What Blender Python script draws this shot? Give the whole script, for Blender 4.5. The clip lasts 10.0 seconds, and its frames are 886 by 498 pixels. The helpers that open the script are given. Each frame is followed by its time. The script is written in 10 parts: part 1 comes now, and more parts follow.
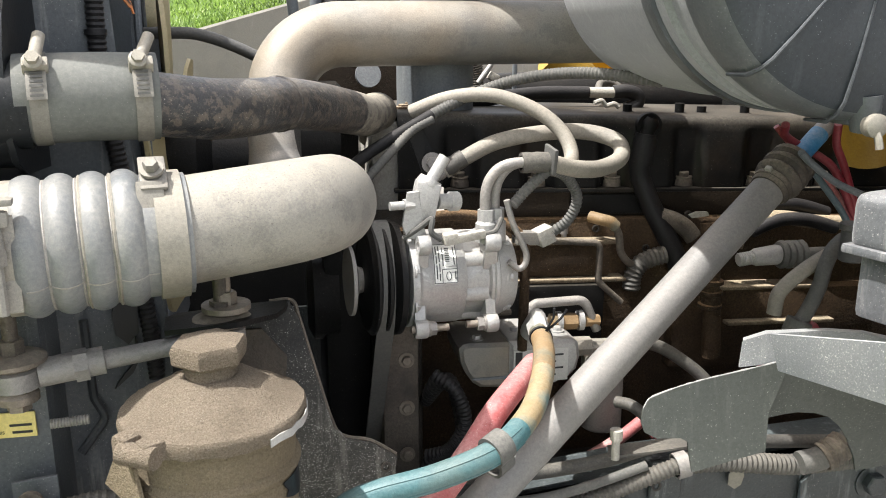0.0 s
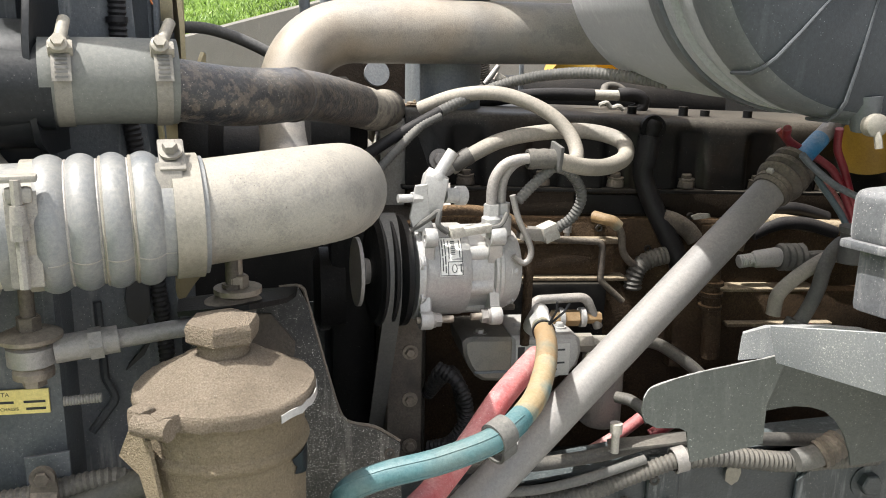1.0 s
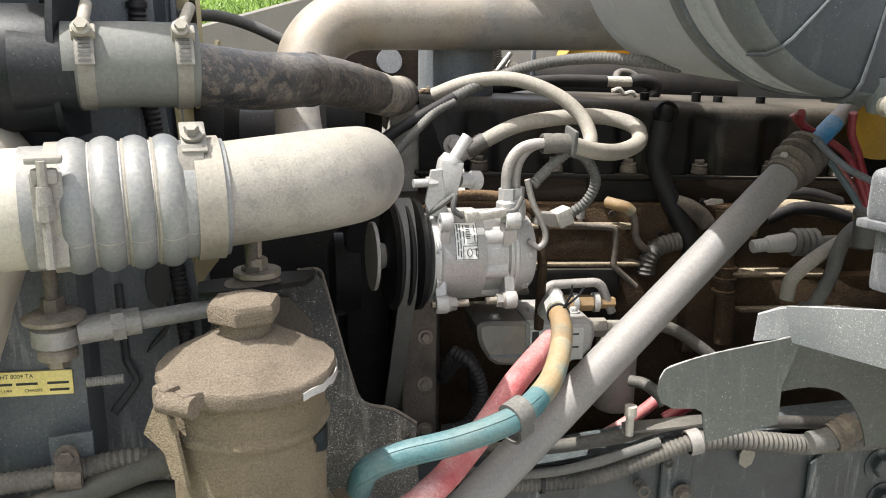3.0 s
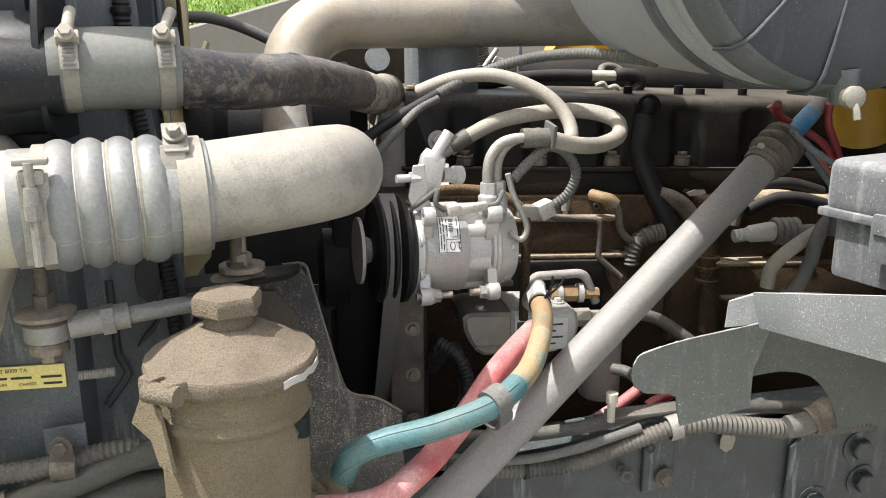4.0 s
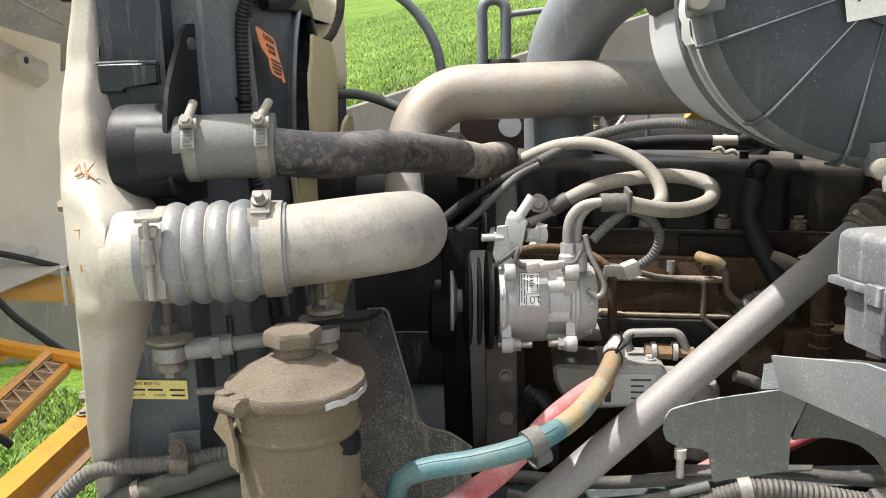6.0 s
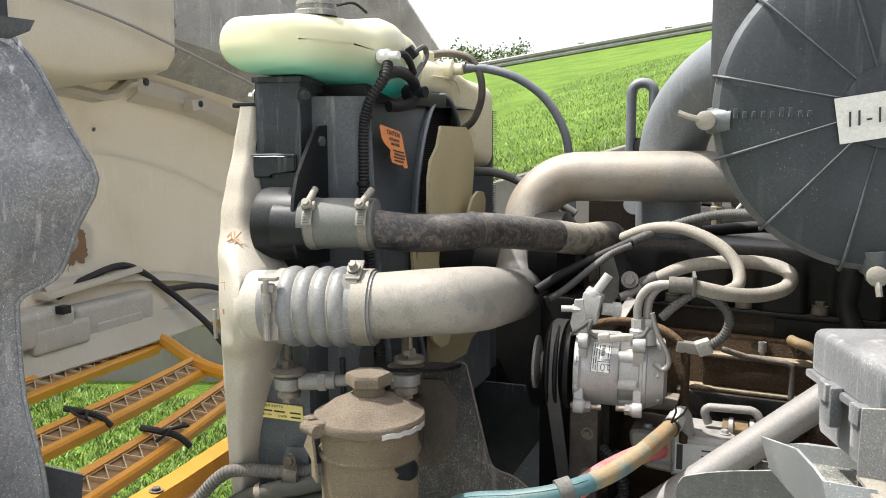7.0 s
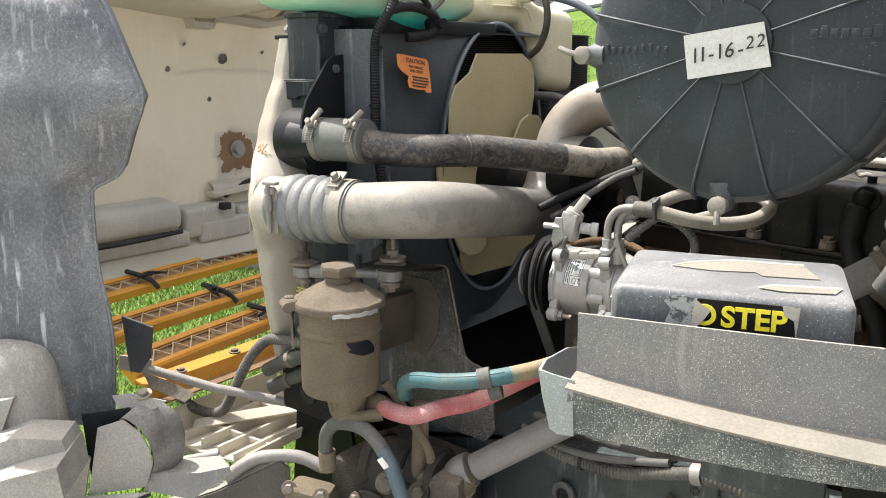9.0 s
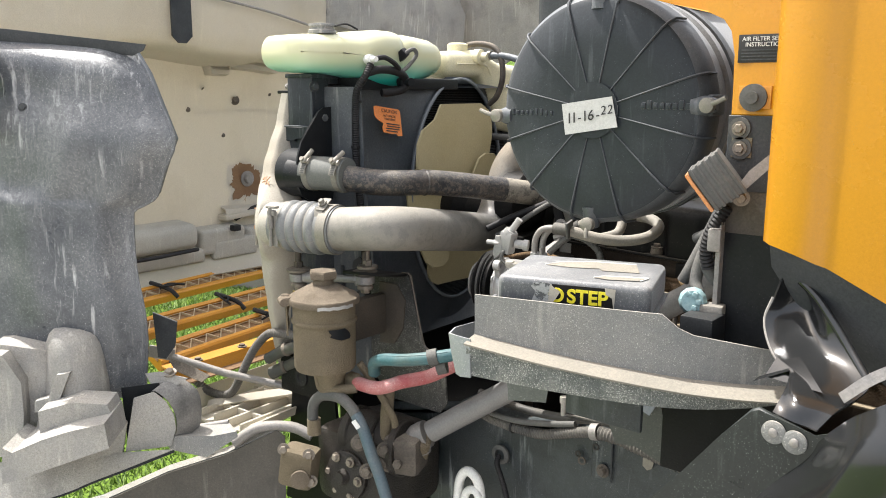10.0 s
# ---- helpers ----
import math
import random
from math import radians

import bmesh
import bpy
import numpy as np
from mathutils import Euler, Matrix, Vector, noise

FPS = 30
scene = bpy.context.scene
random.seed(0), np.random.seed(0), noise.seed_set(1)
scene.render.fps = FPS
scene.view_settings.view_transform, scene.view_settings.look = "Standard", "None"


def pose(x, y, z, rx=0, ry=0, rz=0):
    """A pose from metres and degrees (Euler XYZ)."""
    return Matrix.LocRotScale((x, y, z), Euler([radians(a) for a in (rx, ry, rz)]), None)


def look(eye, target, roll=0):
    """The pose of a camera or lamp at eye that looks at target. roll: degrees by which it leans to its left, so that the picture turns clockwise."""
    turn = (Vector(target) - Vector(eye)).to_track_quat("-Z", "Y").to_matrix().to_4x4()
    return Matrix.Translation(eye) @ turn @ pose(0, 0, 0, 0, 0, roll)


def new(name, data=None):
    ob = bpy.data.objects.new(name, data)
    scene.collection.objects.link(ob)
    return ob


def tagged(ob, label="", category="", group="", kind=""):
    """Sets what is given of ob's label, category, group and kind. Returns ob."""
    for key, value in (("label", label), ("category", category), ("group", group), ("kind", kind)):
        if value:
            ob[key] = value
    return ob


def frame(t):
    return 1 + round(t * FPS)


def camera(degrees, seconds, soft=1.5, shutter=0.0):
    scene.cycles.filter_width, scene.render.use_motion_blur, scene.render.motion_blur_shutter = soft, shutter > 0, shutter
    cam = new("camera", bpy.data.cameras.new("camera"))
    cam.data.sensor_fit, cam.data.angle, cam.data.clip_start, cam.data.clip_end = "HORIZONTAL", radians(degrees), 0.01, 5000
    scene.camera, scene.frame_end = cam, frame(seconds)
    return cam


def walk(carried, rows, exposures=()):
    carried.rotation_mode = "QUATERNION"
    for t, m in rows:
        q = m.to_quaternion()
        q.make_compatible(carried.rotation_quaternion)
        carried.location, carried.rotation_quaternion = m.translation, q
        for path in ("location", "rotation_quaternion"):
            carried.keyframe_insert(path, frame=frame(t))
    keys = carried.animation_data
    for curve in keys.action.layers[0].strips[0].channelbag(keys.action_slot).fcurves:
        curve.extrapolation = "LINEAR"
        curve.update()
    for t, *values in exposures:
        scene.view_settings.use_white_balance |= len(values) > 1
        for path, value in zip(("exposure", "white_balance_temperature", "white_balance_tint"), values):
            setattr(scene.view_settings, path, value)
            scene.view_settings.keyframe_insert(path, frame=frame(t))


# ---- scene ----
cam = camera(55.7, 10.0, 1.0)
METRES, EYE, TILT, LEAN, TURN = 1.75, 1.6, -14.5, 0.0, -10.5
ROWS = [
    (0.0, 0.0, 0.0, 0.0, 0.0, 0.0, -0.0),
    (0.5, -0.0006, -0.0051, -0.0073, -0.14, 0.37, -0.6),
    (1.0, -0.005, -0.0119, -0.012, -0.02, 0.53, -1.14),
    (1.5, -0.0086, -0.0199, -0.0114, 0.18, 0.52, -1.6),
    (2.0, -0.0101, -0.0204, -0.0128, 0.37, 0.46, -1.88),
    (3.5, -0.0063, -0.0217, -0.0168, 0.26, -0.13, -0.77),
    (4.0, 0.006, -0.0334, -0.0197, 0.77, -0.35, -0.17),
    (4.5, 0.0122, -0.0412, -0.0251, 2.37, -0.47, -0.01),
    (5.0, 0.0348, -0.0413, -0.0234, 5.52, -0.18, -0.38),
    (6.5, 0.1852, -0.1171, -0.0128, 23.56, 4.98, -5.24),
    (7.0, 0.3003, -0.16, 0.0023, 30.75, 5.07, -7.22),
    (7.5, 0.3957, -0.1489, 0.0213, 37.54, 3.2, -8.4),
    (8.0, 0.476, -0.075, 0.0387, 43.5, 0.49, -9.52),
    (8.5, 0.5235, -0.0379, 0.0401, 47.08, -2.13, -10.3),
    (9.0, 0.5914, -0.0682, 0.0381, 48.55, -3.28, -10.87),
    (9.5, 0.7267, -0.1516, 0.0326, 48.98, -2.72, -11.18),
    (10.0, 0.8236, -0.189, 0.0401, 49.12, -1.46, -11.27),
]


def aim(eye, yaw, pitch, roll):
    """A pose from the eye, the turn to the left of +y, the tilt up and the roll."""
    a, b = radians(yaw), radians(pitch)
    return look(eye, Vector(eye) + Vector((-math.sin(a) * math.cos(b), math.cos(a) * math.cos(b), math.sin(b))), roll)


STEPS = [(t, pose(0, 0, EYE, TILT, LEAN, TURN) @ pose(METRES * x, METRES * y, METRES * z, 90 + pitch, roll, yaw)) for t, x, y, z, yaw, pitch, roll in ROWS]
STEPS += [(2.2, aim((-0.0244, -0.0381, 1.5788), -9.93, -13.89, 1.16)), (3.3, aim((-0.0246, -0.0306, 1.5756), -10.03, -14.64, 0.75)),
          (5.2, aim((0.0707, -0.0975, 1.5851), -3.38, -14.38, -1.14)), (6.3, aim((0.2474, -0.2399, 1.6202), 10.38, -9.22, -1.10))]
walk(cam, sorted(STEPS, key=lambda step: step[0]),
     [(0.0, 1.20), (5.0, 1.20), (6.5, 1.0), (8.0, 1.02), (10.0, 1.09)])

# ---- world and sun ----
SUN = Vector((-0.43, -0.055, 0.90)).normalized()
world = bpy.data.worlds.new("sky")
scene.world = world
world.use_nodes = True
wn = world.node_tree
sky = wn.nodes.new("ShaderNodeTexSky")
sky.sky_type = "NISHITA"
sky.sun_disc = False
sky.sun_elevation = math.asin(SUN.z)
sky.sun_rotation = math.atan2(SUN.x, SUN.y)
sky.air_density, sky.dust_density, sky.ozone_density = 1.0, 7.0, 1.0
# thin bright haze over the blue
haze = wn.nodes.new("ShaderNodeMix")
haze.data_type = "RGBA"
haze.inputs[0].default_value = 0.45
haze.inputs[7].default_value = (6.6, 6.7, 6.8, 1)
wn.links.new(sky.outputs[0], haze.inputs[6])
wn.links.new(haze.outputs[2], wn.nodes["Background"].inputs[0])
wn.nodes["Background"].inputs[1].default_value = 0.15
lamp = bpy.data.lights.new("sun", "SUN")
lamp.energy, lamp.angle, lamp.color = 3.9, radians(0.55), (1.0, 0.98, 0.95)
sun = new("sun", lamp)
sun.matrix_world = look((0, 0, 30), Vector((0, 0, 30)) - SUN)

# ---- materials ----
DUST = (0.40, 0.36, 0.29)


def dusty(name, base, rough=0.5, metal=0.0, dust=0.4, dust_col=DUST, scale=9.0, bump=0.25, speck=0.0, up=0.35, vary=0.25, fine=240.0, spec=0.5, speck_col=(0.26, 0.25, 0.23), stain=None, stain_amount=0.5, streak=0.0, grit=0.32, chips=None, chip_size=26.0, depth=0.004):
    """Paint, plastic or metal with drifting dust, grain, stains, run marks and chips; dust lies thicker on what faces up."""
    m = bpy.data.materials.new(name)
    m.use_nodes = True
    t = m.node_tree
    n, ln = t.nodes, t.links
    b = n["Principled BSDF"]
    geo = n.new("ShaderNodeNewGeometry")

    def noise_node(size, detail, roughness=0.6, stretch=None, shift=0.0):
        q = n.new("ShaderNodeTexNoise")
        q.inputs["Scale"].default_value, q.inputs["Detail"].default_value, q.inputs["Roughness"].default_value = size, detail, roughness
        mp = n.new("ShaderNodeMapping")
        mp.inputs["Scale"].default_value = stretch or (1, 1, 1)
        mp.inputs["Location"].default_value = (shift, shift * 0.7, shift * 0.3)
        ln.new(geo.outputs["Position"], mp.inputs["Vector"])
        ln.new(mp.outputs[0], q.inputs["Vector"])
        return q.outputs[0]

    def math_node(op, a, c, clamp=False, d=None):
        k = n.new("ShaderNodeMath")
        k.operation, k.use_clamp = op, clamp
        for i, v in enumerate((a, c) if d is None else (a, c, d)):
            if isinstance(v, (int, float)):
                k.inputs[i].default_value = v
            else:
                ln.new(v, k.inputs[i])
        return k.outputs[0]

    def mix(f, a, c):
        k = n.new("ShaderNodeMix")
        k.data_type = "RGBA"
        for s, v in ((0, f), (6, a), (7, c)):
            if isinstance(v, (int, float)):
                k.inputs[s].default_value = v
            elif isinstance(v, tuple):
                k.inputs[s].default_value = (*v, 1)
            else:
                ln.new(v, k.inputs[s])
        return k.outputs[2]

    def over(v, level, gain):
        """How far v is over a level, as a mask."""
        return math_node("MULTIPLY", math_node("SUBTRACT", v, level), gain, True)

    n1, n2 = noise_node(scale, 6, 0.62), noise_node(fine, 4, 0.65)
    sep = n.new("ShaderNodeSeparateXYZ")
    ln.new(geo.outputs["Normal"], sep.inputs[0])
    patch = over(n1, 0.33, 2.3)
    lift = math_node("MULTIPLY", math_node("MAXIMUM", sep.outputs[2], 0.0), up)
    f = math_node("ADD", math_node("MULTIPLY", patch, dust), math_node("MULTIPLY", lift, math_node("ADD", patch, 0.35)), True)
    f = math_node("MULTIPLY", f, math_node("MULTIPLY_ADD", n2, 1.6, False, 0.2), True)
    col = mix(n1, tuple(c * (1 - vary) for c in base), tuple(min(1, c * (1 + vary)) for c in base))
    if chips:
        chip = over(noise_node(chip_size, 7, 0.68, None, 3.1), 0.50, 18.0)
        col = mix(chip, col, chips)
    if stain:
        col = mix(math_node("MULTIPLY", over(noise_node(scale * 0.9, 4, 0.55, None, 7.7), 0.50, 4.5), stain_amount), col, stain)
    col = mix(f, col, dust_col)
    if streak > 0:
        run = over(noise_node(1.0, 5, 0.6, (60, 60, 6)), 0.56, 8.0)
        run = math_node("MULTIPLY", run, over(noise_node(4.0, 3, 0.5, None, 1.3), 0.42, 5.0))
        col = mix(math_node("MULTIPLY", run, streak), col, tuple(min(0.8, c * 1.6 + 0.08) for c in dust_col))
    if speck > 0:
        dots = over(math_node("MULTIPLY_ADD", n1, 0.25, False, noise_node(640, 1, 0.5)), 0.905 - speck * 0.07, 12.0)
        col = mix(dots, col, speck_col)
    hsv = n.new("ShaderNodeHueSaturation")
    ln.new(col, hsv.inputs["Color"])
    grain = math_node("MULTIPLY_ADD", noise_node(950, 2, 0.7, None, 5.3), grit * 1.8, False, -grit * 0.9)
    ln.new(math_node("ADD", math_node("MULTIPLY_ADD", n2, grit * 2, False, 1 - grit), grain), hsv.inputs["Value"])
    ln.new(hsv.outputs[0], b.inputs["Base Color"])
    ln.new(math_node("ADD", math_node("MULTIPLY", f, 0.35), math_node("MULTIPLY_ADD", n1, 0.2, False, rough - 0.1), True), b.inputs["Roughness"])
    if metal:
        ln.new(math_node("MULTIPLY", math_node("SUBTRACT", 1.0, f, True), metal), b.inputs["Metallic"])
    b.inputs["Specular IOR Level"].default_value = spec
    bp = n.new("ShaderNodeBump")
    bp.inputs["Strength"].default_value, bp.inputs["Distance"].default_value = bump, depth
    ln.new(math_node("ADD", n2, math_node("MULTIPLY", n1, 1.5)), bp.inputs["Height"])
    ln.new(bp.outputs[0], b.inputs["Normal"])
    return m


M = {}
M["alu"] = dusty("cast_aluminium", (0.215, 0.21, 0.198), 0.42, 0.22, 0.75, (0.295, 0.267, 0.212), 4.0, 0.18, 0.8, speck_col=(0.10, 0.085, 0.07), stain=(0.255, 0.18, 0.105), stain_amount=0.7, grit=0.28, fine=420.0, chips=(0.165, 0.163, 0.16), chip_size=30, up=0.12)
M["alu_clean"] = dusty("bright_aluminium", (0.40, 0.40, 0.395), 0.42, 0.4, 0.4, (0.36, 0.335, 0.29), 14, 0.2, 0.3)
M["tank_cast"] = dusty("dusty_cast_tank", (0.40, 0.375, 0.32), 0.65, 0.05, 0.6, (0.36, 0.315, 0.245), 3.5, 0.2, 0.35, speck_col=(0.22, 0.18, 0.14), stain=(0.25, 0.21, 0.16), stain_amount=0.75, grit=0.25, streak=0.25)
M["boot"] = dusty("grey_silicone", (0.135, 0.148, 0.162), 0.30, 0.0, 0.75, (0.25, 0.238, 0.205), 9, 0.14, 0.3, up=0.3, streak=0.25, grit=0.25)
M["band"] = dusty("clamp_steel", (0.25, 0.235, 0.20), 0.45, 0.35, 0.6, (0.27, 0.245, 0.20), 18, 0.15)
M["rubber"] = dusty("black_rubber", (0.009, 0.009, 0.0105), 0.55, 0.0, 0.05, (0.11, 0.10, 0.088), 12, 0.2, 0.2, up=0.25, spec=0.3)
M["rubber_grey"] = dusty("dusty_rubber", (0.060, 0.061, 0.060), 0.6, 0.0, 0.5, (0.17, 0.162, 0.142), 8, 0.12, 0.2)
M["plastic"] = dusty("black_plastic", (0.010, 0.0115, 0.0135), 0.36, 0.0, 0.08, (0.10, 0.10, 0.095), 6, 0.06, 0.25, up=0.3, spec=0.18)
M["plastic_grey"] = dusty("faded_black_plastic", (0.034, 0.038, 0.043), 0.45, 0.0, 0.3, (0.17, 0.17, 0.16), 7, 0.15, 0.4, up=0.7, spec=0.25)
M["blackpaint"] = dusty("black_paint", (0.006, 0.0064, 0.007), 0.45, 0.0, 0.05, (0.095, 0.082, 0.065), 8, 0.2, 0.4, up=0.22, spec=0.15)
M["frame"] = dusty("frame_paint", (0.014, 0.019, 0.022), 0.38, 0.0, 0.35, (0.075, 0.088, 0.088), 9, 0.35, 0.7, streak=1.0, speck_col=(0.36, 0.37, 0.35), stain=(0.045, 0.056, 0.058), stain_amount=0.7, grit=0.4, up=0.6)
M["shroud"] = dusty("shroud_steel", (0.125, 0.145, 0.165), 0.4, 0.1, 0.4, (0.26, 0.255, 0.24), 5, 0.12, 0.4, grit=0.4, streak=0.2)
M["rust"] = dusty("rusty_block", (0.026, 0.0165, 0.0100), 0.65, 0.0, 0.42, (0.15, 0.098, 0.055), 6, 0.8, 0.6, up=1.4, stain=(0.0045, 0.004, 0.0036), stain_amount=1.0, grit=0.6, speck_col=(0.36, 0.30, 0.22), spec=0.2)
M["rust_dark"] = dusty("burnt_pipe", (0.040, 0.032, 0.027), 0.6, 0.0, 0.45, (0.24, 0.205, 0.16), 16, 0.4, 0.3, up=0.9)
M["steel"] = dusty("dusty_steel", (0.26, 0.25, 0.24), 0.5, 0.5, 0.5, (0.33, 0.30, 0.26), 20, 0.3, 0.2)
M["bolt"] = dusty("weathered_bolt", (0.20, 0.17, 0.14), 0.5, 0.6, 0.5, (0.32, 0.28, 0.22), 40, 0.3)
M["dirt"] = dusty("caked_dirt", (0.205, 0.168, 0.126), 0.95, 0.0, 0.6, (0.275, 0.23, 0.176), 14, 1.0, 1.0, fine=520.0, spec=0.1, grit=0.6, depth=0.006, speck_col=(0.38, 0.33, 0.27))
M["reservoir"] = dusty("dusty_reservoir", (0.205, 0.166, 0.110), 0.85, 0.0, 0.6, (0.285, 0.236, 0.166), 7, 1.0, 0.6, fine=420.0, spec=0.2, grit=0.5, stain=(0.11, 0.095, 0.075), stain_amount=0.7, depth=0.006)
M["teal"] = dusty("teal_hose", (0.032, 0.125, 0.14), 0.42, 0.0, 0.55, (0.16, 0.19, 0.18), 11, 0.2, 0.3, up=0.3, stain=(0.13, 0.115, 0.075), stain_amount=0.5)
M["red"] = dusty("red_hose", (0.36, 0.055, 0.06), 0.45, 0.0, 0.65, (0.44, 0.29, 0.27), 14, 0.2, 1.3, speck_col=(0.6, 0.5, 0.48))
M["gold"] = dusty("faded_hose", (0.225, 0.135, 0.055), 0.5, 0.0, 0.4, (0.26, 0.205, 0.13), 20, 0.2, 0.4, stain=(0.04, 0.17, 0.19), stain_amount=0.6)
M["orange"] = dusty("orange_paint", (0.60, 0.25, 0.012), 0.4, 0.0, 0.3, (0.50, 0.30, 0.09), 8, 0.1, 0.5, up=0.15, stain=(0.30, 0.14, 0.03), stain_amount=0.3)
M["cab"] = dusty("cab_paint", (0.48, 0.215, 0.010), 0.25, 0.0, 0.06, (0.45, 0.27, 0.08), 3, 0.03, 0.2, up=0.0, vary=0.05, grit=0.15)
M["hood"] = dusty("bare_fibreglass", (0.60, 0.56, 0.48), 0.6, 0.0, 0.5, (0.46, 0.415, 0.33), 3.5, 0.25, 0.4, stain=(0.40, 0.345, 0.255), stain_amount=0.6, streak=0.3, vary=0.15, speck_col=(0.20, 0.17, 0.13))
M["hood_grey"] = dusty("grey_fibreglass", (0.30, 0.292, 0.275), 0.6, 0.0, 0.7, (0.41, 0.385, 0.335), 9, 0.5, 1.5, speck_col=(0.15, 0.14, 0.12), stain=(0.17, 0.16, 0.145), stain_amount=0.85, streak=0.5, grit=0.4)
M["liner"] = dusty("fender_liner", (0.078, 0.084, 0.094), 0.30, 0.0, 0.6, (0.28, 0.28, 0.272), 4.5, 0.25, 1.9, streak=1.0, speck_col=(0.58, 0.58, 0.56), fine=160.0, grit=0.45)
M["galv"] = dusty("galvanised_steel", (0.18, 0.187, 0.192), 0.40, 0.25, 0.6, (0.30, 0.282, 0.245), 6, 0.4, 1.8, up=1.0, vary=0.25, fine=520.0, grit=0.45, streak=0.6, speck_col=(0.55, 0.54, 0.50), stain=(0.115, 0.125, 0.135), stain_amount=0.75)
M["galv_splashed"] = dusty("splashed_zinc", (0.10, 0.112, 0.105), 0.5, 0.1, 0.5, (0.21, 0.208, 0.18), 20, 0.7, 2.8, up=0.8, vary=0.2, fine=220.0, grit=0.75, speck_col=(0.50, 0.50, 0.46), stain=(0.29, 0.29, 0.26), stain_amount=0.6)
M["white"] = dusty("white_label", (0.75, 0.75, 0.72), 0.5, 0, 0.15, (0.55, 0.52, 0.45), 20, 0.05)
M["ink"] = dusty("ink", (0.02, 0.02, 0.02), 0.6, 0, 0.0, DUST, 20, 0.0, up=0.0)
M["yellow"] = dusty("yellow_label", (0.72, 0.60, 0.20), 0.5, 0, 0.2, (0.55, 0.48, 0.33), 20, 0.05)
M["yellow_ink"] = dusty("yellow_print", (0.80, 0.68, 0.02), 0.5, 0, 0.1, (0.55, 0.50, 0.2), 20, 0.05)
M["orange_label"] = dusty("orange_label", (0.78, 0.22, 0.03), 0.5, 0, 0.1, (0.6, 0.35, 0.2), 20, 0.05)
M["concrete"] = dusty("concrete", (0.235, 0.222, 0.195), 0.9, 0, 0.6, (0.155, 0.148, 0.128), 2.2, 0.5, 0.3, up=0.1, streak=0.5, stain=(0.10, 0.098, 0.085), stain_amount=0.6, grit=0.4)
M["fan"] = dusty("tan_nylon", (0.42, 0.35, 0.185), 0.5, 0, 0.4, (0.34, 0.29, 0.19), 6, 0.15)
M["blue"] = dusty("blue_paint", (0.02, 0.22, 0.45), 0.5, 0, 0.3, DUST, 20, 0.2)
M["red_wire"] = dusty("red_cable", (0.22, 0.012, 0.024), 0.45, 0, 0.2, (0.30, 0.17, 0.16), 20, 0.1)
M["yellow_paint"] = dusty("yellow_engine_paint", (0.40, 0.235, 0.018), 0.5, 0, 0.35, (0.24, 0.17, 0.07), 8, 0.2, 0.4, stain=(0.12, 0.075, 0.02), stain_amount=0.6)
M["amber"] = dusty("amber_lens", (0.65, 0.24, 0.06), 0.3, 0, 0.3, DUST, 15, 0.05)
M["gloss_black"] = dusty("gloss_black", (0.010, 0.0105, 0.011), 0.13, 0, 0.05, (0.10, 0.10, 0.095), 4, 0.0, 0.1, up=0.05, grit=0.2, spec=0.6)
M["bluegrey"] = dusty("blue_hose", (0.062, 0.108, 0.135), 0.5, 0, 0.45, (0.17, 0.17, 0.16), 12, 0.2, 0.4, stain=(0.10, 0.09, 0.075), stain_amount=0.5)
M["bluepale"] = dusty("pale_blue_plastic", (0.25, 0.42, 0.45), 0.5, 0, 0.3, DUST, 20, 0.1)
M["rust_stain"] = dusty("rust_stain", (0.17, 0.088, 0.038), 0.7, 0, 0.5, (0.23, 0.16, 0.09), 14, 0.2, up=0.1)

M["tank_black"] = dusty("speckled_tank_plastic", (0.018, 0.022, 0.027), 0.34, 0.0, 0.35, (0.105, 0.112, 0.118), 6, 0.12, 0.6, up=0.3, spec=0.35, speck_col=(0.30, 0.30, 0.29), streak=0.3, grit=0.25)
M["splashed"] = dusty("splashed_black_paint", (0.022, 0.0235, 0.025), 0.45, 0.0, 0.5, (0.165, 0.152, 0.13), 7, 0.25, 1.9, up=0.4, spec=0.25, speck_col=(0.46, 0.45, 0.42), streak=0.4, grit=0.4)
# dusty edges, paler than the cover: their catch of light is painted in
M["lit_edge_dust"] = dusty("dusty_lit_edge", (0.036, 0.041, 0.047), 0.45, 0.0, 0.4, (0.115, 0.122, 0.128), 20, 0.1, 0.4, up=0.6)
# brown-orange paled towards white: light from above is mixed into the colour
M["lattice"] = dusty("lit_dusty_lattice", (0.44, 0.32, 0.17), 0.6, 0.0, 0.5, (0.50, 0.43, 0.32), 20, 0.1, 0.2, up=0.3)
M["sticker"] = dusty("soiled_sticker", (0.55, 0.55, 0.525), 0.5, 0.0, 0.5, (0.34, 0.335, 0.315), 18, 0.08, 0.6, speck_col=(0.2, 0.2, 0.19))
M["ochre"] = dusty("worn_orange_paint", (0.46, 0.195, 0.012), 0.45, 0.0, 0.25, (0.36, 0.20, 0.06), 9, 0.2, 0.8, up=0.0, stain=(0.16, 0.07, 0.02), stain_amount=0.6, streak=0.3)
M["teal_worn"] = dusty("worn_teal_hose", (0.26, 0.185, 0.085), 0.55, 0.0, 0.35, (0.28, 0.24, 0.17), 24, 0.2, 0.2, stain=(0.05, 0.16, 0.175), stain_amount=1.0)
M["chipped"] = dusty("chipped_pipe_paint", (0.011, 0.014, 0.020), 0.34, 0.0, 0.22, (0.20, 0.175, 0.14), 14, 0.4, 1.0, up=0.4, chips=(0.085, 0.070, 0.058), chip_size=90, speck_col=(0.36, 0.33, 0.29), stain=(0.062, 0.050, 0.042), stain_amount=0.6)
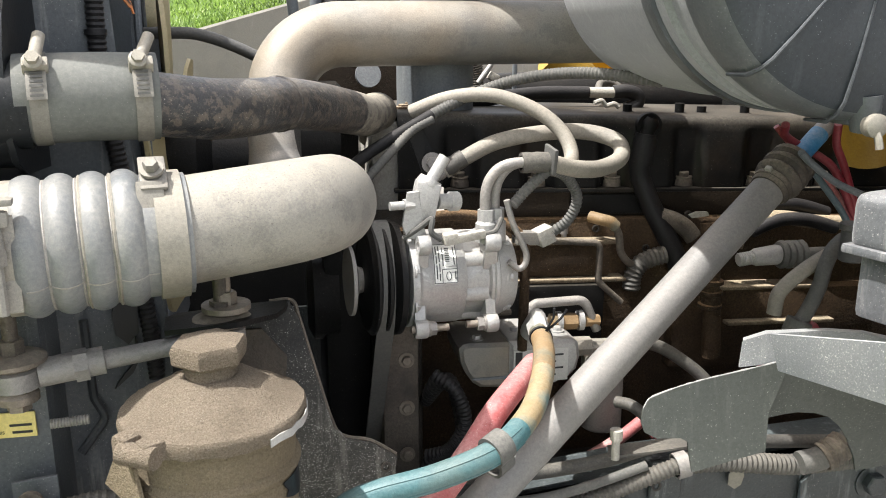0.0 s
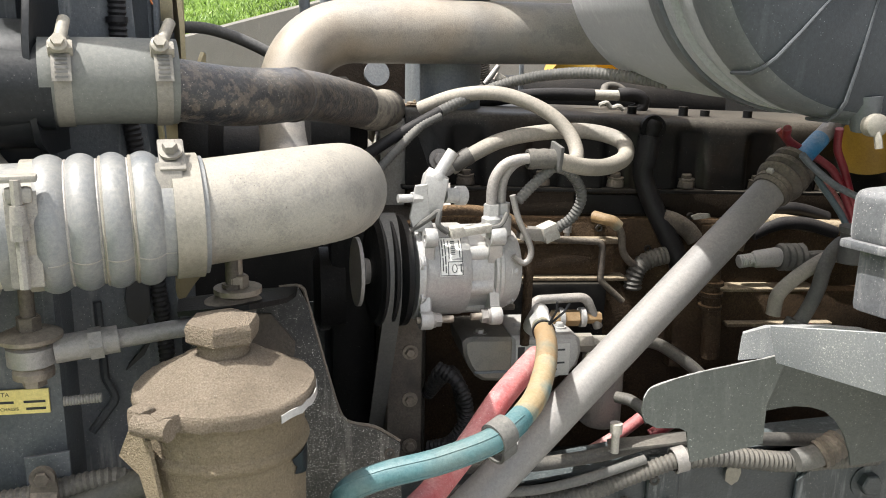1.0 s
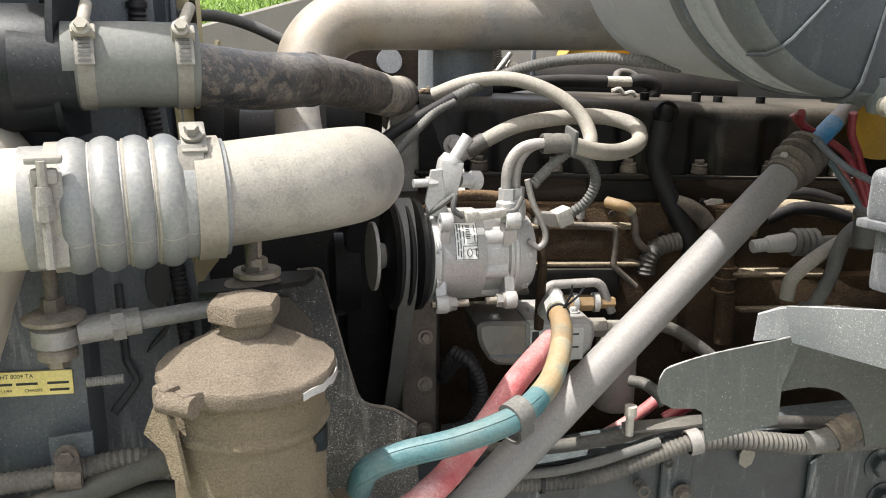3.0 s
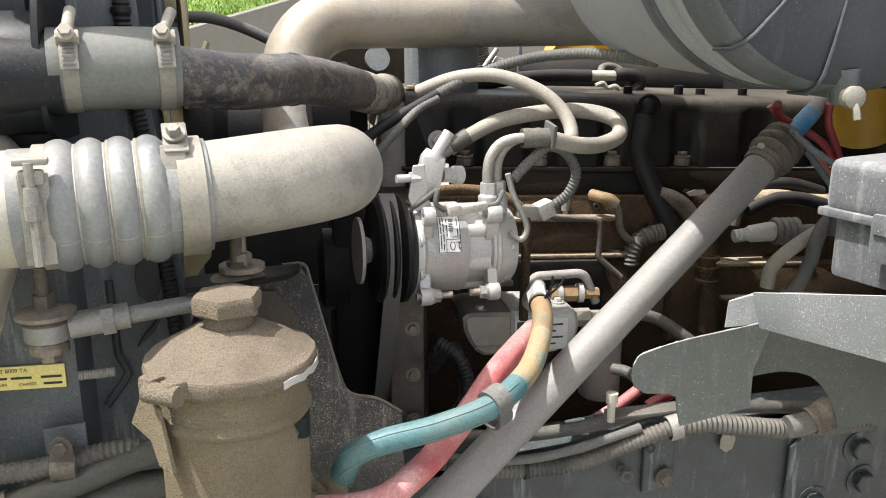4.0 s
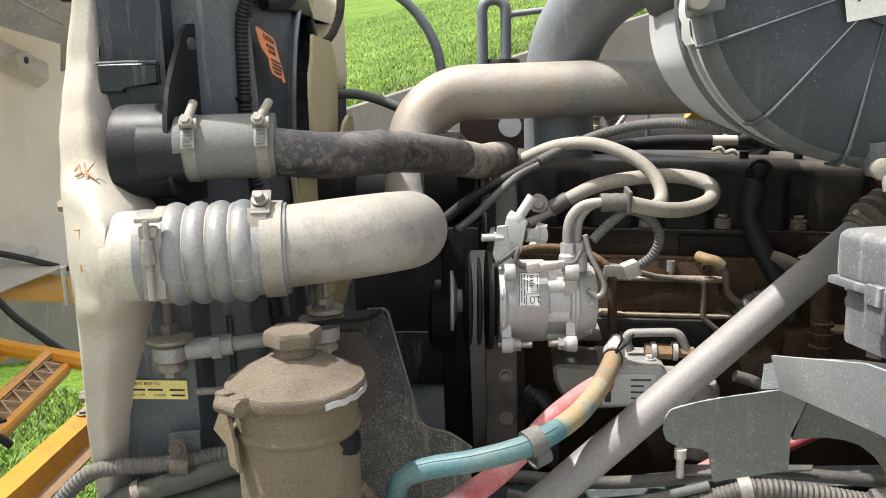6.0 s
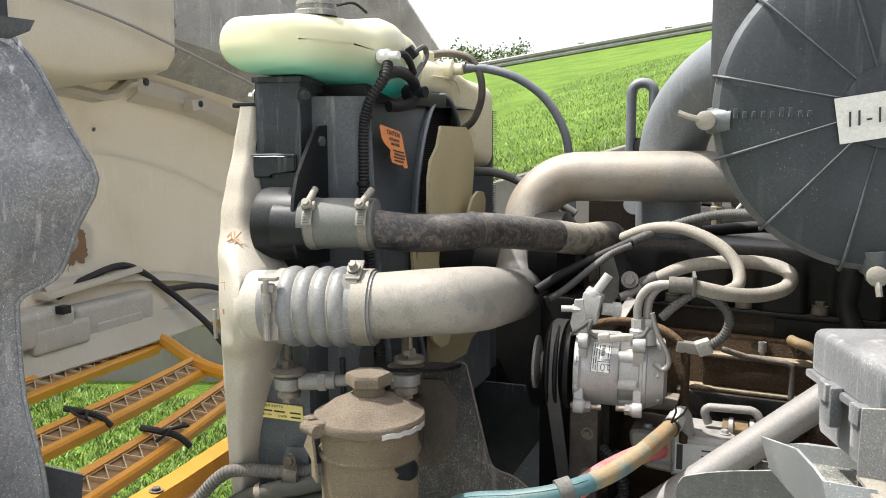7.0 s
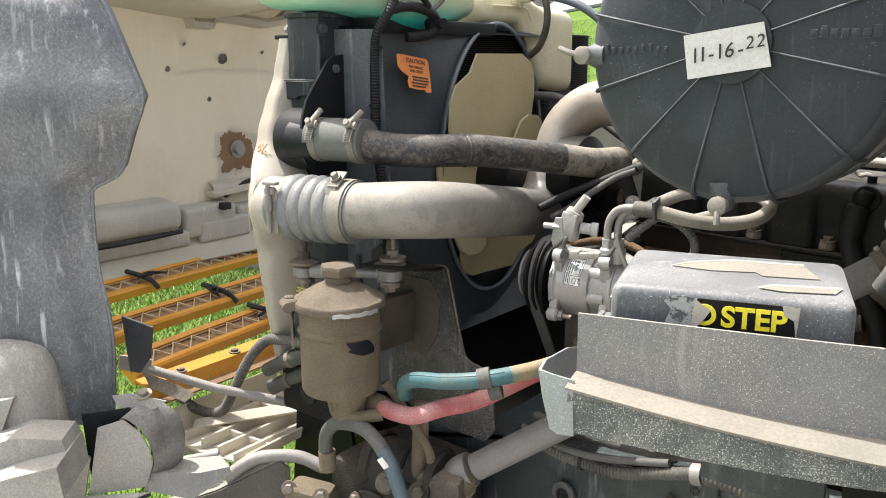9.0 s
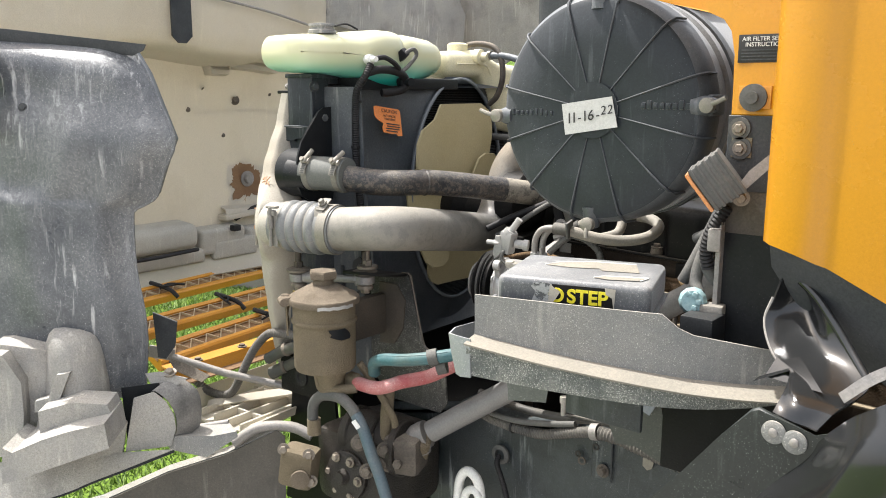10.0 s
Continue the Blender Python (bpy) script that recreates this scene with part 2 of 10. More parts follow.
M["disc"] = dusty("air_cleaner_cover", (0.019, 0.0235, 0.0285), 0.36, 0.0, 0.22, (0.065, 0.074, 0.082), 5, 0.10, 0.35, up=0.3, spec=0.3, streak=0.2, stain=(0.055, 0.062, 0.068), stain_amount=0.45, grit=0.25, speck_col=(0.30, 0.32, 0.33))
M["housing"] = dusty("air_cleaner_shell", (0.21, 0.222, 0.232), 0.40, 0.0, 0.45, (0.29, 0.292, 0.29), 6, 0.12, 0.5, up=0.3, stain=(0.12, 0.125, 0.13), stain_amount=0.4, streak=0.3)
M["box_plastic"] = dusty("dusty_box_plastic", (0.072, 0.078, 0.087), 0.33, 0.0, 0.38, (0.24, 0.238, 0.23), 5.5, 0.14, 1.5, up=0.40, vary=0.2, speck_col=(0.46, 0.45, 0.42), streak=0.45, grit=0.35)
M["flap"] = dusty("dull_zinc_sheet", (0.050, 0.057, 0.051), 0.5, 0.1, 0.35, (0.090, 0.094, 0.082), 6, 0.3, 1.1, up=0.7, grit=0.35, streak=0.3, speck_col=(0.36, 0.37, 0.34))
# browner and darker than the orange of the bars
M["bar_floor"] = dusty("brown_channel", (0.25, 0.125, 0.045), 0.6, 0, 0.5, (0.30, 0.215, 0.13), 14, 0.3, 0.4)
M["conduit"] = dusty("dusty_conduit", (0.058, 0.056, 0.052), 0.55, 0, 0.45, (0.185, 0.168, 0.138), 11, 0.2, 0.3, stain=(0.022, 0.022, 0.022), stain_amount=0.8, grit=0.4)
M["hose_cream"] = dusty("cream_hose", (0.22, 0.205, 0.175), 0.6, 0, 0.6, (0.33, 0.30, 0.25), 10, 0.15, 0.2)
M["oily"] = dusty("oily_casting", (0.014, 0.012, 0.0095), 0.42, 0.1, 0.2, (0.08, 0.063, 0.047), 14, 0.8, 0.5, up=0.45, stain=(0.005, 0.0046, 0.0042), stain_amount=0.8, grit=0.5)
M["faint_rust"] = dusty("faint_rust", (0.43, 0.345, 0.225), 0.65, 0, 0.5, (0.44, 0.39, 0.30), 12, 0.2)
M["guard"] = dusty("scuffed_black_guard", (0.013, 0.016, 0.0155), 0.28, 0, 0.12, (0.10, 0.115, 0.105), 6, 0.05, 1.2, up=0.1, spec=0.4, streak=0.3, speck_col=(0.3, 0.32, 0.3))
M["ledge"] = dusty("dusty_ledge", (0.215, 0.20, 0.165), 0.75, 0.0, 0.5, (0.275, 0.25, 0.205), 7, 0.4, 0.6, grit=0.3, speck_col=(0.13, 0.12, 0.10))
M["pipe_dusty"] = dusty("dust_coated_pipe", (0.20, 0.18, 0.15), 0.6, 0.0, 0.6, (0.30, 0.27, 0.215), 10, 0.3, 0.5, up=0.6, chips=(0.05, 0.045, 0.045), chip_size=45)
M["decal_grey"] = dusty("worn_decal", (0.33, 0.34, 0.33), 0.5, 0, 0.3, (0.20, 0.20, 0.19), 30, 0.1, 0.5, chips=(0.05, 0.055, 0.06), chip_size=70)
M["shaft"] = dusty("painted_shaft", (0.19, 0.187, 0.183), 0.48, 0.15, 0.4, (0.25, 0.23, 0.205), 6, 0.1, 0.3, grit=0.3)
M["panel_blue"] = dusty("blue_black_panel", (0.060, 0.070, 0.080), 0.38, 0.0, 0.45, (0.17, 0.17, 0.165), 6, 0.16, 0.9, up=0.3, spec=0.35, speck_col=(0.38, 0.38, 0.36), streak=0.6, grit=0.3)
M["hose_rubber"] = dusty("green_grey_hose_rubber", (0.088, 0.094, 0.088), 0.55, 0.0, 0.5, (0.17, 0.168, 0.15), 7, 0.10, 0.3, up=0.3, grit=0.2)
M["clamp_band"] = dusty("tan_clamp_band", (0.17, 0.16, 0.14), 0.5, 0.2, 0.5, (0.24, 0.222, 0.185), 22, 0.15, 0.3)
M["hose_olive"] = dusty("olive_black_hose", (0.030, 0.034, 0.030), 0.5, 0.0, 0.5, (0.13, 0.118, 0.09), 9, 0.2, 0.5, up=0.5, stain=(0.03, 0.05, 0.052), stain_amount=0.5)
# paler grey than the cover face, for its rim and lugs
M["disc_rim"] = dusty("pale_cover_rim", (0.075, 0.083, 0.090), 0.34, 0.0, 0.4, (0.17, 0.176, 0.18), 7, 0.12, 0.7, up=0.4, spec=0.5, streak=0.2, grit=0.25, stain=(0.035, 0.038, 0.04), stain_amount=0.6, speck_col=(0.4, 0.41, 0.41))
M["saddle_worn"] = dusty("worn_strap_metal", (0.16, 0.155, 0.148), 0.4, 0.3, 0.5, (0.33, 0.315, 0.285), 12, 0.3, 1.2, up=0.5, stain=(0.035, 0.034, 0.034), stain_amount=0.9, grit=0.4)
# grimy steel, darkened further: the bumper face's shade is in this colour
M["bumper_shade_grime"] = dusty("shaded_grimy_bumper_steel", (0.070, 0.064, 0.056), 0.6, 0.1, 0.5, (0.15, 0.135, 0.112), 6, 0.3, 0.8, up=0.4, stain=(0.03, 0.028, 0.026), stain_amount=0.7, streak=0.4)
M["surround"] = dusty("dusty_beige_moulding", (0.36, 0.345, 0.305), 0.65, 0.0, 0.6, (0.44, 0.415, 0.355), 6, 0.3, 0.8, up=0.3, stain=(0.25, 0.235, 0.20), stain_amount=0.6, streak=0.3, grit=0.35, speck_col=(0.2, 0.18, 0.15))
M["mount_dust"] = dusty("brown_dusted_mount", (0.050, 0.042, 0.034), 0.75, 0.0, 0.6, (0.155, 0.125, 0.092), 7, 0.5, 0.5, up=0.4, stain=(0.015, 0.014, 0.013), stain_amount=0.8, grit=0.4)
M["crayon"] = dusty("faded_crayon", (0.52, 0.27, 0.15), 0.7, 0, 0.6, (0.40, 0.30, 0.21), 40, 0.1, up=0.1)
M["grime"] = dusty("grimy_brown_casting", (0.016, 0.0115, 0.008), 0.55, 0.0, 0.3, (0.085, 0.060, 0.037), 3.0, 0.5, 0.6, up=0.9, stain=(0.0045, 0.0043, 0.0043), stain_amount=0.95, grit=0.5, speck_col=(0.30, 0.25, 0.19), spec=0.2)
M["cover_paint"] = dusty("black_cover_paint", (0.0045, 0.0048, 0.0055), 0.40, 0.0, 0.015, (0.30, 0.27, 0.22), 7, 0.10, 0.3, up=0.28, spec=0.2, stain=(0.022, 0.015, 0.0095), stain_amount=0.75, grit=0.3, speck_col=(0.30, 0.27, 0.23))
M["rust_ledge"] = dusty("dust_laden_ledge", (0.095, 0.066, 0.040), 0.75, 0.0, 0.5, (0.34, 0.275, 0.185), 16, 0.7, 1.4, up=1.6, grit=0.5, speck_col=(0.50, 0.45, 0.36))
M["chalk"] = dusty("chalky_dusted_metal", (0.36, 0.345, 0.31), 0.7, 0.0, 0.5, (0.43, 0.40, 0.33), 14, 0.4, 0.8, grit=0.4, stain=(0.20, 0.18, 0.15), stain_amount=0.6)
M["rust_cap"] = dusty("rusty_brown_cap", (0.115, 0.066, 0.036), 0.7, 0.0, 0.5, (0.33, 0.27, 0.19), 18, 0.8, 0.6, up=1.4, grit=0.5)
M["brass"] = dusty("pale_brass", (0.44, 0.38, 0.19), 0.45, 0.3, 0.5, (0.46, 0.43, 0.34), 24, 0.2, 0.3)
M["brass_dull"] = dusty("dull_green_brass", (0.16, 0.15, 0.10), 0.5, 0.2, 0.5, (0.27, 0.25, 0.19), 20, 0.3, 0.3)
M["zinc_clean"] = dusty("pale_zinc_sheet", (0.25, 0.268, 0.285), 0.36, 0.35, 0.4, (0.33, 0.325, 0.305), 5, 0.12, 2.0, up=0.5, vary=0.2, fine=420.0, grit=0.3, streak=0.4, speck_col=(0.62, 0.62, 0.60))
M["amber_wash"] = dusty("orange_yellow_fibreglass", (0.46, 0.225, 0.02), 0.5, 0, 0.15, (0.42, 0.30, 0.14), 5, 0.2, up=0.1)


def grass_material():
    m = bpy.data.materials.new("grass")
    m.use_nodes = True
    n, ln = m.node_tree.nodes, m.node_tree.links
    b = n["Principled BSDF"]
    geo = n.new("ShaderNodeNewGeometry")
    n1, n2 = n.new("ShaderNodeTexNoise"), n.new("ShaderNodeTexNoise")
    n1.inputs["Scale"].default_value, n2.inputs["Scale"].default_value = 1.3, 26
    n1.inputs["Detail"].default_value, n2.inputs["Detail"].default_value = 5, 5
    r = n.new("ShaderNodeValToRGB")
    r.color_ramp.elements[0].position, r.color_ramp.elements[0].color = 0.3, (0.040, 0.085, 0.012, 1)
    r.color_ramp.elements[1].position, r.color_ramp.elements[1].color = 0.75, (0.17, 0.26, 0.04, 1)
    a = n.new("ShaderNodeMath")
    a.operation = "ADD"
    k = n.new("ShaderNodeMath")
    k.operation = "MULTIPLY"
    k.inputs[1].default_value = 0.5
    for q in (n1, n2):
        ln.new(geo.outputs["Position"], q.inputs["Vector"])
    ln.new(n1.outputs[0], a.inputs[0])
    ln.new(n2.outputs[0], a.inputs[1])
    ln.new(a.outputs[0], k.inputs[0])
    ln.new(k.outputs[0], r.inputs[0])
    sep, edge, gr = n.new("ShaderNodeSeparateXYZ"), n.new("ShaderNodeMapRange"), n.new("ShaderNodeMix")
    ln.new(geo.outputs["Position"], sep.inputs[0])
    wob = n.new("ShaderNodeMath")
    wob.operation = "MULTIPLY_ADD"
    wob.inputs[1].default_value = 0.6
    ln.new(n1.outputs[0], wob.inputs[0])
    ln.new(sep.outputs[0], wob.inputs[2])
    edge.inputs[1].default_value, edge.inputs[2].default_value = -0.75, -0.55
    ln.new(wob.outputs[0], edge.inputs[0])
    low = n.new("ShaderNodeMath")
    low.operation = "LESS_THAN"
    low.inputs[1].default_value = 0.3
    ln.new(sep.outputs[2], low.inputs[0])
    both = n.new("ShaderNodeMath")
    both.operation = "MULTIPLY"
    ln.new(edge.outputs[0], both.inputs[0])
    ln.new(low.outputs[0], both.inputs[1])
    gr.data_type = "RGBA"
    gr.inputs[7].default_value = (0.36, 0.35, 0.325, 1)
    ln.new(both.outputs[0], gr.inputs[0])
    ln.new(r.outputs[0], gr.inputs[6])
    ln.new(gr.outputs[2], b.inputs["Base Color"])
    b.inputs["Roughness"].default_value = 0.9
    b.inputs["Specular IOR Level"].default_value = 0.1
    bp = n.new("ShaderNodeBump")
    bp.inputs["Strength"].default_value, bp.inputs["Distance"].default_value = 0.8, 0.05
    ln.new(n2.outputs[0], bp.inputs["Height"])
    ln.new(bp.outputs[0], b.inputs["Normal"])
    return m


M["grass"] = grass_material()


def let_light(m, share, colour):
    """Thin fibreglass lets some daylight through."""
    n, ln = m.node_tree.nodes, m.node_tree.links
    out, b = n["Material Output"], n["Principled BSDF"]
    tr, mx = n.new("ShaderNodeBsdfTranslucent"), n.new("ShaderNodeMixShader")
    tr.inputs[0].default_value = (*colour, 1)
    mx.inputs[0].default_value = share
    ln.new(b.outputs[0], mx.inputs[1])
    ln.new(tr.outputs[0], mx.inputs[2])
    ln.new(mx.outputs[0], out.inputs[0])


let_light(M["hood"], 0.26, (0.80, 0.74, 0.62))
for key, weight in (("disc", 0.6), ("housing", 0.3), ("box_plastic", 0.3)):
    M[key].node_tree.nodes["Principled BSDF"].inputs["Sheen Weight"].default_value = weight
    M[key].node_tree.nodes["Principled BSDF"].inputs["Sheen Roughness"].default_value = 0.4

# ---- mesh helpers ----
def bm_new():
    return bmesh.new()


def mesh_of(name, bm, material, angle=38):
    me = bpy.data.meshes.new(name)
    bmesh.ops.recalc_face_normals(bm, faces=bm.faces[:])
    bm.to_mesh(me)
    bm.free()
    me.materials.append(M[material])
    me.polygons.foreach_set("use_smooth", [True] * len(me.polygons))
    me.set_sharp_from_angle(angle=radians(angle))
    return me


def part(name, bm, material, parent, label="", angle=38):
    """One mesh object under a thing or a part; the mesh is given in world metres."""
    ob = new(name, mesh_of(name, bm, material, angle))
    if parent is not None:
        ob.parent = parent
        at = Vector((0, 0, 0))
        up = parent
        while up is not None:
            at += up.location
            up = up.parent
        ob.data.transform(Matrix.Translation(-at))
    if label:
        ob["label"] = label
    return ob


def thing(name, at, label, category, group="", kind=""):
    ob = new(name)
    ob.empty_display_size = 0.05
    ob.location = at
    return tagged(ob, label, category, group, kind)


def solid(name, bm, material, label, category, group="", kind="", angle=38):
    """A top-level thing of one mesh."""
    return tagged(new(name, mesh_of(name, bm, material, angle)), label, category, group, kind)


def smooth_path(pts, n=8):
    """Points along a rounded line through pts."""
    p = [Vector(q) for q in pts]
    if len(p) == 2 or n <= 1:
        return p
    p = [p[0] * 2 - p[1]] + p + [p[-1] * 2 - p[-2]]
    out = []
    for i in range(1, len(p) - 2):
        a, b, c, d = p[i - 1:i + 3]
        for k in range(n):
            t = k / n
            out.append(0.5 * (2 * b + (c - a) * t + (2 * a - 5 * b + 4 * c - d) * t * t + (3 * b - a - 3 * c + d) * t ** 3))
    out.append(p[-2])
    return out


def even_path(path, step):
    """The same line with points every step metres."""
    out, left = [path[0].copy()], step
    for a, b in zip(path, path[1:]):
        run = (b - a).length
        at = 0.0
        while run - at >= left:
            at += left
            out.append(a.lerp(b, at / run))
            left = step
        left -= run - at
    return out


def rounded(pts, radius, n=7):
    """A line of straight runs with its corners rounded to the given radius."""
    p = [Vector(q) for q in pts]
    out = [p[0]]
    for a, b, c in zip(p, p[1:], p[2:]):
        u, v = (a - b).normalized(), (c - b).normalized()
        half = u.angle(v) / 2
        d = min(radius / math.tan(half), (a - b).length * 0.49, (c - b).length * 0.49)
        r = d * math.tan(half)
        o = b + (u + v).normalized() * (r / math.sin(half))
        s, e = b + u * d - o, b + v * d - o
        for k in range(n + 1):
            out.append(o + s.normalized().slerp(e.normalized(), k / n) * r)
    out.append(p[-1])
    return out


def sweep(bm, path, r, seg=14, caps=True, wave=None, flat=1.0):
    """A round tube along path. wave(s): factor of the radius s metres along it."""
    rings, s = [], 0.0
    up = Vector((0, 0, 1))
    d0 = (path[1] - path[0]).normalized()
    side = d0.cross(up)
    if side.length < 0.1:
        side = d0.cross(Vector((1, 0, 0)))
    side.normalize()
    for i, p in enumerate(path):
        if i:
            s += (p - path[i - 1]).length
        d = (path[min(i + 1, len(path) - 1)] - path[max(i - 1, 0)]).normalized()
        side = (side - d * side.dot(d)).normalized()
        v = d.cross(side)
        rr = (r[i] if isinstance(r, list) else r) * (wave(s) if wave else 1)
        rings.append([bm.verts.new(p + (side * math.cos(a) + v * math.sin(a) * flat) * rr) for a in (2 * math.pi * k / seg for k in range(seg))])
    for a, b in zip(rings, rings[1:]):
        for k in range(seg):
            bm.faces.new((a[k], a[(k + 1) % seg], b[(k + 1) % seg], b[k]))
    if caps:
        bm.faces.new(rings[0][::-1])
        bm.faces.new(rings[-1])
    return bm


def tube(pts, r, seg=14, n=8, wave=None, caps=True):
    return sweep(bm_new(), smooth_path(pts, n), r, seg, caps, wave)


def bent(pts, r, radius, seg=14, n=7):
    return sweep(bm_new(), rounded(pts, radius, n), r, seg)


def conduit(pts, r, n=10, pitch=0.006, seg=12):
    """Corrugated split loom."""
    path = even_path(smooth_path(pts, n), pitch / 2)
    return sweep(bm_new(), path, [r * (1.0 if i % 2 else 0.86) for i in range(len(path))], seg)


def basis(axis):
    w = Vector(axis).normalized()
    u = w.cross(Vector((0, 0, 1)))
    if u.length < 0.05:
        u = Vector((1, 0, 0))
    u.normalize()
    return u, w.cross(u), w


def lathe(bm, profile, at, axis, seg=28, turn=0.0):
    """A turned shape: profile holds (radius, height along axis)."""
    u, v, w = basis(axis)
    at = Vector(at)
    rings = []
    for r, h in profile:
        if r < 1e-6:
            rings.append([bm.verts.new(at + w * h)])
        else:
            rings.append([bm.verts.new(at + w * h + (u * math.cos(a) + v * math.sin(a)) * r) for a in (turn + 2 * math.pi * k / seg for k in range(seg))])
    for a, b in zip(rings, rings[1:]):
        if len(a) == 1 and len(b) == 1:
            continue
        for k in range(seg):
            if len(a) == 1:
                bm.faces.new((a[0], b[k], b[(k + 1) % seg]))
            elif len(b) == 1:
                bm.faces.new((a[k], b[0], a[(k + 1) % seg]))
            else:
                bm.faces.new((a[k], b[k], b[(k + 1) % seg], a[(k + 1) % seg]))
    return bm


def disc_ends(profile):
    """Closes a turned profile on its axis."""
    return [(0, profile[0][1])] + list(profile) + [(0, profile[-1][1])]


def turned(profile, at, axis, seg=28):
    return lathe(bm_new(), disc_ends(profile), at, axis, seg)


def box(bm, c, size, rot=(0, 0, 0), bevel=0.0, seg=2):
    m = pose(*c, *rot) @ Matrix.Diagonal((*size, 1))
    made = bmesh.ops.create_cube(bm, size=1, matrix=m)["verts"]
    if bevel:
        edges = list({e for v in made for e in v.link_edges})
        bmesh.ops.bevel(bm, geom=edges, offset=bevel, segments=seg, affect="EDGES", profile=0.6)
    return bm


def span(bm, a, b, bevel=0.0, rot=(0, 0, 0), seg=2):
    """A block between two corners."""
    c = [(p + q) / 2 for p, q in zip(a, b)]
    return box(bm, c, [abs(p - q) for p, q in zip(a, b)], rot, bevel, seg)


def plate(bm, poly, thick, bevel=0.0, holes=()):
    """A flat plate: its outline in space, thickened behind the face."""
    p = [Vector(q) for q in poly]
    nrm = Vector((0, 0, 0))
    for a, b in zip(p, p[1:] + p[:1]):
        nrm += a.cross(b)
    nrm.normalize()
    va = [bm.verts.new(q) for q in p]
    vb = [bm.verts.new(q - nrm * thick) for q in p]
    faces = [bm.faces.new(va), bm.faces.new(vb[::-1])]
    k = len(p)
    for i in range(k):
        faces.append(bm.faces.new((va[i], vb[i], vb[(i + 1) % k], va[(i + 1) % k])))
    if bevel:
        bmesh.ops.bevel(bm, geom=list({e for f in faces[:1] for e in f.edges}), offset=bevel, segments=1, affect="EDGES")
    return bm


def sheet(bm, rows, thick):
    """A bent sheet through a grid of points, thickened."""
    g = [[bm.verts.new(Vector(q)) for q in r] for r in rows]
    fs = []
    for a, b in zip(g, g[1:]):
        for k in range(len(a) - 1):
            fs.append(bm.faces.new((a[k], a[k + 1], b[k + 1], b[k])))
    bmesh.ops.recalc_face_normals(bm, faces=fs)
    bmesh.ops.solidify(bm, geom=fs, thickness=thick)
    return bm


def hexbolt(bm, at, axis, r=0.008, h=0.007, washer=True, stud=0.0):
    at = Vector(at)
    w = Vector(axis).normalized()
    if washer:
        lathe(bm, disc_ends([(r * 1.55, -0.001), (r * 1.55, 0.002)]), at, w, 18)
    lathe(bm, disc_ends([(r, 0.0), (r, h * 0.85), (r * 0.86, h)]), at, w, 6)
    if stud:
        lathe(bm, disc_ends([(r * 0.5, 0), (r * 0.5, h + stud)]), at, w, 10)
    return bm


def bolt(name, parent, at, axis, r=0.008, h=0.007, material="bolt", stud=0.0, label=""):
    return part(name, hexbolt(bm_new(), at, axis, r, h, True, stud), material, parent, label)


def words(name, text, size, at, rx, ry, rz, material, parent, spread=1.0, thick=0.0006, slant=0.0, bold=0.0):
    """Raised or printed letters of the built-in font, centred at a point."""
    c = bpy.data.curves.new(name, "FONT")
    c.body, c.size, c.align_x, c.align_y, c.extrude, c.space_character = text, size, "CENTER", "CENTER", thick, spread
    c.shear, c.offset = slant, bold
    tmp = new(name + "_outline", c)
    me = bpy.data.meshes.new_from_object(tmp.evaluated_get(bpy.context.evaluated_depsgraph_get()))
    bpy.data.objects.remove(tmp)
    bpy.data.curves.remove(c)
    me.transform(pose(*at, rx, ry, rz))
    me.materials.clear()
    me.materials.append(M[material])
    ob = new(name, me)
    if parent is not None:
        ob.parent = parent
        at = Vector((0, 0, 0))
        up = parent
        while up is not None:
            at += up.location
            up = up.parent
        me.transform(Matrix.Translation(-at))
    return ob

# ---- ground, wall, embankment ----
def wall_y(x):
    return 5.6 + 0.35 * x if x > -12 else 1.4


def wall_top(x):
    return min(2.7, max(0.72, 1.75 + 0.29 * x))


def ground_z(x, y, above):
    if not above:
        return 0.0
    w = wall_y(x)
    crest = 5.25 + 0.13 * max(-25.0, min(25.0, x))
    k = min(1.0, max(0.0, (y - w) / (28.0 - w)))
    return wall_top(x) * (1 - k) + crest * k - (0.5 if y > 29 else 0.0)


bm = bm_new()
xs = [-3000, -200, -60, -30] + [-25 + i for i in range(51)] + [30, 60, 200, 3000]
rows = []
for x in xs:
    w = wall_y(x) if -12 < x < 30 else (wall_y(30) if x >= 30 else wall_y(-12))
    ys = [(-3000, 0), (-100, 0), (-20, 0), (-6, 0), (-2, 0), (0, 0), (w - 1.2, 0), (w - 0.02, 0), (w + 0.02, 1)]
    ys += [(w + (28 - w) * k / 8, 1) for k in range(1, 9)] + [(29.5, 1), (60, 1), (3000, 1)]
    rows.append([bm.verts.new((x, y, ground_z(x, y, a))) for y, a in ys])
for a, b in zip(rows, rows[1:]):
    for k in range(len(a) - 1):
        bm.faces.new((a[k], b[k], b[k + 1], a[k + 1]))
solid("ground", bm, "grass", "green grass lawn rising to an embankment", "ground", kind="structure", angle=180)

bm = bm_new()
prev = None
for i in range(60):
    x = -12 + i * 0.7
    y, t = wall_y(x), wall_top(x)
    ring = [bm.verts.new(q) for q in ((x, y - 0.10, -0.1), (x, y - 0.10, t), (x, y - 0.085, t + 0.015), (x, y + 0.10, t + 0.015), (x, y + 0.12, t - 0.3))]
    if prev:
        for k in range(4):
            bm.faces.new((prev[k], ring[k], ring[k + 1], prev[k + 1]))
    prev = ring
solid("retaining_wall", bm, "concrete", "low weathered concrete retaining wall below grass", "wall", kind="structure")

rng = random.Random(4)


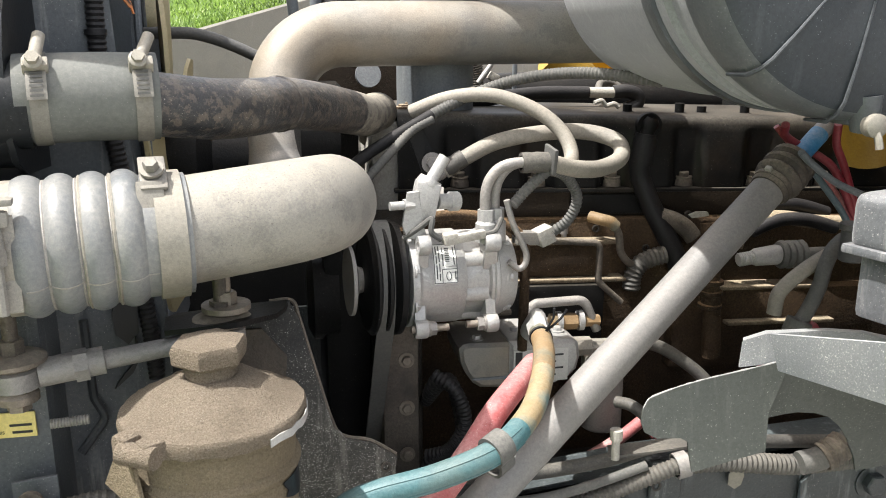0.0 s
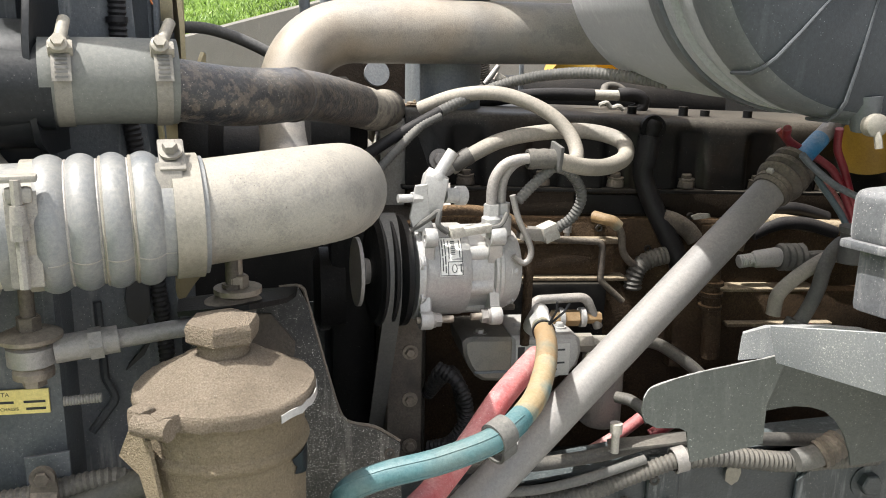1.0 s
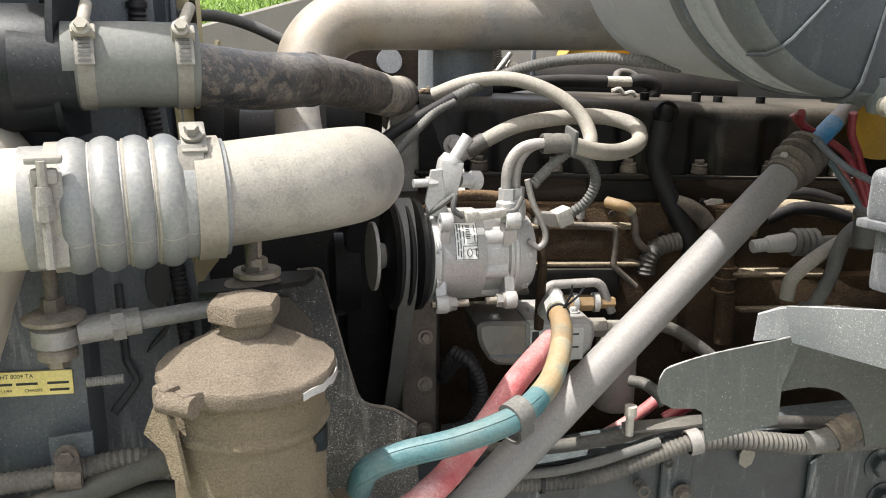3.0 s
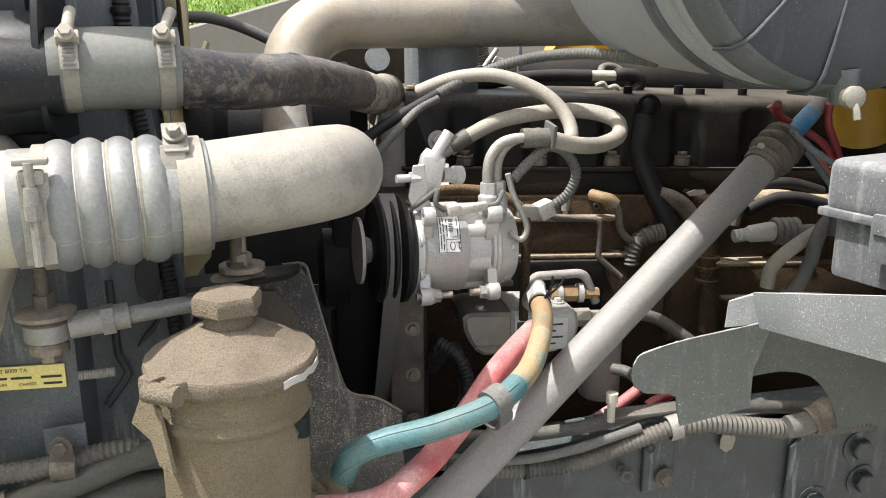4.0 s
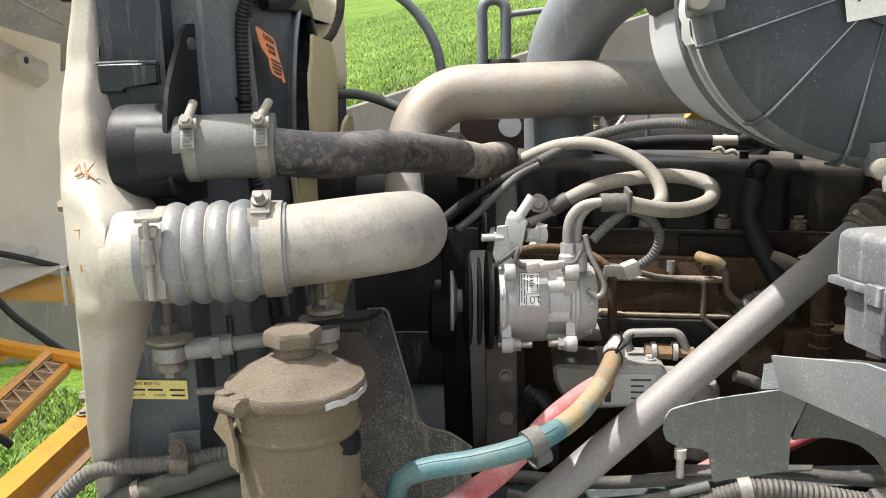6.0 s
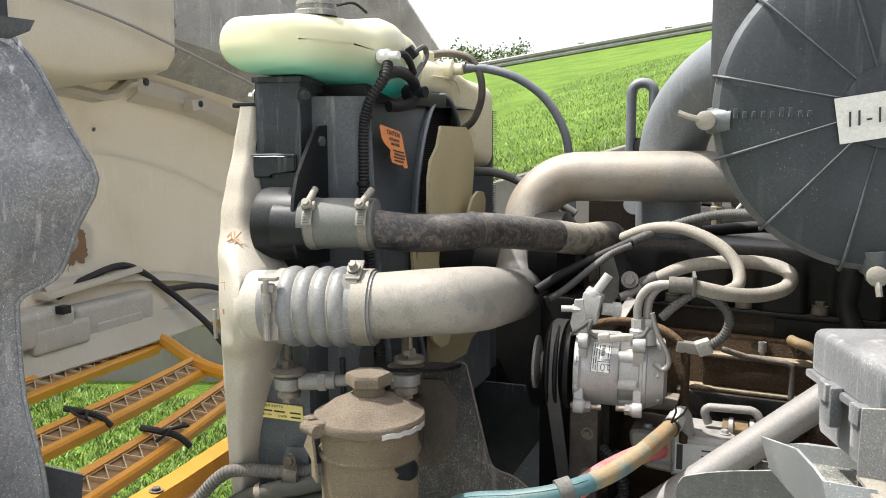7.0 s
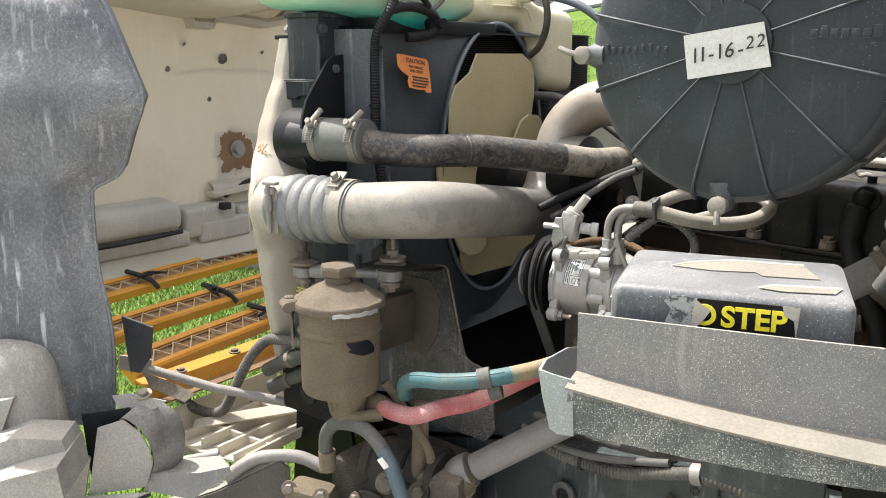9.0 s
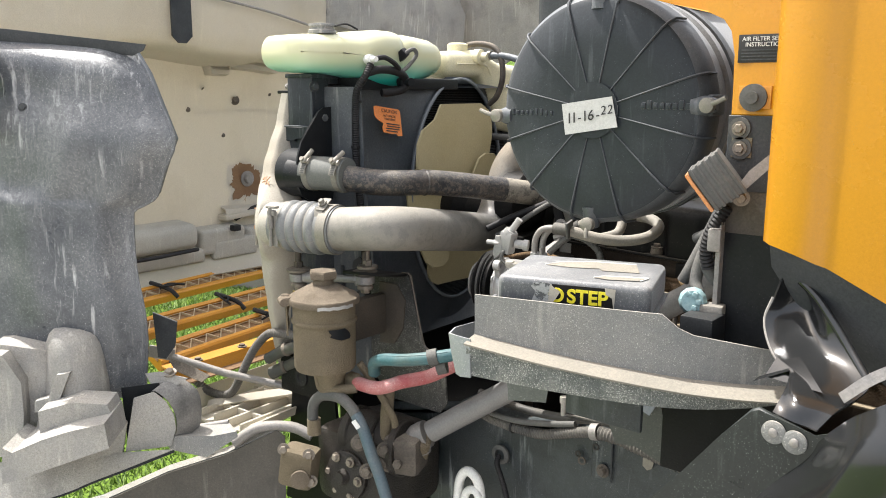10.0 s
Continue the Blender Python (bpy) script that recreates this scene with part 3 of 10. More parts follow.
def blades(name, count, where, size, label, material):
    """Short grass blades, each a folded sliver."""
    bm = bm_new()
    for _ in range(count):
        x, y, z = where()
        h = size * rng.uniform(0.5, 1.3)
        a = rng.uniform(0, 6.28)
        dx, dy = math.cos(a) * h * 0.2, math.sin(a) * h * 0.2
        lx, ly = rng.uniform(-1.1, 1.1) * h, rng.uniform(-1.1, 1.1) * h
        v = [bm.verts.new(q) for q in ((x - dx, y - dy, z - 0.01), (x + dx, y + dy, z - 0.01), (x + lx, y + ly, z + h))]
        bm.faces.new(v)
    me = bpy.data.meshes.new(name)
    bm.to_mesh(me)
    bm.free()
    me.materials.append(M[material])
    return tagged(new(name, me), label, "grass", kind="stuff")


def leaf_material(name, a, b):
    m = bpy.data.materials.new(name)
    m.use_nodes = True
    n, ln = m.node_tree.nodes, m.node_tree.links
    geo, r = n.new("ShaderNodeNewGeometry"), n.new("ShaderNodeValToRGB")
    r.color_ramp.elements[0].color, r.color_ramp.elements[1].color = (*a, 1), (*b, 1)
    ln.new(geo.outputs["Random Per Island"], r.inputs[0])
    ns, rr, hs = n.new("ShaderNodeTexNoise"), n.new("ShaderNodeMapRange"), n.new("ShaderNodeHueSaturation")
    ns.inputs["Scale"].default_value, ns.inputs["Detail"].default_value = 1.6, 5
    ln.new(geo.outputs["Position"], ns.inputs["Vector"])
    rr.inputs[1].default_value, rr.inputs[2].default_value, rr.inputs[3].default_value, rr.inputs[4].default_value = 0.35, 0.65, 0.55, 1.15
    ln.new(ns.outputs[0], rr.inputs[0])
    ln.new(rr.outputs[0], hs.inputs["Value"])
    hs.inputs["Saturation"].default_value = 0.93
    ln.new(r.outputs[0], hs.inputs["Color"])
    ln.new(hs.outputs[0], n["Principled BSDF"].inputs["Base Color"])
    n["Principled BSDF"].inputs["Roughness"].default_value = 0.55
    return m


M["blade"] = leaf_material("grass_blade", (0.075, 0.15, 0.018), (0.27, 0.38, 0.075))
M["leaf"] = leaf_material("leaf", (0.05, 0.09, 0.02), (0.16, 0.22, 0.06))


def near_patch():
    return rng.uniform(-5.0, -0.9), rng.uniform(0.2, 4.0), 0.0


def slope_patch():
    while True:
        x = rng.uniform(-9, 3)
        y = wall_y(x) + 0.15 + (rng.random() ** 1.6) * 12
        if y < 22:
            return x, y, ground_z(x, y, True)


blades("grass_tufts", 60000, near_patch, 0.034, "short bright green grass around the truck", "blade")
blades("embankment_grass", 120000, slope_patch, 0.026, "short green grass on the embankment", "blade")


def guard_rail():
    base = Vector((-5.47, 28.0, 4.3))
    rail = thing("guard_rail", base, "galvanised steel guard rail along the embankment crest", "guard rail")

    def crest(x):
        return 5.25 + 0.13 * x - 0.42

    bm = bm_new()
    prev = None
    for i in range(90):
        x = -30 + i * 0.6
        z = crest(x) + 0.42
        ring = [bm.verts.new((x, 28 + dy, z + dz)) for dy, dz in ((0, 0), (-0.05, 0.04), (-0.05, 0.11), (0, 0.155), (-0.05, 0.2), (-0.05, 0.27), (0, 0.31))]
        if prev:
            for k in range(6):
                bm.faces.new((prev[k], ring[k], ring[k + 1], prev[k + 1]))
        prev = ring
    part("beam", bm, "galv", rail)
    for i in range(13):
        x = -5.47 + (i - 8) * 2.82
        part("post", span(bm_new(), (x - 0.11, 28.0, crest(x) - 0.6), (x + 0.11, 28.18, crest(x) + 0.78), 0.01), "concrete", rail)


guard_rail()


def bush(name, at, size, label, seed):
    r = random.Random(seed)
    b = thing(name, at, label, "bush")
    at = Vector(at)
    bm = bm_new()
    tips = []
    for k in range(9):
        a, lean = r.uniform(0, 6.28), r.uniform(0.2, 0.7) * size
        tip = at + Vector((math.cos(a) * lean, math.sin(a) * lean, size * r.uniform(0.6, 1.2)))
        path = smooth_path([at, at.lerp(tip, 0.5) + Vector((0, 0, 0.1)), tip], 4)
        sweep(bm, path, [0.05 * size * (1 - 0.8 * i / len(path)) for i in range(len(path))], 6)
        tips.append(tip)
    part("trunk", bm, "rust_dark", b)
    bm = bm_new()
    for tip in tips:
        for _ in range(130):
            p = tip + Vector((r.gauss(0, 0.22), r.gauss(0, 0.22), r.gauss(-0.05, 0.2))) * size
            u = Vector((r.gauss(0, 1), r.gauss(0, 1), r.gauss(0, 1))).normalized() * 0.07 * size
            w = u.cross(Vector((r.gauss(0, 1), r.gauss(0, 1), r.gauss(0, 1)))).normalized() * 0.035 * size
            bm.faces.new([bm.verts.new(q) for q in (p - u, p + w, p + u, p - w)])
    part("crown", bm, "leaf", b)


bush("bush", (-10.4, 30, 3.6), 1.15, "small leafy green bush behind the guard rail", 3)
bush("bush", (-8.6, 30.2, 3.8), 0.95, "small leafy green bush behind the guard rail", 5)

# ---- tilted hood with its grille ----
hood = thing("truck_hood", (-1.6, 1.5, 1.1), "cream fibreglass truck hood tilted forward, seen from inside", "hood")


def panel_bow(y, z):
    """How far the inner skin stands in or out of its plane."""
    return 0.010 * math.sin(2.3 * y + z * 4) + 0.006 * math.sin(7 * y - z * 5) + 0.25 * max(0, y - 2.7) ** 1.5 + 0.5 * max(0, 0.75 - y) ** 2


def hood_shell():
    prof = [(-1.46, 1.00), (-1.53, 1.05), (-1.58, 1.12), (-1.605, 1.22), (-1.62, 1.40), (-1.63, 1.55), (-1.63, 1.70), (-1.62, 1.82), (-1.60, 1.90), (-1.62, 2.1), (-1.66, 2.4), (-1.75, 2.6)]
    ys = [0.45 + 0.1 * i for i in range(27)]
    return sheet(bm_new(), [[(x + panel_bow(y, z), y, z) for y in ys] for x, z in prof], 0.008)


part("shell", hood_shell(), "hood", hood, angle=60)


def upper_bulge():
    """The deep inner moulding along the top, ending in a rounded corner."""
    prof = [(-1.60, 1.855), (-1.54, 1.862), (-1.45, 1.872), (-1.405, 1.885), (-1.385, 1.91), (-1.375, 1.96), (-1.37, 2.10), (-1.375, 2.25), (-1.40, 2.42), (-1.50, 2.58), (-1.66, 2.66)]
    ys = [0.5 + 0.075 * i for i in range(20)] + [1.955, 1.985, 2.0, 2.008, 2.01]
    rows = []
    for i, (x, z) in enumerate(prof):
        row = []
        for y in ys:
            wave = 0.018 * math.sin(y * 7.5 - 0.6) + 0.05 * max(0, y - 1.62)
            end = 1 - max(0, (y - 1.955) / 0.055) ** 3
            row.append((-1.62 + (x + 1.62) * max(0.02, end) + 0.006 * math.sin(y * 5), y, z + wave * (i < 5) * 1.0))
        rows.append(row)
    return sheet(bm_new(), rows, 0.008)


bulge = part("upper_moulding", upper_bulge(), "hood", hood, angle=60)
for z in (1.985, 2.065):
    bolt("screw", bulge, (-1.376, 1.975, z), (1, 0.2, 0), 0.010, 0.006, "steel")
part("corner_panel", sheet(bm_new(), [[(-1.58, 2.02, 1.93), (-1.55, 2.2, 1.90), (-1.5, 2.5, 1.84), (-1.42, 2.8, 1.78)], [(-1.44, 2.02, 2.03), (-1.40, 2.2, 2.0), (-1.36, 2.5, 1.94), (-1.30, 2.8, 1.88)], [(-1.42, 2.02, 2.3), (-1.38, 2.2, 2.28), (-1.34, 2.5, 2.22), (-1.28, 2.8, 2.1)], [(-1.6, 2.02, 2.6), (-1.55, 2.2, 2.6), (-1.5, 2.5, 2.5), (-1.45, 2.8, 2.4)]], 0.008), "hood_grey", hood, "grey primed corner panel")
# stiffening strip with a foot, and the stepped bracket beyond it
rib = [(1.50, 1.86), (1.515, 1.815), (1.60, 1.812), (1.605, 1.842), (1.72, 1.836), (1.84, 1.822), (1.91, 1.832), (1.97, 1.87), (2.055, 1.884)]
part("stiffener", sheet(bm_new(), [[(-1.612, y, z + 0.018) for y, z in rib], [(-1.572, y, z + 0.020) for y, z in rib], [(-1.562, y, z + 0.006) for y, z in rib], [(-1.564, y, z - 0.012) for y, z in rib], [(-1.615, y, z - 0.018) for y, z in rib]], 0.004), "hood", hood)
bolt("screw", hood, (-1.56, 2.04, 1.882), (1, 0, 0), 0.009, 0.005, "plastic_grey")
top = [(2.0, 1.915), (2.2, 1.885), (2.4, 1.85), (2.6, 1.805), (2.8, 1.75)]
bot = [(2.0, 1.815), (2.2, 1.79), (2.4, 1.75), (2.6, 1.70), (2.8, 1.64)]
bm = sheet(bm_new(), [[(-1.60 + panel_bow(y, z), y, z) for y, z in top], [(-1.555 + panel_bow(y, z), y, z - 0.02) for y, z in top], [(-1.55 + panel_bow(y, z), y, z + 0.03) for y, z in bot], [(-1.60 + panel_bow(y, z), y, z) for y, z in bot]], 0.005)
strip = part("bracket_strip", bm, "hood", hood)
for y, z in ((2.28, 1.815), (2.62, 1.735)):
    c = part("step_clip", box(bm_new(), (-1.545 + panel_bow(y, z), y, z), (0.05, 0.09, 0.045), (12, 0, 0), 0.008), "hood", strip)
    bolt("screw", strip, (-1.518 + panel_bow(y, z), y, z), (1, 0, 0), 0.008, 0.005, "plastic_grey")
bm = plate(bm_new(), [(-1.354, 1.20, 2.06), (-1.352, 1.28, 2.06), (-1.352, 1.28, 1.93), (-1.353, 1.255, 1.905), (-1.354, 1.225, 1.905), (-1.354, 1.20, 1.93)], 0.012, 0.002)
part("hinge_plate", bm, "plastic_grey", hood, "dark grey metal plate")
for y, z in ((1.225, 2.0), (1.258, 2.0), (1.24, 1.95)):
    bolt("bolt", hood, (-1.350, y, z), (1, 0, 0), 0.008, 0.008)
# hairline crack and small studs on the inner skin
crack = [(1.46, 1.64), (1.62, 1.655), (1.86, 1.645), (2.1, 1.60), (2.35, 1.53), (2.6, 1.44)]
part("crack", sweep(bm_new(), smooth_path([(-1.627 + panel_bow(y, z), y, z) for y, z in crack], 5), 0.0035, 5), "plastic_grey", hood, "thin dark crack")
for y, z, r in ((1.669, 1.696, 0.014), (1.50, 1.75, 0.008), (1.86, 1.72, 0.006), (1.60, 1.55, 0.006), (1.43, 1.66, 0.007)):
    bolt("stud", hood, (-1.622 + panel_bow(y, z), y, z), (1, -0.2, 0.2), r, 0.014 if r > 0.01 else 0.003, "rust_dark")
# orange-yellow sill of the skin
part("yellow_sill", sheet(bm_new(), [[(-1.60, 2.05, 1.10), (-1.585, 2.3, 1.06), (-1.54, 2.55, 0.99), (-1.48, 2.75, 0.93)], [(-1.55, 2.05, 1.055), (-1.53, 2.3, 1.005), (-1.49, 2.55, 0.935), (-1.44, 2.75, 0.87)], [(-1.545, 2.05, 1.01), (-1.525, 2.3, 0.96), (-1.485, 2.55, 0.89), (-1.435, 2.75, 0.83)]], 0.006), "amber_wash", hood, "orange-yellow sill")
part("lower_flange", sheet(bm_new(), [[(-1.62, 1.55 + 0.2 * k, 1.262 - 0.018 * k * k * 0.35) for k in range(7)], [(-1.565, 1.55 + 0.2 * k, 1.245 - 0.018 * k * k * 0.35) for k in range(7)], [(-1.555, 1.55 + 0.2 * k, 1.222 - 0.018 * k * k * 0.35) for k in range(7)]], 0.006), "hood", hood)
# lamp and grille surround: moulded cushions and steps along the bottom
for y0, y1, x0, z0, z1, r in ((0.86, 1.36, -1.47, 1.12, 1.225, 0.045), (0.9, 1.40, -1.50, 1.055, 1.115, 0.02), (1.38, 1.60, -1.50, 1.08, 1.185, 0.02), (1.44, 1.66, -1.50, 1.055, 1.135, 0.015), (1.62, 1.98, -1.52, 1.06, 1.165, 0.02), (1.70, 1.92, -1.52, 1.045, 1.105, 0.012), (1.98, 2.6, -1.53, 0.98, 1.09, 0.03)):
    part("surround", span(bm_new(), (-1.66, y0, z0), (x0, y1, z1), r, (0, 3, 0), 4), "surround", hood, angle=50)
# black strip stands in for the shade in the slot below the cushion
part("underside_shade", sweep(bm_new(), smooth_path([(-1.475, 0.88, 1.118), (-1.462, 1.1, 1.112), (-1.465, 1.34, 1.118)], 4), 0.008, 8), "rubber", hood, "thin black strip for the shade under the surround")
part("ledge", span(bm_new(), (-1.62, 1.53, 1.215), (-1.535, 1.95, 1.237), 0.006, (4, 0, 0)), "hood", hood)
part("wire_clip", span(bm_new(), (-1.50, 1.52, 1.165), (-1.47, 1.555, 1.19), 0.003), "rubber", hood)
part("wiring", sweep(bm_new(), smooth_path([(-1.57, 1.60, 1.20), (-1.565, 1.72, 1.24), (-1.56, 1.9, 1.255), (-1.55, 2.08, 1.145), (-1.42, 2.12, 1.03), (-1.32, 2.1, 0.95), (-1.15, 2.05, 0.86)], 8), 0.012, 8), "rubber", hood, "black cable loom")
part("wiring", sweep(bm_new(), smooth_path([(-1.55, 2.08, 1.145), (-1.52, 2.3, 1.12), (-1.47, 2.65, 0.99)], 6), 0.011, 8), "rubber", hood, "black cable loom")
part("cable", sweep(bm_new(), smooth_path([(-1.34, 1.35, 2.08), (-1.34, 1.7, 2.03), (-1.33, 2.1, 1.94), (-1.3, 2.5, 1.84)], 6), 0.005, 6), "steel", hood)
# rusty fixing
for grow, lift, mat, label in ((1.25, 0.0, "faint_rust", "faint rust run"), (0.95, 0.002, "rust_stain", "orange rust stain round a bolt")):
    rings = [[] for _ in range(5)]
    for k in range(81):
        a = 2 * math.pi * (k % 80) / 80
        c, s = math.cos(a), math.sin(a)
        r = grow * (0.07 + 0.03 * noise.noise((2.2 * c, 2.2 * s, 4.0 + grow)) + 0.014 * noise.noise((9 * c, 9 * s, 1.0)) + 0.008 * noise.noise((25 * c, 25 * s, 2.0)))
        for j, row in enumerate(rings):
            q = r * (0.04 + 0.24 * j)
            y, z = 1.70 + 1.2 * q * c, 1.345 + q * s * (1.25 if s > 0 else 1.0)
            row.append((-1.605 - 0.09 * (z - 1.3) + lift + panel_bow(y, z), y, z))
    part("rust_mark", sheet(bm_new(), rings, 0.001), mat, hood, label)
bolt("bolt", hood, (-1.606, 1.70, 1.36), (1, 0, 0), 0.022, 0.02, "steel")
# far side: grey fender inside
bm = bm_new()
sheet(bm, [[(-1.55, 2.9, 1.7), (-1.25, 2.92, 1.80), (-1.0, 2.92, 1.92), (-0.77, 2.88, 2.015)], [(-1.5, 2.9, 2.1), (-1.25, 2.92, 2.12), (-1.05, 2.92, 2.15), (-0.87, 2.88, 2.16)], [(-1.5, 2.85, 2.6), (-1.3, 2.88, 2.6), (-1.15, 2.88, 2.56), (-1.07, 2.86, 2.47)]], 0.01)
part("fender_inside", bm, "hood_grey", hood)

grille = thing("truck_grille", (-1.1, 1.5, 0.95), "orange plastic truck grille with latticed bars, lying flat", "grille")


def grille_bar(line, z, w=0.080, depth=0.036):
    """An open orange channel along a line of (x, y), with a zigzag lattice inside."""
    pts = [Vector((x, y, z)) for x, y in line]
    path = even_path(smooth_path(pts, 8), 0.02)
    bm = bm_new()
    rings = []
    tilt = Matrix.Rotation(radians(24), 3, "Y")

    def tipped(x, z):
        return tilt @ Vector((x, 0, z))

    for p in path:
        rings.append([bm.verts.new(p + tipped(dx * w, dz)) for dx, dz in ((-0.5, -0.003), (-0.42, 0.002), (-0.26, 0), (-0.25, -0.014), (0.25, -0.014), (0.26, 0), (0.42, 0.002), (0.5, -0.003), (0.44, -depth), (-0.44, -depth))])
    for a, b in zip(rings, rings[1:]):
        for k in range(10):
            bm.faces.new((a[k], a[(k + 1) % 10], b[(k + 1) % 10], b[k]))
    bm.faces.new(rings[0])
    bm.faces.new(rings[-1][::-1])
    g = part("bar", bm, "orange", grille)
    part("channel_floor", sheet(bm_new(), [[p + tipped(-0.245 * w, -0.012) for p in path], [p + tipped(0.245 * w, -0.012) for p in path]], 0.001), "bar_floor", g, "brown channel floor")
    zig = even_path(path, 0.031)
    pts = [p + tipped(0.235 * w * (-1) ** i, -0.003) for i, p in enumerate(zig)]
    bm = bm_new()
    prev = None
    for p in pts:
        ring = [bm.verts.new(p + Vector((0, dy, dz))) for dy, dz in ((-0.0018, -0.007), (-0.0018, 0.001), (0.0018, 0.001), (0.0018, -0.007))]
        if prev:
            for k in range(4):
                bm.faces.new((prev[k], prev[(k + 1) % 4], ring[(k + 1) % 4], ring[k]))
        prev = ring
    # the ribs' pale tone carries painted light from above
    part("lattice", bm, "lattice", g, "dusty lattice rib, light from above mixed into its pale colour")
    for s in (-0.235, 0.235):
        part("edge_rib", sweep(bm_new(), [p + tipped(s * w, -0.007) for p in path], 0.0018, 5), "lattice", g)


for line, z in (([(-1.37, 0.80), (-1.42, 1.25), (-1.455, 1.6), (-1.475, 1.93)], 1.0), ([(-1.02, 0.72), (-1.06, 1.0), (-1.10, 1.4), (-1.155, 1.78)], 0.995), ([(-0.755, 0.70), (-0.79, 0.9), (-0.835, 1.2), (-0.93, 1.66)], 0.99)):
    grille_bar(line, z)
part("rim", sweep(bm_new(), rounded([(-1.50, 0.75, 1.0), (-1.58, 1.18, 1.005), (-1.56, 1.29, 1.005), (-1.66, 1.46, 1.01), (-1.72, 1.95, 1.02), (-1.70, 2.05, 1.02)], 0.05, 5), 0.024, 8), "orange", grille)
part("end_strut", sweep(bm_new(), smooth_path([(-1.72, 2.07, 1.015), (-1.43, 1.92, 0.995), (-1.155, 1.735, 0.99), (-0.95, 1.66, 0.985), (-0.72, 1.60, 0.97)], 6), 0.022, 8), "orange", grille)
part("sill", sheet(bm_new(), [[(-0.665, 0.66, 0.975), (-0.675, 1.0, 0.975), (-0.73, 1.6, 0.97)], [(-0.660, 0.66, 0.988), (-0.670, 1.0, 0.988), (-0.725, 1.6, 0.983)], [(-0.615, 0.66, 0.984), (-0.628, 1.0, 0.984), (-0.682, 1.6, 0.979)], [(-0.605, 0.66, 0.950), (-0.618, 1.0, 0.950), (-0.672, 1.6, 0.945)]], 0.006), "ochre", grille, "faded orange sill")
part("sill_strip", sheet(bm_new(), [[(-0.605, 0.66, 0.952), (-0.618, 1.0, 0.952), (-0.672, 1.6, 0.947)], [(-0.585, 0.66, 0.945), (-0.598, 1.0, 0.945), (-0.652, 1.6, 0.94)]], 0.005), "rust_stain", grille, "rust brown strip along the sill")
for x, y in ((-0.632, 0.76), (-0.64, 0.92), (-0.68, 1.3)):
    bolt("bolt", grille, (x, y, 0.986), (0, 0, 1), 0.009, 0.008, "rust_dark")
# cream valance tray behind the sill, stiffened by low ribs
val = part("valance", sheet(bm_new(), [[(-0.625, 0.70, 0.905), (-0.635, 0.85, 0.905), (-0.65, 1.05, 0.905)], [(-0.615, 0.70, 0.845), (-0.625, 0.85, 0.845), (-0.64, 1.05, 0.845)], [(-0.50, 0.71, 0.838), (-0.51, 0.85, 0.838), (-0.52, 1.05, 0.838)], [(-0.37, 0.73, 0.842), (-0.38, 0.85, 0.842), (-0.39, 1.05, 0.842)], [(-0.362, 0.73, 0.868), (-0.372, 0.85, 0.868), (-0.382, 1.05, 0.868)]], 0.005), "hood", grille, "cream fibreglass valance tray")
for x in (-0.575, -0.515, -0.455, -0.40):
    part("rib", span(bm_new(), (x - 0.004, 0.72, 0.838), (x + 0.004, 1.04, 0.868), 0.002, (0, 0, 2.5)), "hood", val)
for y in (0.80, 0.95):
    part("rib", span(bm_new(), (-0.615, y - 0.004, 0.838), (-0.375, y + 0.004, 0.862), 0.002, (0, 0, 4)), "hood", val)
rt = random.Random(5)
for x, y, z in ((-1.40, 1.13, 1.004), (-1.09, 1.20, 0.998), (-0.82, 1.16, 0.994)):
    t = part("cable_tie", sweep(bm_new(), smooth_path([(x - 0.045, y - 0.02, z + 0.022), (x, y - 0.005, z + 0.014), (x + 0.03, y + 0.02, z - 0.004), (x + 0.05, y + 0.035, z - 0.03)], 5), 0.008, 7), "rubber", grille)
    for k in range(3):
        part("tie_tail", sweep(bm_new(), smooth_path([(x, y, z + 0.012), (x + rt.uniform(-0.03, 0.03), y + rt.uniform(-0.02, 0.05), z + 0.018), (x + rt.uniform(-0.03, 0.04), y + rt.uniform(-0.04, 0.09), z + rt.uniform(-0.01, 0.015))], 4), 0.004, 5), "rubber", t)

# ---- radiator, charge air cooler, surge tanks ----
rad = thing("radiator", (-0.3, 1.45, 0.98), "black truck radiator with a side tank and steel fan shroud", "radiator")
part("core", span(bm_new(), (-0.335, 0.96, 1.0), (-0.275, 1.98, 1.76), 0.004), "blackpaint", rad)
bm = bm_new()
for k in range(150):
    z = 1.01 + k * 0.005
    span(bm, (-0.274, 0.97, z), (-0.262, 1.97, z + 0.0012))
part("fin_pack", bm, "plastic_grey", rad)["kind"] = "stuff"


def side_tank():
    """The upper header tank: a moulded box with a stepped rim and ribs."""
    bm = span(bm_new(), (-0.366, 0.893, 1.52), (-0.280, 1.0, 1.778), 0.006, (0, 0, 6))
    span(bm, (-0.368, 0.889, 1.774), (-0.276, 1.0, 1.784), 0.002, (0, 0, 6))
    return bm


tank = part("side_tank", side_tank(), "tank_black", rad)
bm = plate(bm_new(), [(-0.362, 0.880, 1.650), (-0.282, 0.889, 1.650), (-0.282, 0.889, 1.622), (-0.330, 0.884, 1.622), (-0.330, 0.884, 1.612), (-0.362, 0.880, 1.612)][::-1], 0.012, 0.003)
part("moulded_step", bm, "tank_black", tank)
part("step_lip", sweep(bm_new(), [Vector((-0.362, 0.879, 1.651)), Vector((-0.322, 0.8835, 1.652)), Vector((-0.282, 0.888, 1.651))], 0.0024, 6), "lit_edge_dust", tank)
part("lower_tank", span(bm_new(), (-0.375, 0.884, 0.97), (-0.262, 0.99, 1.53), 0.010), "panel_blue", rad)
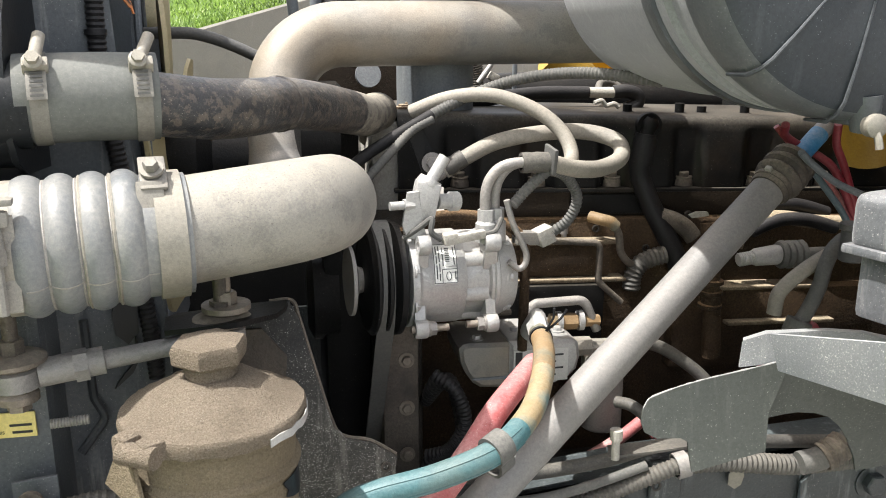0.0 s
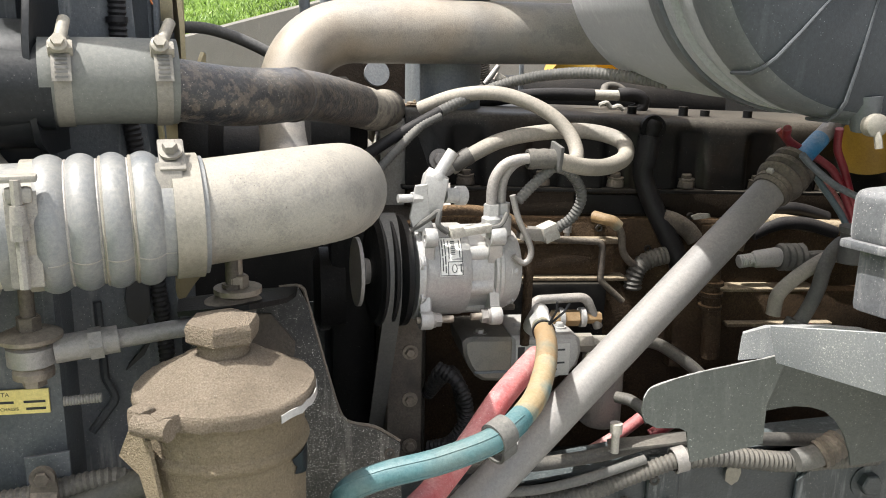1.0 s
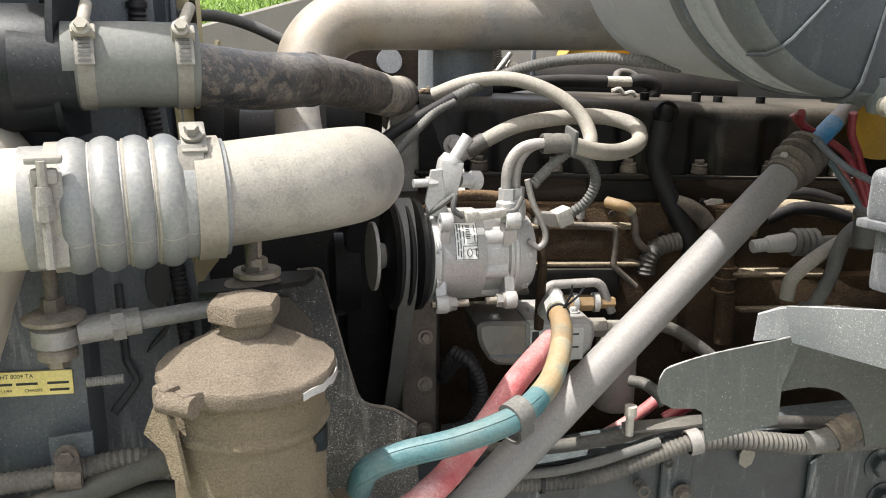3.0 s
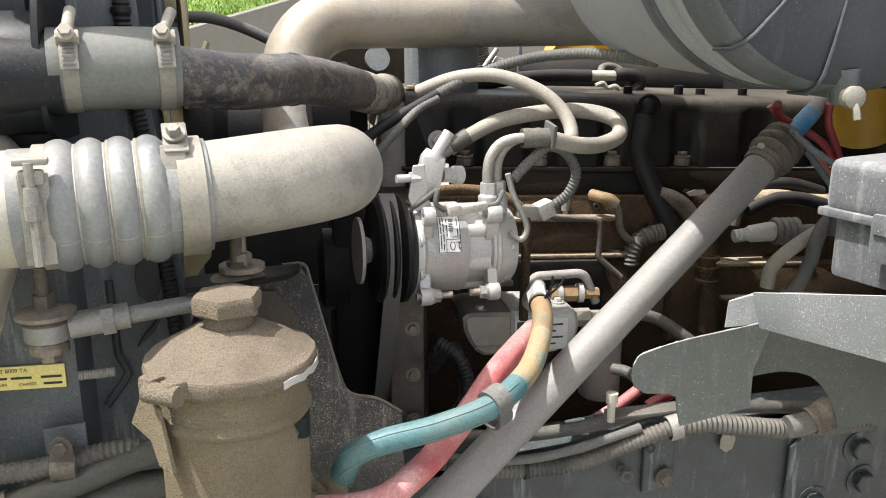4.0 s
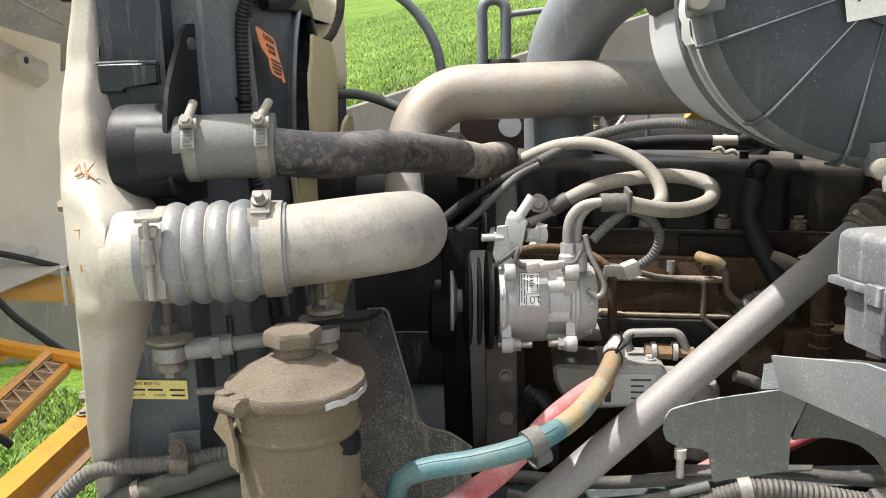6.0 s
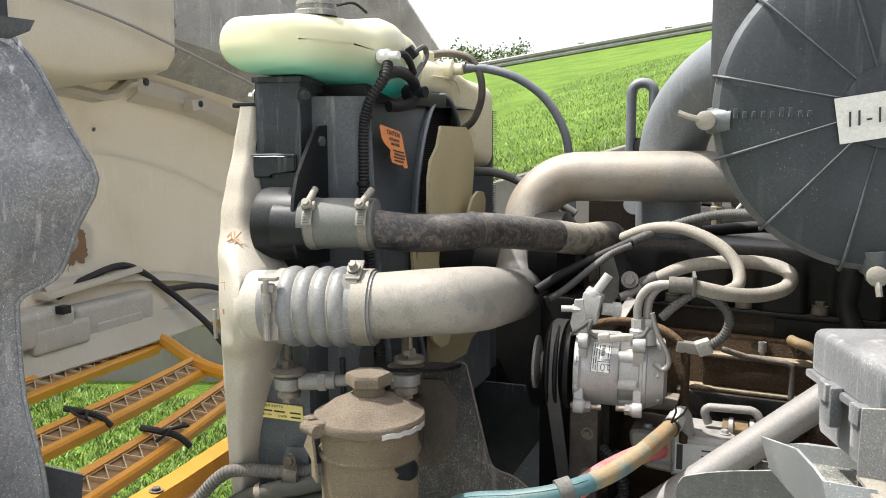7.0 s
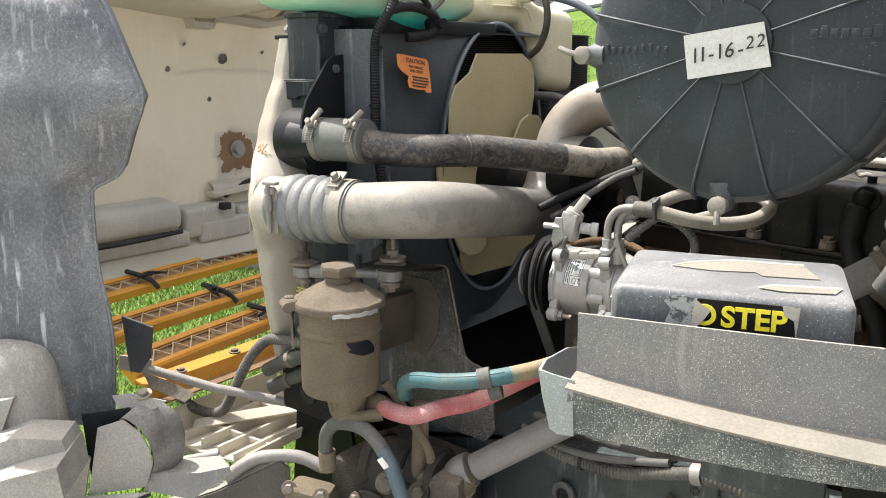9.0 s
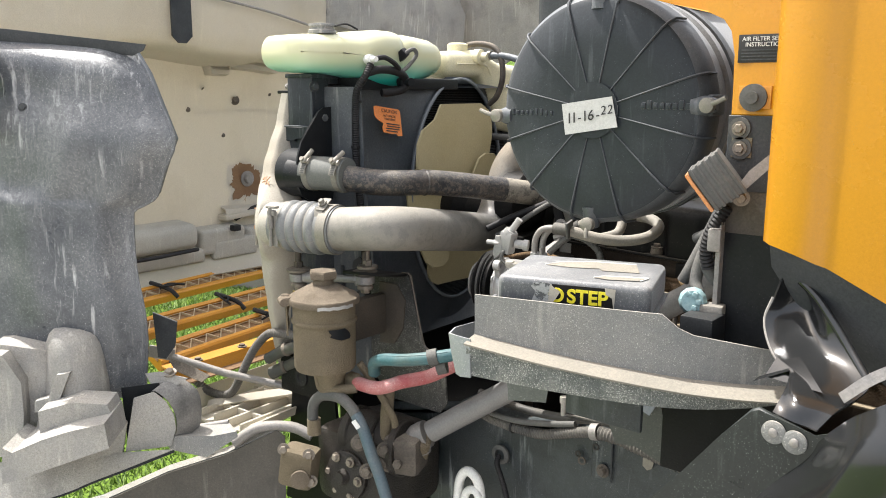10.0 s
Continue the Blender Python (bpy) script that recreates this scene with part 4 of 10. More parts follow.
bm = sheet(bm_new(), [[(x, y, z) for z in (0.98, 1.25, 1.50, 1.752)] for x, y in ((-0.300, 0.945), (-0.27, 0.953), (-0.235, 0.966), (-0.205, 0.978))] + [[(-0.150, 0.998, 0.98), (-0.152, 0.998, 1.25), (-0.178, 0.990, 1.50), (-0.188, 0.988, 1.752)]], 0.006)
part("side_panel", bm, "panel_blue", rad)
part("panel_edge", sweep(bm_new(), [Vector((-0.262, 0.957, 1.745)), Vector((-0.262, 0.957, 1.45))], 0.004, 8), "tank_black", rad)
# flat strap plate round the outlet
strap = [(0.935, 1.702), (0.908, 1.700), (0.892, 1.690), (0.872, 1.665), (0.851, 1.640), (0.832, 1.615), (0.820, 1.582), (0.814, 1.545), (0.817, 1.510), (0.830, 1.482), (0.855, 1.468), (0.935, 1.464)]
bm = plate(bm_new(), [(-0.252, y, z) for y, z in strap][::-1], 0.007, 0.0015)
part("strap", bm, "plastic", rad)
bolt("bolt", rad, (-0.252, 0.914, 1.674), (1, -0.25, 0), 0.0095, 0.012, "plastic_grey")
bolt("bolt", rad, (-0.274, 0.905, 1.752), (1, -0.3, 0), 0.009, 0.012, "plastic_grey")
for z in (1.752, 1.664):
    bolt("bolt", rad, (-0.367, 0.905, z), (-1, -0.2, 0), 0.008, 0.012, "steel")
# outlet: a drum moulded along the tank, open at its outer end
bm = lathe(bm_new(), [(0.030, -0.082), (0.054, -0.082), (0.060, -0.078), (0.062, -0.070), (0.0625, 0.0), (0.030, 0.0)], (-0.252, 0.876, 1.535), (1, 0.1, 0), 44)
drum = part("outlet_drum", bm, "plastic", rad)
part("drum_web", span(bm_new(), (-0.330, 0.872, 1.452), (-0.256, 0.90, 1.50), 0.008), "plastic", drum)
part("outlet_stub", sweep(bm_new(), [Vector((-0.29, 0.842, 1.535)), Vector((-0.235, 0.852, 1.535))], 0.042, 24), "plastic", rad)
# fan shroud: square frame drawn in to a ring
RING = (1.432, 1.446, 0.258, 0.330)


def ring_pt(x, a, grow=1.0):
    """A point of the shroud's oval opening."""
    y = RING[0] + RING[2] * grow * math.cos(a)
    return (x - 0.03 - 0.06 * max(0.0, y - 1.15) / 0.45, y, RING[1] + RING[3] * grow * math.sin(a))


def shroud():
    bm = bm_new()
    rings = []
    n = 72
    for x, grow in ((-0.262, None), (-0.222, None), (-0.180, 1.22), (-0.160, 1.05), (-0.160, 1.0), (-0.150, 0.992)):
        ring = []
        for k in range(n):
            a = 2 * math.pi * k / n
            if grow is None:
                c, d = math.cos(a), math.sin(a)
                q = 1 / max(abs(c) / 0.425, abs(d) / 0.36)
                ring.append(bm.verts.new((x, 1.365 + c * q * (0.90 if c < 0 else 1.0), 1.39 + d * q)))
            else:
                p = ring_pt(x, a, grow)
                ring.append(bm.verts.new((p[0], p[1], min(p[2], 1.762 if grow > 1.1 else 1.782))))
        rings.append(ring)
    fs = []
    for a, b in zip(rings, rings[1:]):
        for k in range(n):
            fs.append(bm.faces.new((a[k], a[(k + 1) % n], b[(k + 1) % n], b[k])))
    bmesh.ops.solidify(bm, geom=fs, thickness=0.004)
    return bm


part("stud", conduit([(-0.262, 0.880, 1.196), (-0.222, 0.886, 1.196)], 0.0058, 2, 0.003), "steel", rad)
part("bracket_bar", bent([(-0.236, 0.955, 1.285), (-0.234, 0.955, 1.19), (-0.222, 0.952, 1.165), (-0.250, 0.940, 1.130)], 0.005, 0.012, 8), "plastic_grey", rad)
# black plates laid on the panel paint the shade of two openings
for k, hole in enumerate(([(-0.205, 1.300), (-0.190, 1.312), (-0.182, 1.306), (-0.182, 1.262), (-0.194, 1.248), (-0.206, 1.262), (-0.208, 1.285)], [(-0.186, 1.255), (-0.180, 1.235), (-0.192, 1.212), (-0.212, 1.196), (-0.208, 1.204), (-0.190, 1.224)])):
    part("opening_shade", plate(bm_new(), [(x, 0.968 + 0.38 * (x + 0.205), z) for x, z in hole], 0.004), "ink", rad, "black plate for the shade inside a panel opening")
shr = part("fan_shroud", shroud(), "shroud", rad, "blue-grey dusty sheet steel fan shroud")
part("shroud_rim", sweep(bm_new(), [Vector(ring_pt(-0.150, 2 * math.pi * k / 72)) for k in range(73)], 0.005, 8, False), "shroud", shr)
# warning label on the shroud
LA, LU, LV = Vector((-0.190, 1.085, 1.662)), Vector((-0.004, 0.107, -0.013)).normalized(), Vector((-0.016, 0.010, 0.064)).normalized()
LN = LU.cross(LV) if LU.cross(LV).x > 0 else LV.cross(LU)


def on_label(u, v, lift=0.0):
    return LA + LU * u + LV * v + LN * (0.003 + lift)


lab = part("warning_label", plate(bm_new(), [on_label(u, v) for u, v in ((-0.054, 0.034), (-0.046, 0.037), (0.046, 0.036), (0.052, 0.03), (0.054, -0.036), (0.036, -0.038), (0.030, -0.032), (0.012, -0.034), (-0.022, -0.032), (-0.026, -0.020), (-0.020, -0.008), (-0.036, -0.002), (-0.048, 0.004), (-0.054, 0.012))], 0.0012), "orange_label", shr, "torn orange caution label")
rot = Matrix((LU, LV, LN)).transposed().to_euler()
for text, size, v in (("CAUTION", 0.0135, 0.026), ("AUTOMATIC", 0.0085, 0.0135), ("FAN DRIVE", 0.0085, 0.0045)):
    words("text", text, size, on_label(0.006, v, 0.0022), math.degrees(rot.x), math.degrees(rot.y), math.degrees(rot.z), "ink", lab, 1.05, 0.0002)
for k, (u0, u1) in enumerate(((-0.010, 0.044), (-0.008, 0.046), (-0.014, 0.042), (-0.012, 0.034))):
    v = -0.006 - 0.0065 * k
    part("text_bar", plate(bm_new(), [on_label(u0, v, 0.002), on_label(u1, v, 0.002), on_label(u1, v - 0.003, 0.002), on_label(u0, v - 0.003, 0.002)], 0.0004), "ink", lab)

fan = thing("engine_fan", (0.0, 1.37, 1.44), "large tan nylon engine fan behind the radiator", "fan")
HUB = Vector((-0.185, 1.375, 1.40))
part("hub", turned([(0.055, -0.03), (0.075, -0.02), (0.085, 0.0), (0.085, 0.05), (0.05, 0.07), (0.05, 0.14)], HUB, (1, 0, 0), 32), "blackpaint", fan)
for k in range(4):
    turn = Matrix.Rotation(radians(90 * k), 4, "X")
    rows = []
    for z, y0, y1 in ((0.06, -0.10, 0.10), (0.10, -0.20, 0.14), (0.14, -0.22, 0.165), (0.20, -0.215, 0.18), (0.235, -0.19, 0.18), (0.262, -0.125, 0.175), (0.285, -0.105, 0.16), (0.305, -0.09, 0.12)):
        row = []
        for j in range(7):
            y = y0 + (y1 - y0) * j / 6
            p = Vector((-0.012 - 0.10 * y + 0.25 * y * y, y, z))
            row.append(HUB + (turn @ p if k else p) * (1.0 if k == 0 else 0.72) + Vector((0.012, 0, 0)))
        rows.append(row)
    part("blade", sheet(bm_new(), rows, 0.006), "fan", fan, angle=60)

# charge air cooler end tank
cooler = thing("charge_air_cooler", (-0.39, 0.9, 0.98), "dusty cast aluminium charge air cooler beside the radiator", "cooler")


def between(z, table):
    """Reads a value at height z from (z, value) pairs that run downwards."""
    for (z0, v0), (z1, v1) in zip(table, table[1:]):
        if z0 >= z >= z1:
            s = (z0 - z) / (z0 - z1)
            s = s * s * (3 - 2 * s) * 0.4 + s * 0.6
            return v0 + (v1 - v0) * s
    return table[-1][1]


TANK_RIGHT = [(1.735, -0.352), (1.66, -0.356), (1.60, -0.352), (1.55, -0.342), (1.51, -0.330), (1.48, -0.308), (1.462, -0.29), (1.362, -0.285), (1.34, -0.305), (1.31, -0.318), (1.278, -0.330), (1.212, -0.352), (1.144, -0.369), (1.08, -0.380), (0.96, -0.395)]
TANK_FRONT = [(1.735, 0.898), (1.66, 0.885), (1.60, 0.855), (1.55, 0.830), (1.48, 0.803), (1.412, 0.790), (1.35, 0.792), (1.27, 0.806), (1.18, 0.832), (1.08, 0.857), (0.96, 0.885)]
TANK_LEFT = [(1.735, -0.411), (1.66, -0.420), (1.58, -0.416), (1.50, -0.406), (1.42, -0.397), (1.34, -0.396), (1.26, -0.403), (1.17, -0.419), (1.08, -0.430), (0.96, -0.436)]


def end_tank():
    """A cast tank that swells forward and flares into the pipe neck."""
    bm = bm_new()
    rows = []
    for i in range(61):
        z = 1.735 - 0.755 * i / 60
        xl = between(z, TANK_LEFT)
        xr, yb = between(z, TANK_RIGHT), between(z, TANK_FRONT)
        k = max(0.0, 1 - ((z - 1.412) / 0.10) ** 2)
        yc = yb + (0.727 - yb) * k ** 0.7
        ring = [(xl, 0.98, z), (xl, yb + 0.035, z)]
        for j in range(11):
            s = j / 10
            x = xl + 0.006 + (xr - xl - 0.014) * s
            g = s * s * (3 - 2 * s)
            edge = 0.020 * max(0, 1 - s / 0.25) ** 2 + 0.018 * max(0, (s - 0.75) / 0.25) ** 2 * (1 - k)
            ring.append((x, yb + (yc - yb) * g + edge, z))
        ring += [(xr, yc + (yb + 0.04 - yc) * 0.5 + 0.02, z), (xr, 0.98, z)]
        rows.append([bm.verts.new(q) for q in ring])
    n = len(rows[0])
    for a, b in zip(rows, rows[1:]):
        for k in range(n):
            bm.faces.new((a[k], a[(k + 1) % n], b[(k + 1) % n], b[k]))
    bm.faces.new(rows[0])
    bm.faces.new(rows[-1][::-1])
    sweep(bm, [Vector((-0.315, 0.776, 1.411)), Vector((-0.30, 0.779, 1.411)), Vector((-0.235, 0.792, 1.412))], [0.050, 0.0565, 0.0565], 32)
    return bm


et = part("end_tank", end_tank(), "tank_cast", cooler, angle=75)
for p, q in (((-0.375, 0.818, 1.515), (-0.370, 0.821, 1.523)), ((-0.370, 0.821, 1.523), (-0.365, 0.816, 1.513)), ((-0.365, 0.816, 1.513), (-0.373, 0.814, 1.509)), ((-0.363, 0.822, 1.525), (-0.355, 0.810, 1.503)), ((-0.350, 0.822, 1.525), (-0.358, 0.816, 1.514)), ((-0.358, 0.816, 1.514), (-0.343, 0.812, 1.505)), ((-0.369, 0.790, 1.446), (-0.354, 0.791, 1.448)), ((-0.361, 0.791, 1.447), (-0.361, 0.788, 1.434)), ((-0.363, 0.784, 1.404), (-0.363, 0.784, 1.395))):
    sink = 0.013 if p[2] > 1.49 else (0.026 if p[2] > 1.42 else 0.030)
    off = Vector((0.68 * sink, -sink, 0.08 * sink))
    part("crayon_mark", sweep(bm_new(), [Vector(p) + off, Vector(q) + off], 0.0016, 5), "crayon", et, "faded orange crayon stroke")
part("core", span(bm_new(), (-0.43, 0.985, 1.0), (-0.37, 1.98, 1.73), 0.004), "shroud", cooler)
bm = bm_new()
span(bm, (-0.36, 0.935, 1.732), (-0.31, 1.98, 1.748), 0.003)
part("top_rail", bm, "plastic_grey", cooler)
part("tank_cap", span(bm_new(), (-0.414, 0.900, 1.733), (-0.350, 0.985, 1.742), 0.003), "plastic", cooler)
part("side_flange", span(bm_new(), (-0.432, 0.905, 1.02), (-0.424, 0.985, 1.60), 0.002), "shroud", cooler)
for z in (1.46, 1.18):
    bolt("bolt", cooler, (-0.430, 0.90, z), (-1, -0.3, 0), 0.009, 0.016)
part("slot_mark", sweep(bm_new(), [Vector((-0.3895, 0.7945, 1.395)), Vector((-0.389, 0.7945, 1.345))], 0.0035, 8), "band", et)

# charge air pipe with its bellows
pipe = thing("charge_air_pipe", (0.0, 0.85, 1.42), "dusty grey aluminium charge air pipe with elbows", "pipe")
P_A = [(-0.114, 0.814, 1.413), (0.052, 0.850, 1.430), (-0.012, 1.318, 1.352), (-0.004, 1.425, 1.596), (0.62, 1.44, 1.601)]
knee = Vector(P_A[2]).lerp(Vector(P_A[3]), 0.5)
tube_path = rounded([(-0.125, 0.812, 1.413)] + P_A[1:3], 0.085, 10)[:-1] + rounded([Vector(P_A[2]).lerp(Vector(P_A[1]), 0.5), P_A[2], Vector(P_A[2]).lerp(Vector(P_A[3]), 0.8)], 0.085, 12)[:-1] + rounded([Vector(P_A[2]).lerp(Vector(P_A[3]), 0.2), Vector(P_A[3]), Vector(P_A[4])], 0.105, 14)[1:]
part("tube", sweep(bm_new(), tube_path, 0.0525, 32), "alu", pipe)
part("weld_seam", lathe(bm_new(), [(0.0515, -0.003), (0.0535, -0.0015), (0.0540, 0.0), (0.0535, 0.0015), (0.0515, 0.003)], knee - (Vector(P_A[3]) - Vector(P_A[2])) * 0.06, Vector(P_A[3]) - Vector(P_A[2]), 40), "pipe_dusty", pipe)
d = Vector((0.98, 0.196, 0.012)).normalized()


BEL_A = Vector((-0.275, 0.783, 1.411))
BEL_L = (Vector((-0.098, 0.818, 1.414)) - BEL_A).length
FOLDS = (0.165, 0.325, 0.475, 0.625, 0.775)


def bellows_radius(s):
    for a, b in zip(FOLDS, FOLDS[1:]):
        if a < s < b:
            return 0.0570 + 0.0080 * math.sin(math.pi * (s - a) / (b - a)) ** 0.62
    return 0.058


def bellows():
    prof = [(bellows_radius(i / 120), i / 120 * BEL_L) for i in range(121)]
    return lathe(bm_new(), [(0.05, 0)] + prof + [(0.05, BEL_L)], BEL_A, d, 44)


bel = part("bellows", bellows(), "boot", pipe, "grey ribbed silicone bellows")
for f in FOLDS[1:4]:
    part("wire_ring", lathe(bm_new(), [(0.0582 + 0.0016 * math.cos(a), BEL_L * f + 0.0016 * math.sin(a)) for a in (radians(45 * q) for q in range(9))], BEL_A, d, 44), "steel", bel, "steel wire ring")
seam_dir = (Vector((0.18, -0.90, 0)) - Vector((0, 0, 0.40))).normalized()
part("mould_seam", sweep(bm_new(), [BEL_A + d * BEL_L * q / 40 + seam_dir * (bellows_radius(q / 40) + 0.0002) for q in range(9, 34)], 0.0007, 5), "alu", bel)
for s in (0.035, 0.163):
    a = Vector((-0.275, 0.783, 1.411)) + d * s
    part("band_clamp", lathe(bm_new(), [(0.0575, -0.013), (0.0612, -0.013), (0.0612, 0.013), (0.0585, 0.013)], a, d, 40), "band", pipe, "dull steel band clamp")
for s in (0.064, 0.089, 0.115):
    a = Vector((-0.275, 0.783, 1.411)) + d * s
    part("ring", sweep(bm_new(), [a + (basis(d)[0] * math.cos(t) + basis(d)[1] * math.sin(t)) * 0.0605 for t in (2 * math.pi * k / 40 for k in range(41))], 0.0018, 6, False), "band", pipe)
# T-bolt on the front band and the bolt tab on the rear one
a = Vector((-0.240, 0.728, 1.415))
bm = bm_new()
box(bm, a + Vector((0, 0, 0.036)), (0.022, 0.012, 0.014), (0, 0, 11), 0.004)
box(bm, a + Vector((0, 0.002, 0.050)), (0.030, 0.016, 0.006), (0, 0, 11), 0.002)
box(bm, a + Vector((0, 0.003, -0.004)), (0.026, 0.003, 0.085), (0, 0, 11), 0.001)
sweep(bm, [a + Vector((0, -0.006, 0.05)), a + Vector((0, -0.006, -0.045))], 0.0045, 8)
lathe(bm, disc_ends([(0.008, 0), (0.008, 0.014)]), a + Vector((0, -0.006, -0.002)), (0, 0, 1), 6)
lathe(bm, disc_ends([(0.0075, 0), (0.006, 0.016)]), a + Vector((0, -0.006, 0.012)), (0, 0, 1), 12)
part("t_bolt", bm, "alu", pipe)
bm = box(bm_new(), (-0.122, 0.790, 1.476), (0.024, 0.042, 0.004), (35, 0, 11), 0.002)
box(bm, (-0.122, 0.770, 1.450), (0.024, 0.004, 0.045), (-20, 0, 11), 0.002)
hexbolt(bm, (-0.122, 0.786, 1.480), (0, -0.6, 0.8), 0.007, 0.010)
part("clamp_tab", bm, "clamp_band", pipe)

# upper radiator hose and the metal pipe it feeds
hose = thing("radiator_hose", (-0.2, 0.86, 1.535), "dark rubber radiator hose clamped to a painted steel pipe", "hose")
P_H = [(-0.245, 0.850, 1.539), (-0.124, 0.874, 1.539)]
part("rubber_hose", sweep(bm_new(), smooth_path([P_H[0], (-0.18, 0.862, 1.540), P_H[1]], 5), 0.0420, 30), "hose_rubber", hose)
pipe_path = smooth_path([(-0.135, 0.876, 1.532), (-0.08, 0.910, 1.523), (-0.05, 0.945, 1.520), (-0.02, 1.0, 1.518), (0.0, 1.05, 1.5155), (0.04, 1.13, 1.505), (0.094, 1.245, 1.486), (0.122, 1.32, 1.474), (0.146, 1.40, 1.472), (0.158, 1.47, 1.462), (0.158, 1.56, 1.42)], 7)
cut = int(len(pipe_path) * 0.58)
part("steel_pipe", sweep(bm_new(), pipe_path[:cut + 1], 0.0318, 26), "chipped", hose, "chipped black painted steel pipe, rusty and dusty")
part("weld_bead", lathe(bm_new(), [(0.031, -0.004), (0.0332, -0.002), (0.0336, 0.0), (0.0332, 0.002), (0.031, 0.004)], pipe_path[25], pipe_path[26] - pipe_path[24], 28), "chipped", hose)
part("pipe_elbow", sweep(bm_new(), pipe_path[cut:], 0.0319, 26), "pipe_dusty", hose, "pale dust coated end of the pipe")


def worm_clamp(at, axis, r, parent, lean):
    """A band with its screw housing on the upper front and a slotted tail hanging below it."""
    w = Vector(axis).normalized()
    at = Vector(at)
    front = Vector((w.y, -w.x, 0)).normalized()
    up = Vector((0, 0, 1))

    def round_the_hose(deg, lift):
        a = radians(deg)
        return at + (front * math.cos(a) + up * math.sin(a)) * (r + lift), front * math.cos(a) + up * math.sin(a), up * math.cos(a) - front * math.sin(a)

    c = part("hose_clamp", lathe(bm_new(), [(r - 0.002, -0.0075), (r + 0.0012, -0.0075), (r + 0.0012, 0.0075), (r - 0.002, 0.0075)], at, w, 44), "clamp_band", parent, "worm drive hose clamp")
    s, out, along = round_the_hose(50, 0.009)
    tilt = (along + w * lean).normalized()
    part("screw_housing", sweep(bm_new(), [s - tilt * 0.004, s + tilt * 0.030], 0.0058, 14), "band", c)
    bm = turned([(0.0085, -0.003), (0.0085, 0.002), (0.0065, 0.0035)], s - tilt * 0.008 + out * 0.003, out - along * 0.35, 12)
    lathe(bm, disc_ends([(0.006, 0.004), (0.006, 0.009)]), s - tilt * 0.008 + out * 0.003, out - along * 0.35, 6)
    part("screw_head", bm, "band", c)
    p, n_, t_ = round_the_hose(44, 0.003)
    part("saddle", box(bm_new(), p, (0.022, 0.012, 0.014), (40, 0, math.degrees(math.atan2(w.y, w.x))), 0.002), "band", c)
    bm = bm_new()
    rails = [[], [], [], []]
    for k in range(15):
        q, n_, t_ = round_the_hose(40 - 2.6 * k, 0.0035 + 0.0004 * k)
        for i, u in enumerate((-0.0085, -0.0055, 0.0055, 0.0085)):
            rails[i].append(q + w * u)
    sheet(bm, rails, 0.0006)
    tail = part("slotted_tail", bm, "clamp_band", c)
    for k in range(0, 14, 2):
        q, n_, t_ = round_the_hose(40 - 2.6 * (k + 0.5), 0.0046 + 0.0004 * k)
        slot = sheet(bm_new(), [[q - w * 0.0055 + t_ * 0.0011, q + w * 0.0055 + t_ * 0.0011], [q - w * 0.0055 - t_ * 0.0011, q + w * 0.0055 - t_ * 0.0011]], 0.0004)
        part("slot", slot, "rubber_grey", tail)


worm_clamp((-0.226, 0.854, 1.539), (0.98, 0.2, 0), 0.0422, hose, 0.15)
worm_clamp((-0.138, 0.871, 1.539), (0.98, 0.2, 0), 0.0422, hose, 0.35)

# surge tanks
surge = thing("surge_tank", (-0.26, 1.1, 1.75), "translucent white plastic coolant tank part full of green coolant", "coolant tank")


def rounded_block(bm, sections, seg=8):
    """A bottle-like body lofted through rounded rectangles: (y, x0, x1, z0, z1, corner)."""
    rows = []
    for y, x0, x1, z0, z1, r in sections:
        ring = []
        for cx, cz, a0 in ((x1 - r, z1 - r, 0), (x0 + r, z1 - r, 90), (x0 + r, z0 + r, 180), (x1 - r, z0 + r, 270)):
            for k in range(seg):
                a = radians(a0 + 90 * k / (seg - 1))
                ring.append(bm.verts.new((cx + r * math.cos(a), y, cz + r * math.sin(a))))
        rows.append(ring)
    n = len(rows[0])
    for a, b in zip(rows, rows[1:]):
        for k in range(n):
            bm.faces.new((a[k], a[(k + 1) % n], b[(k + 1) % n], b[k]))
    bm.faces.new(rows[0][::-1])
    bm.faces.new(rows[-1])
    return bm


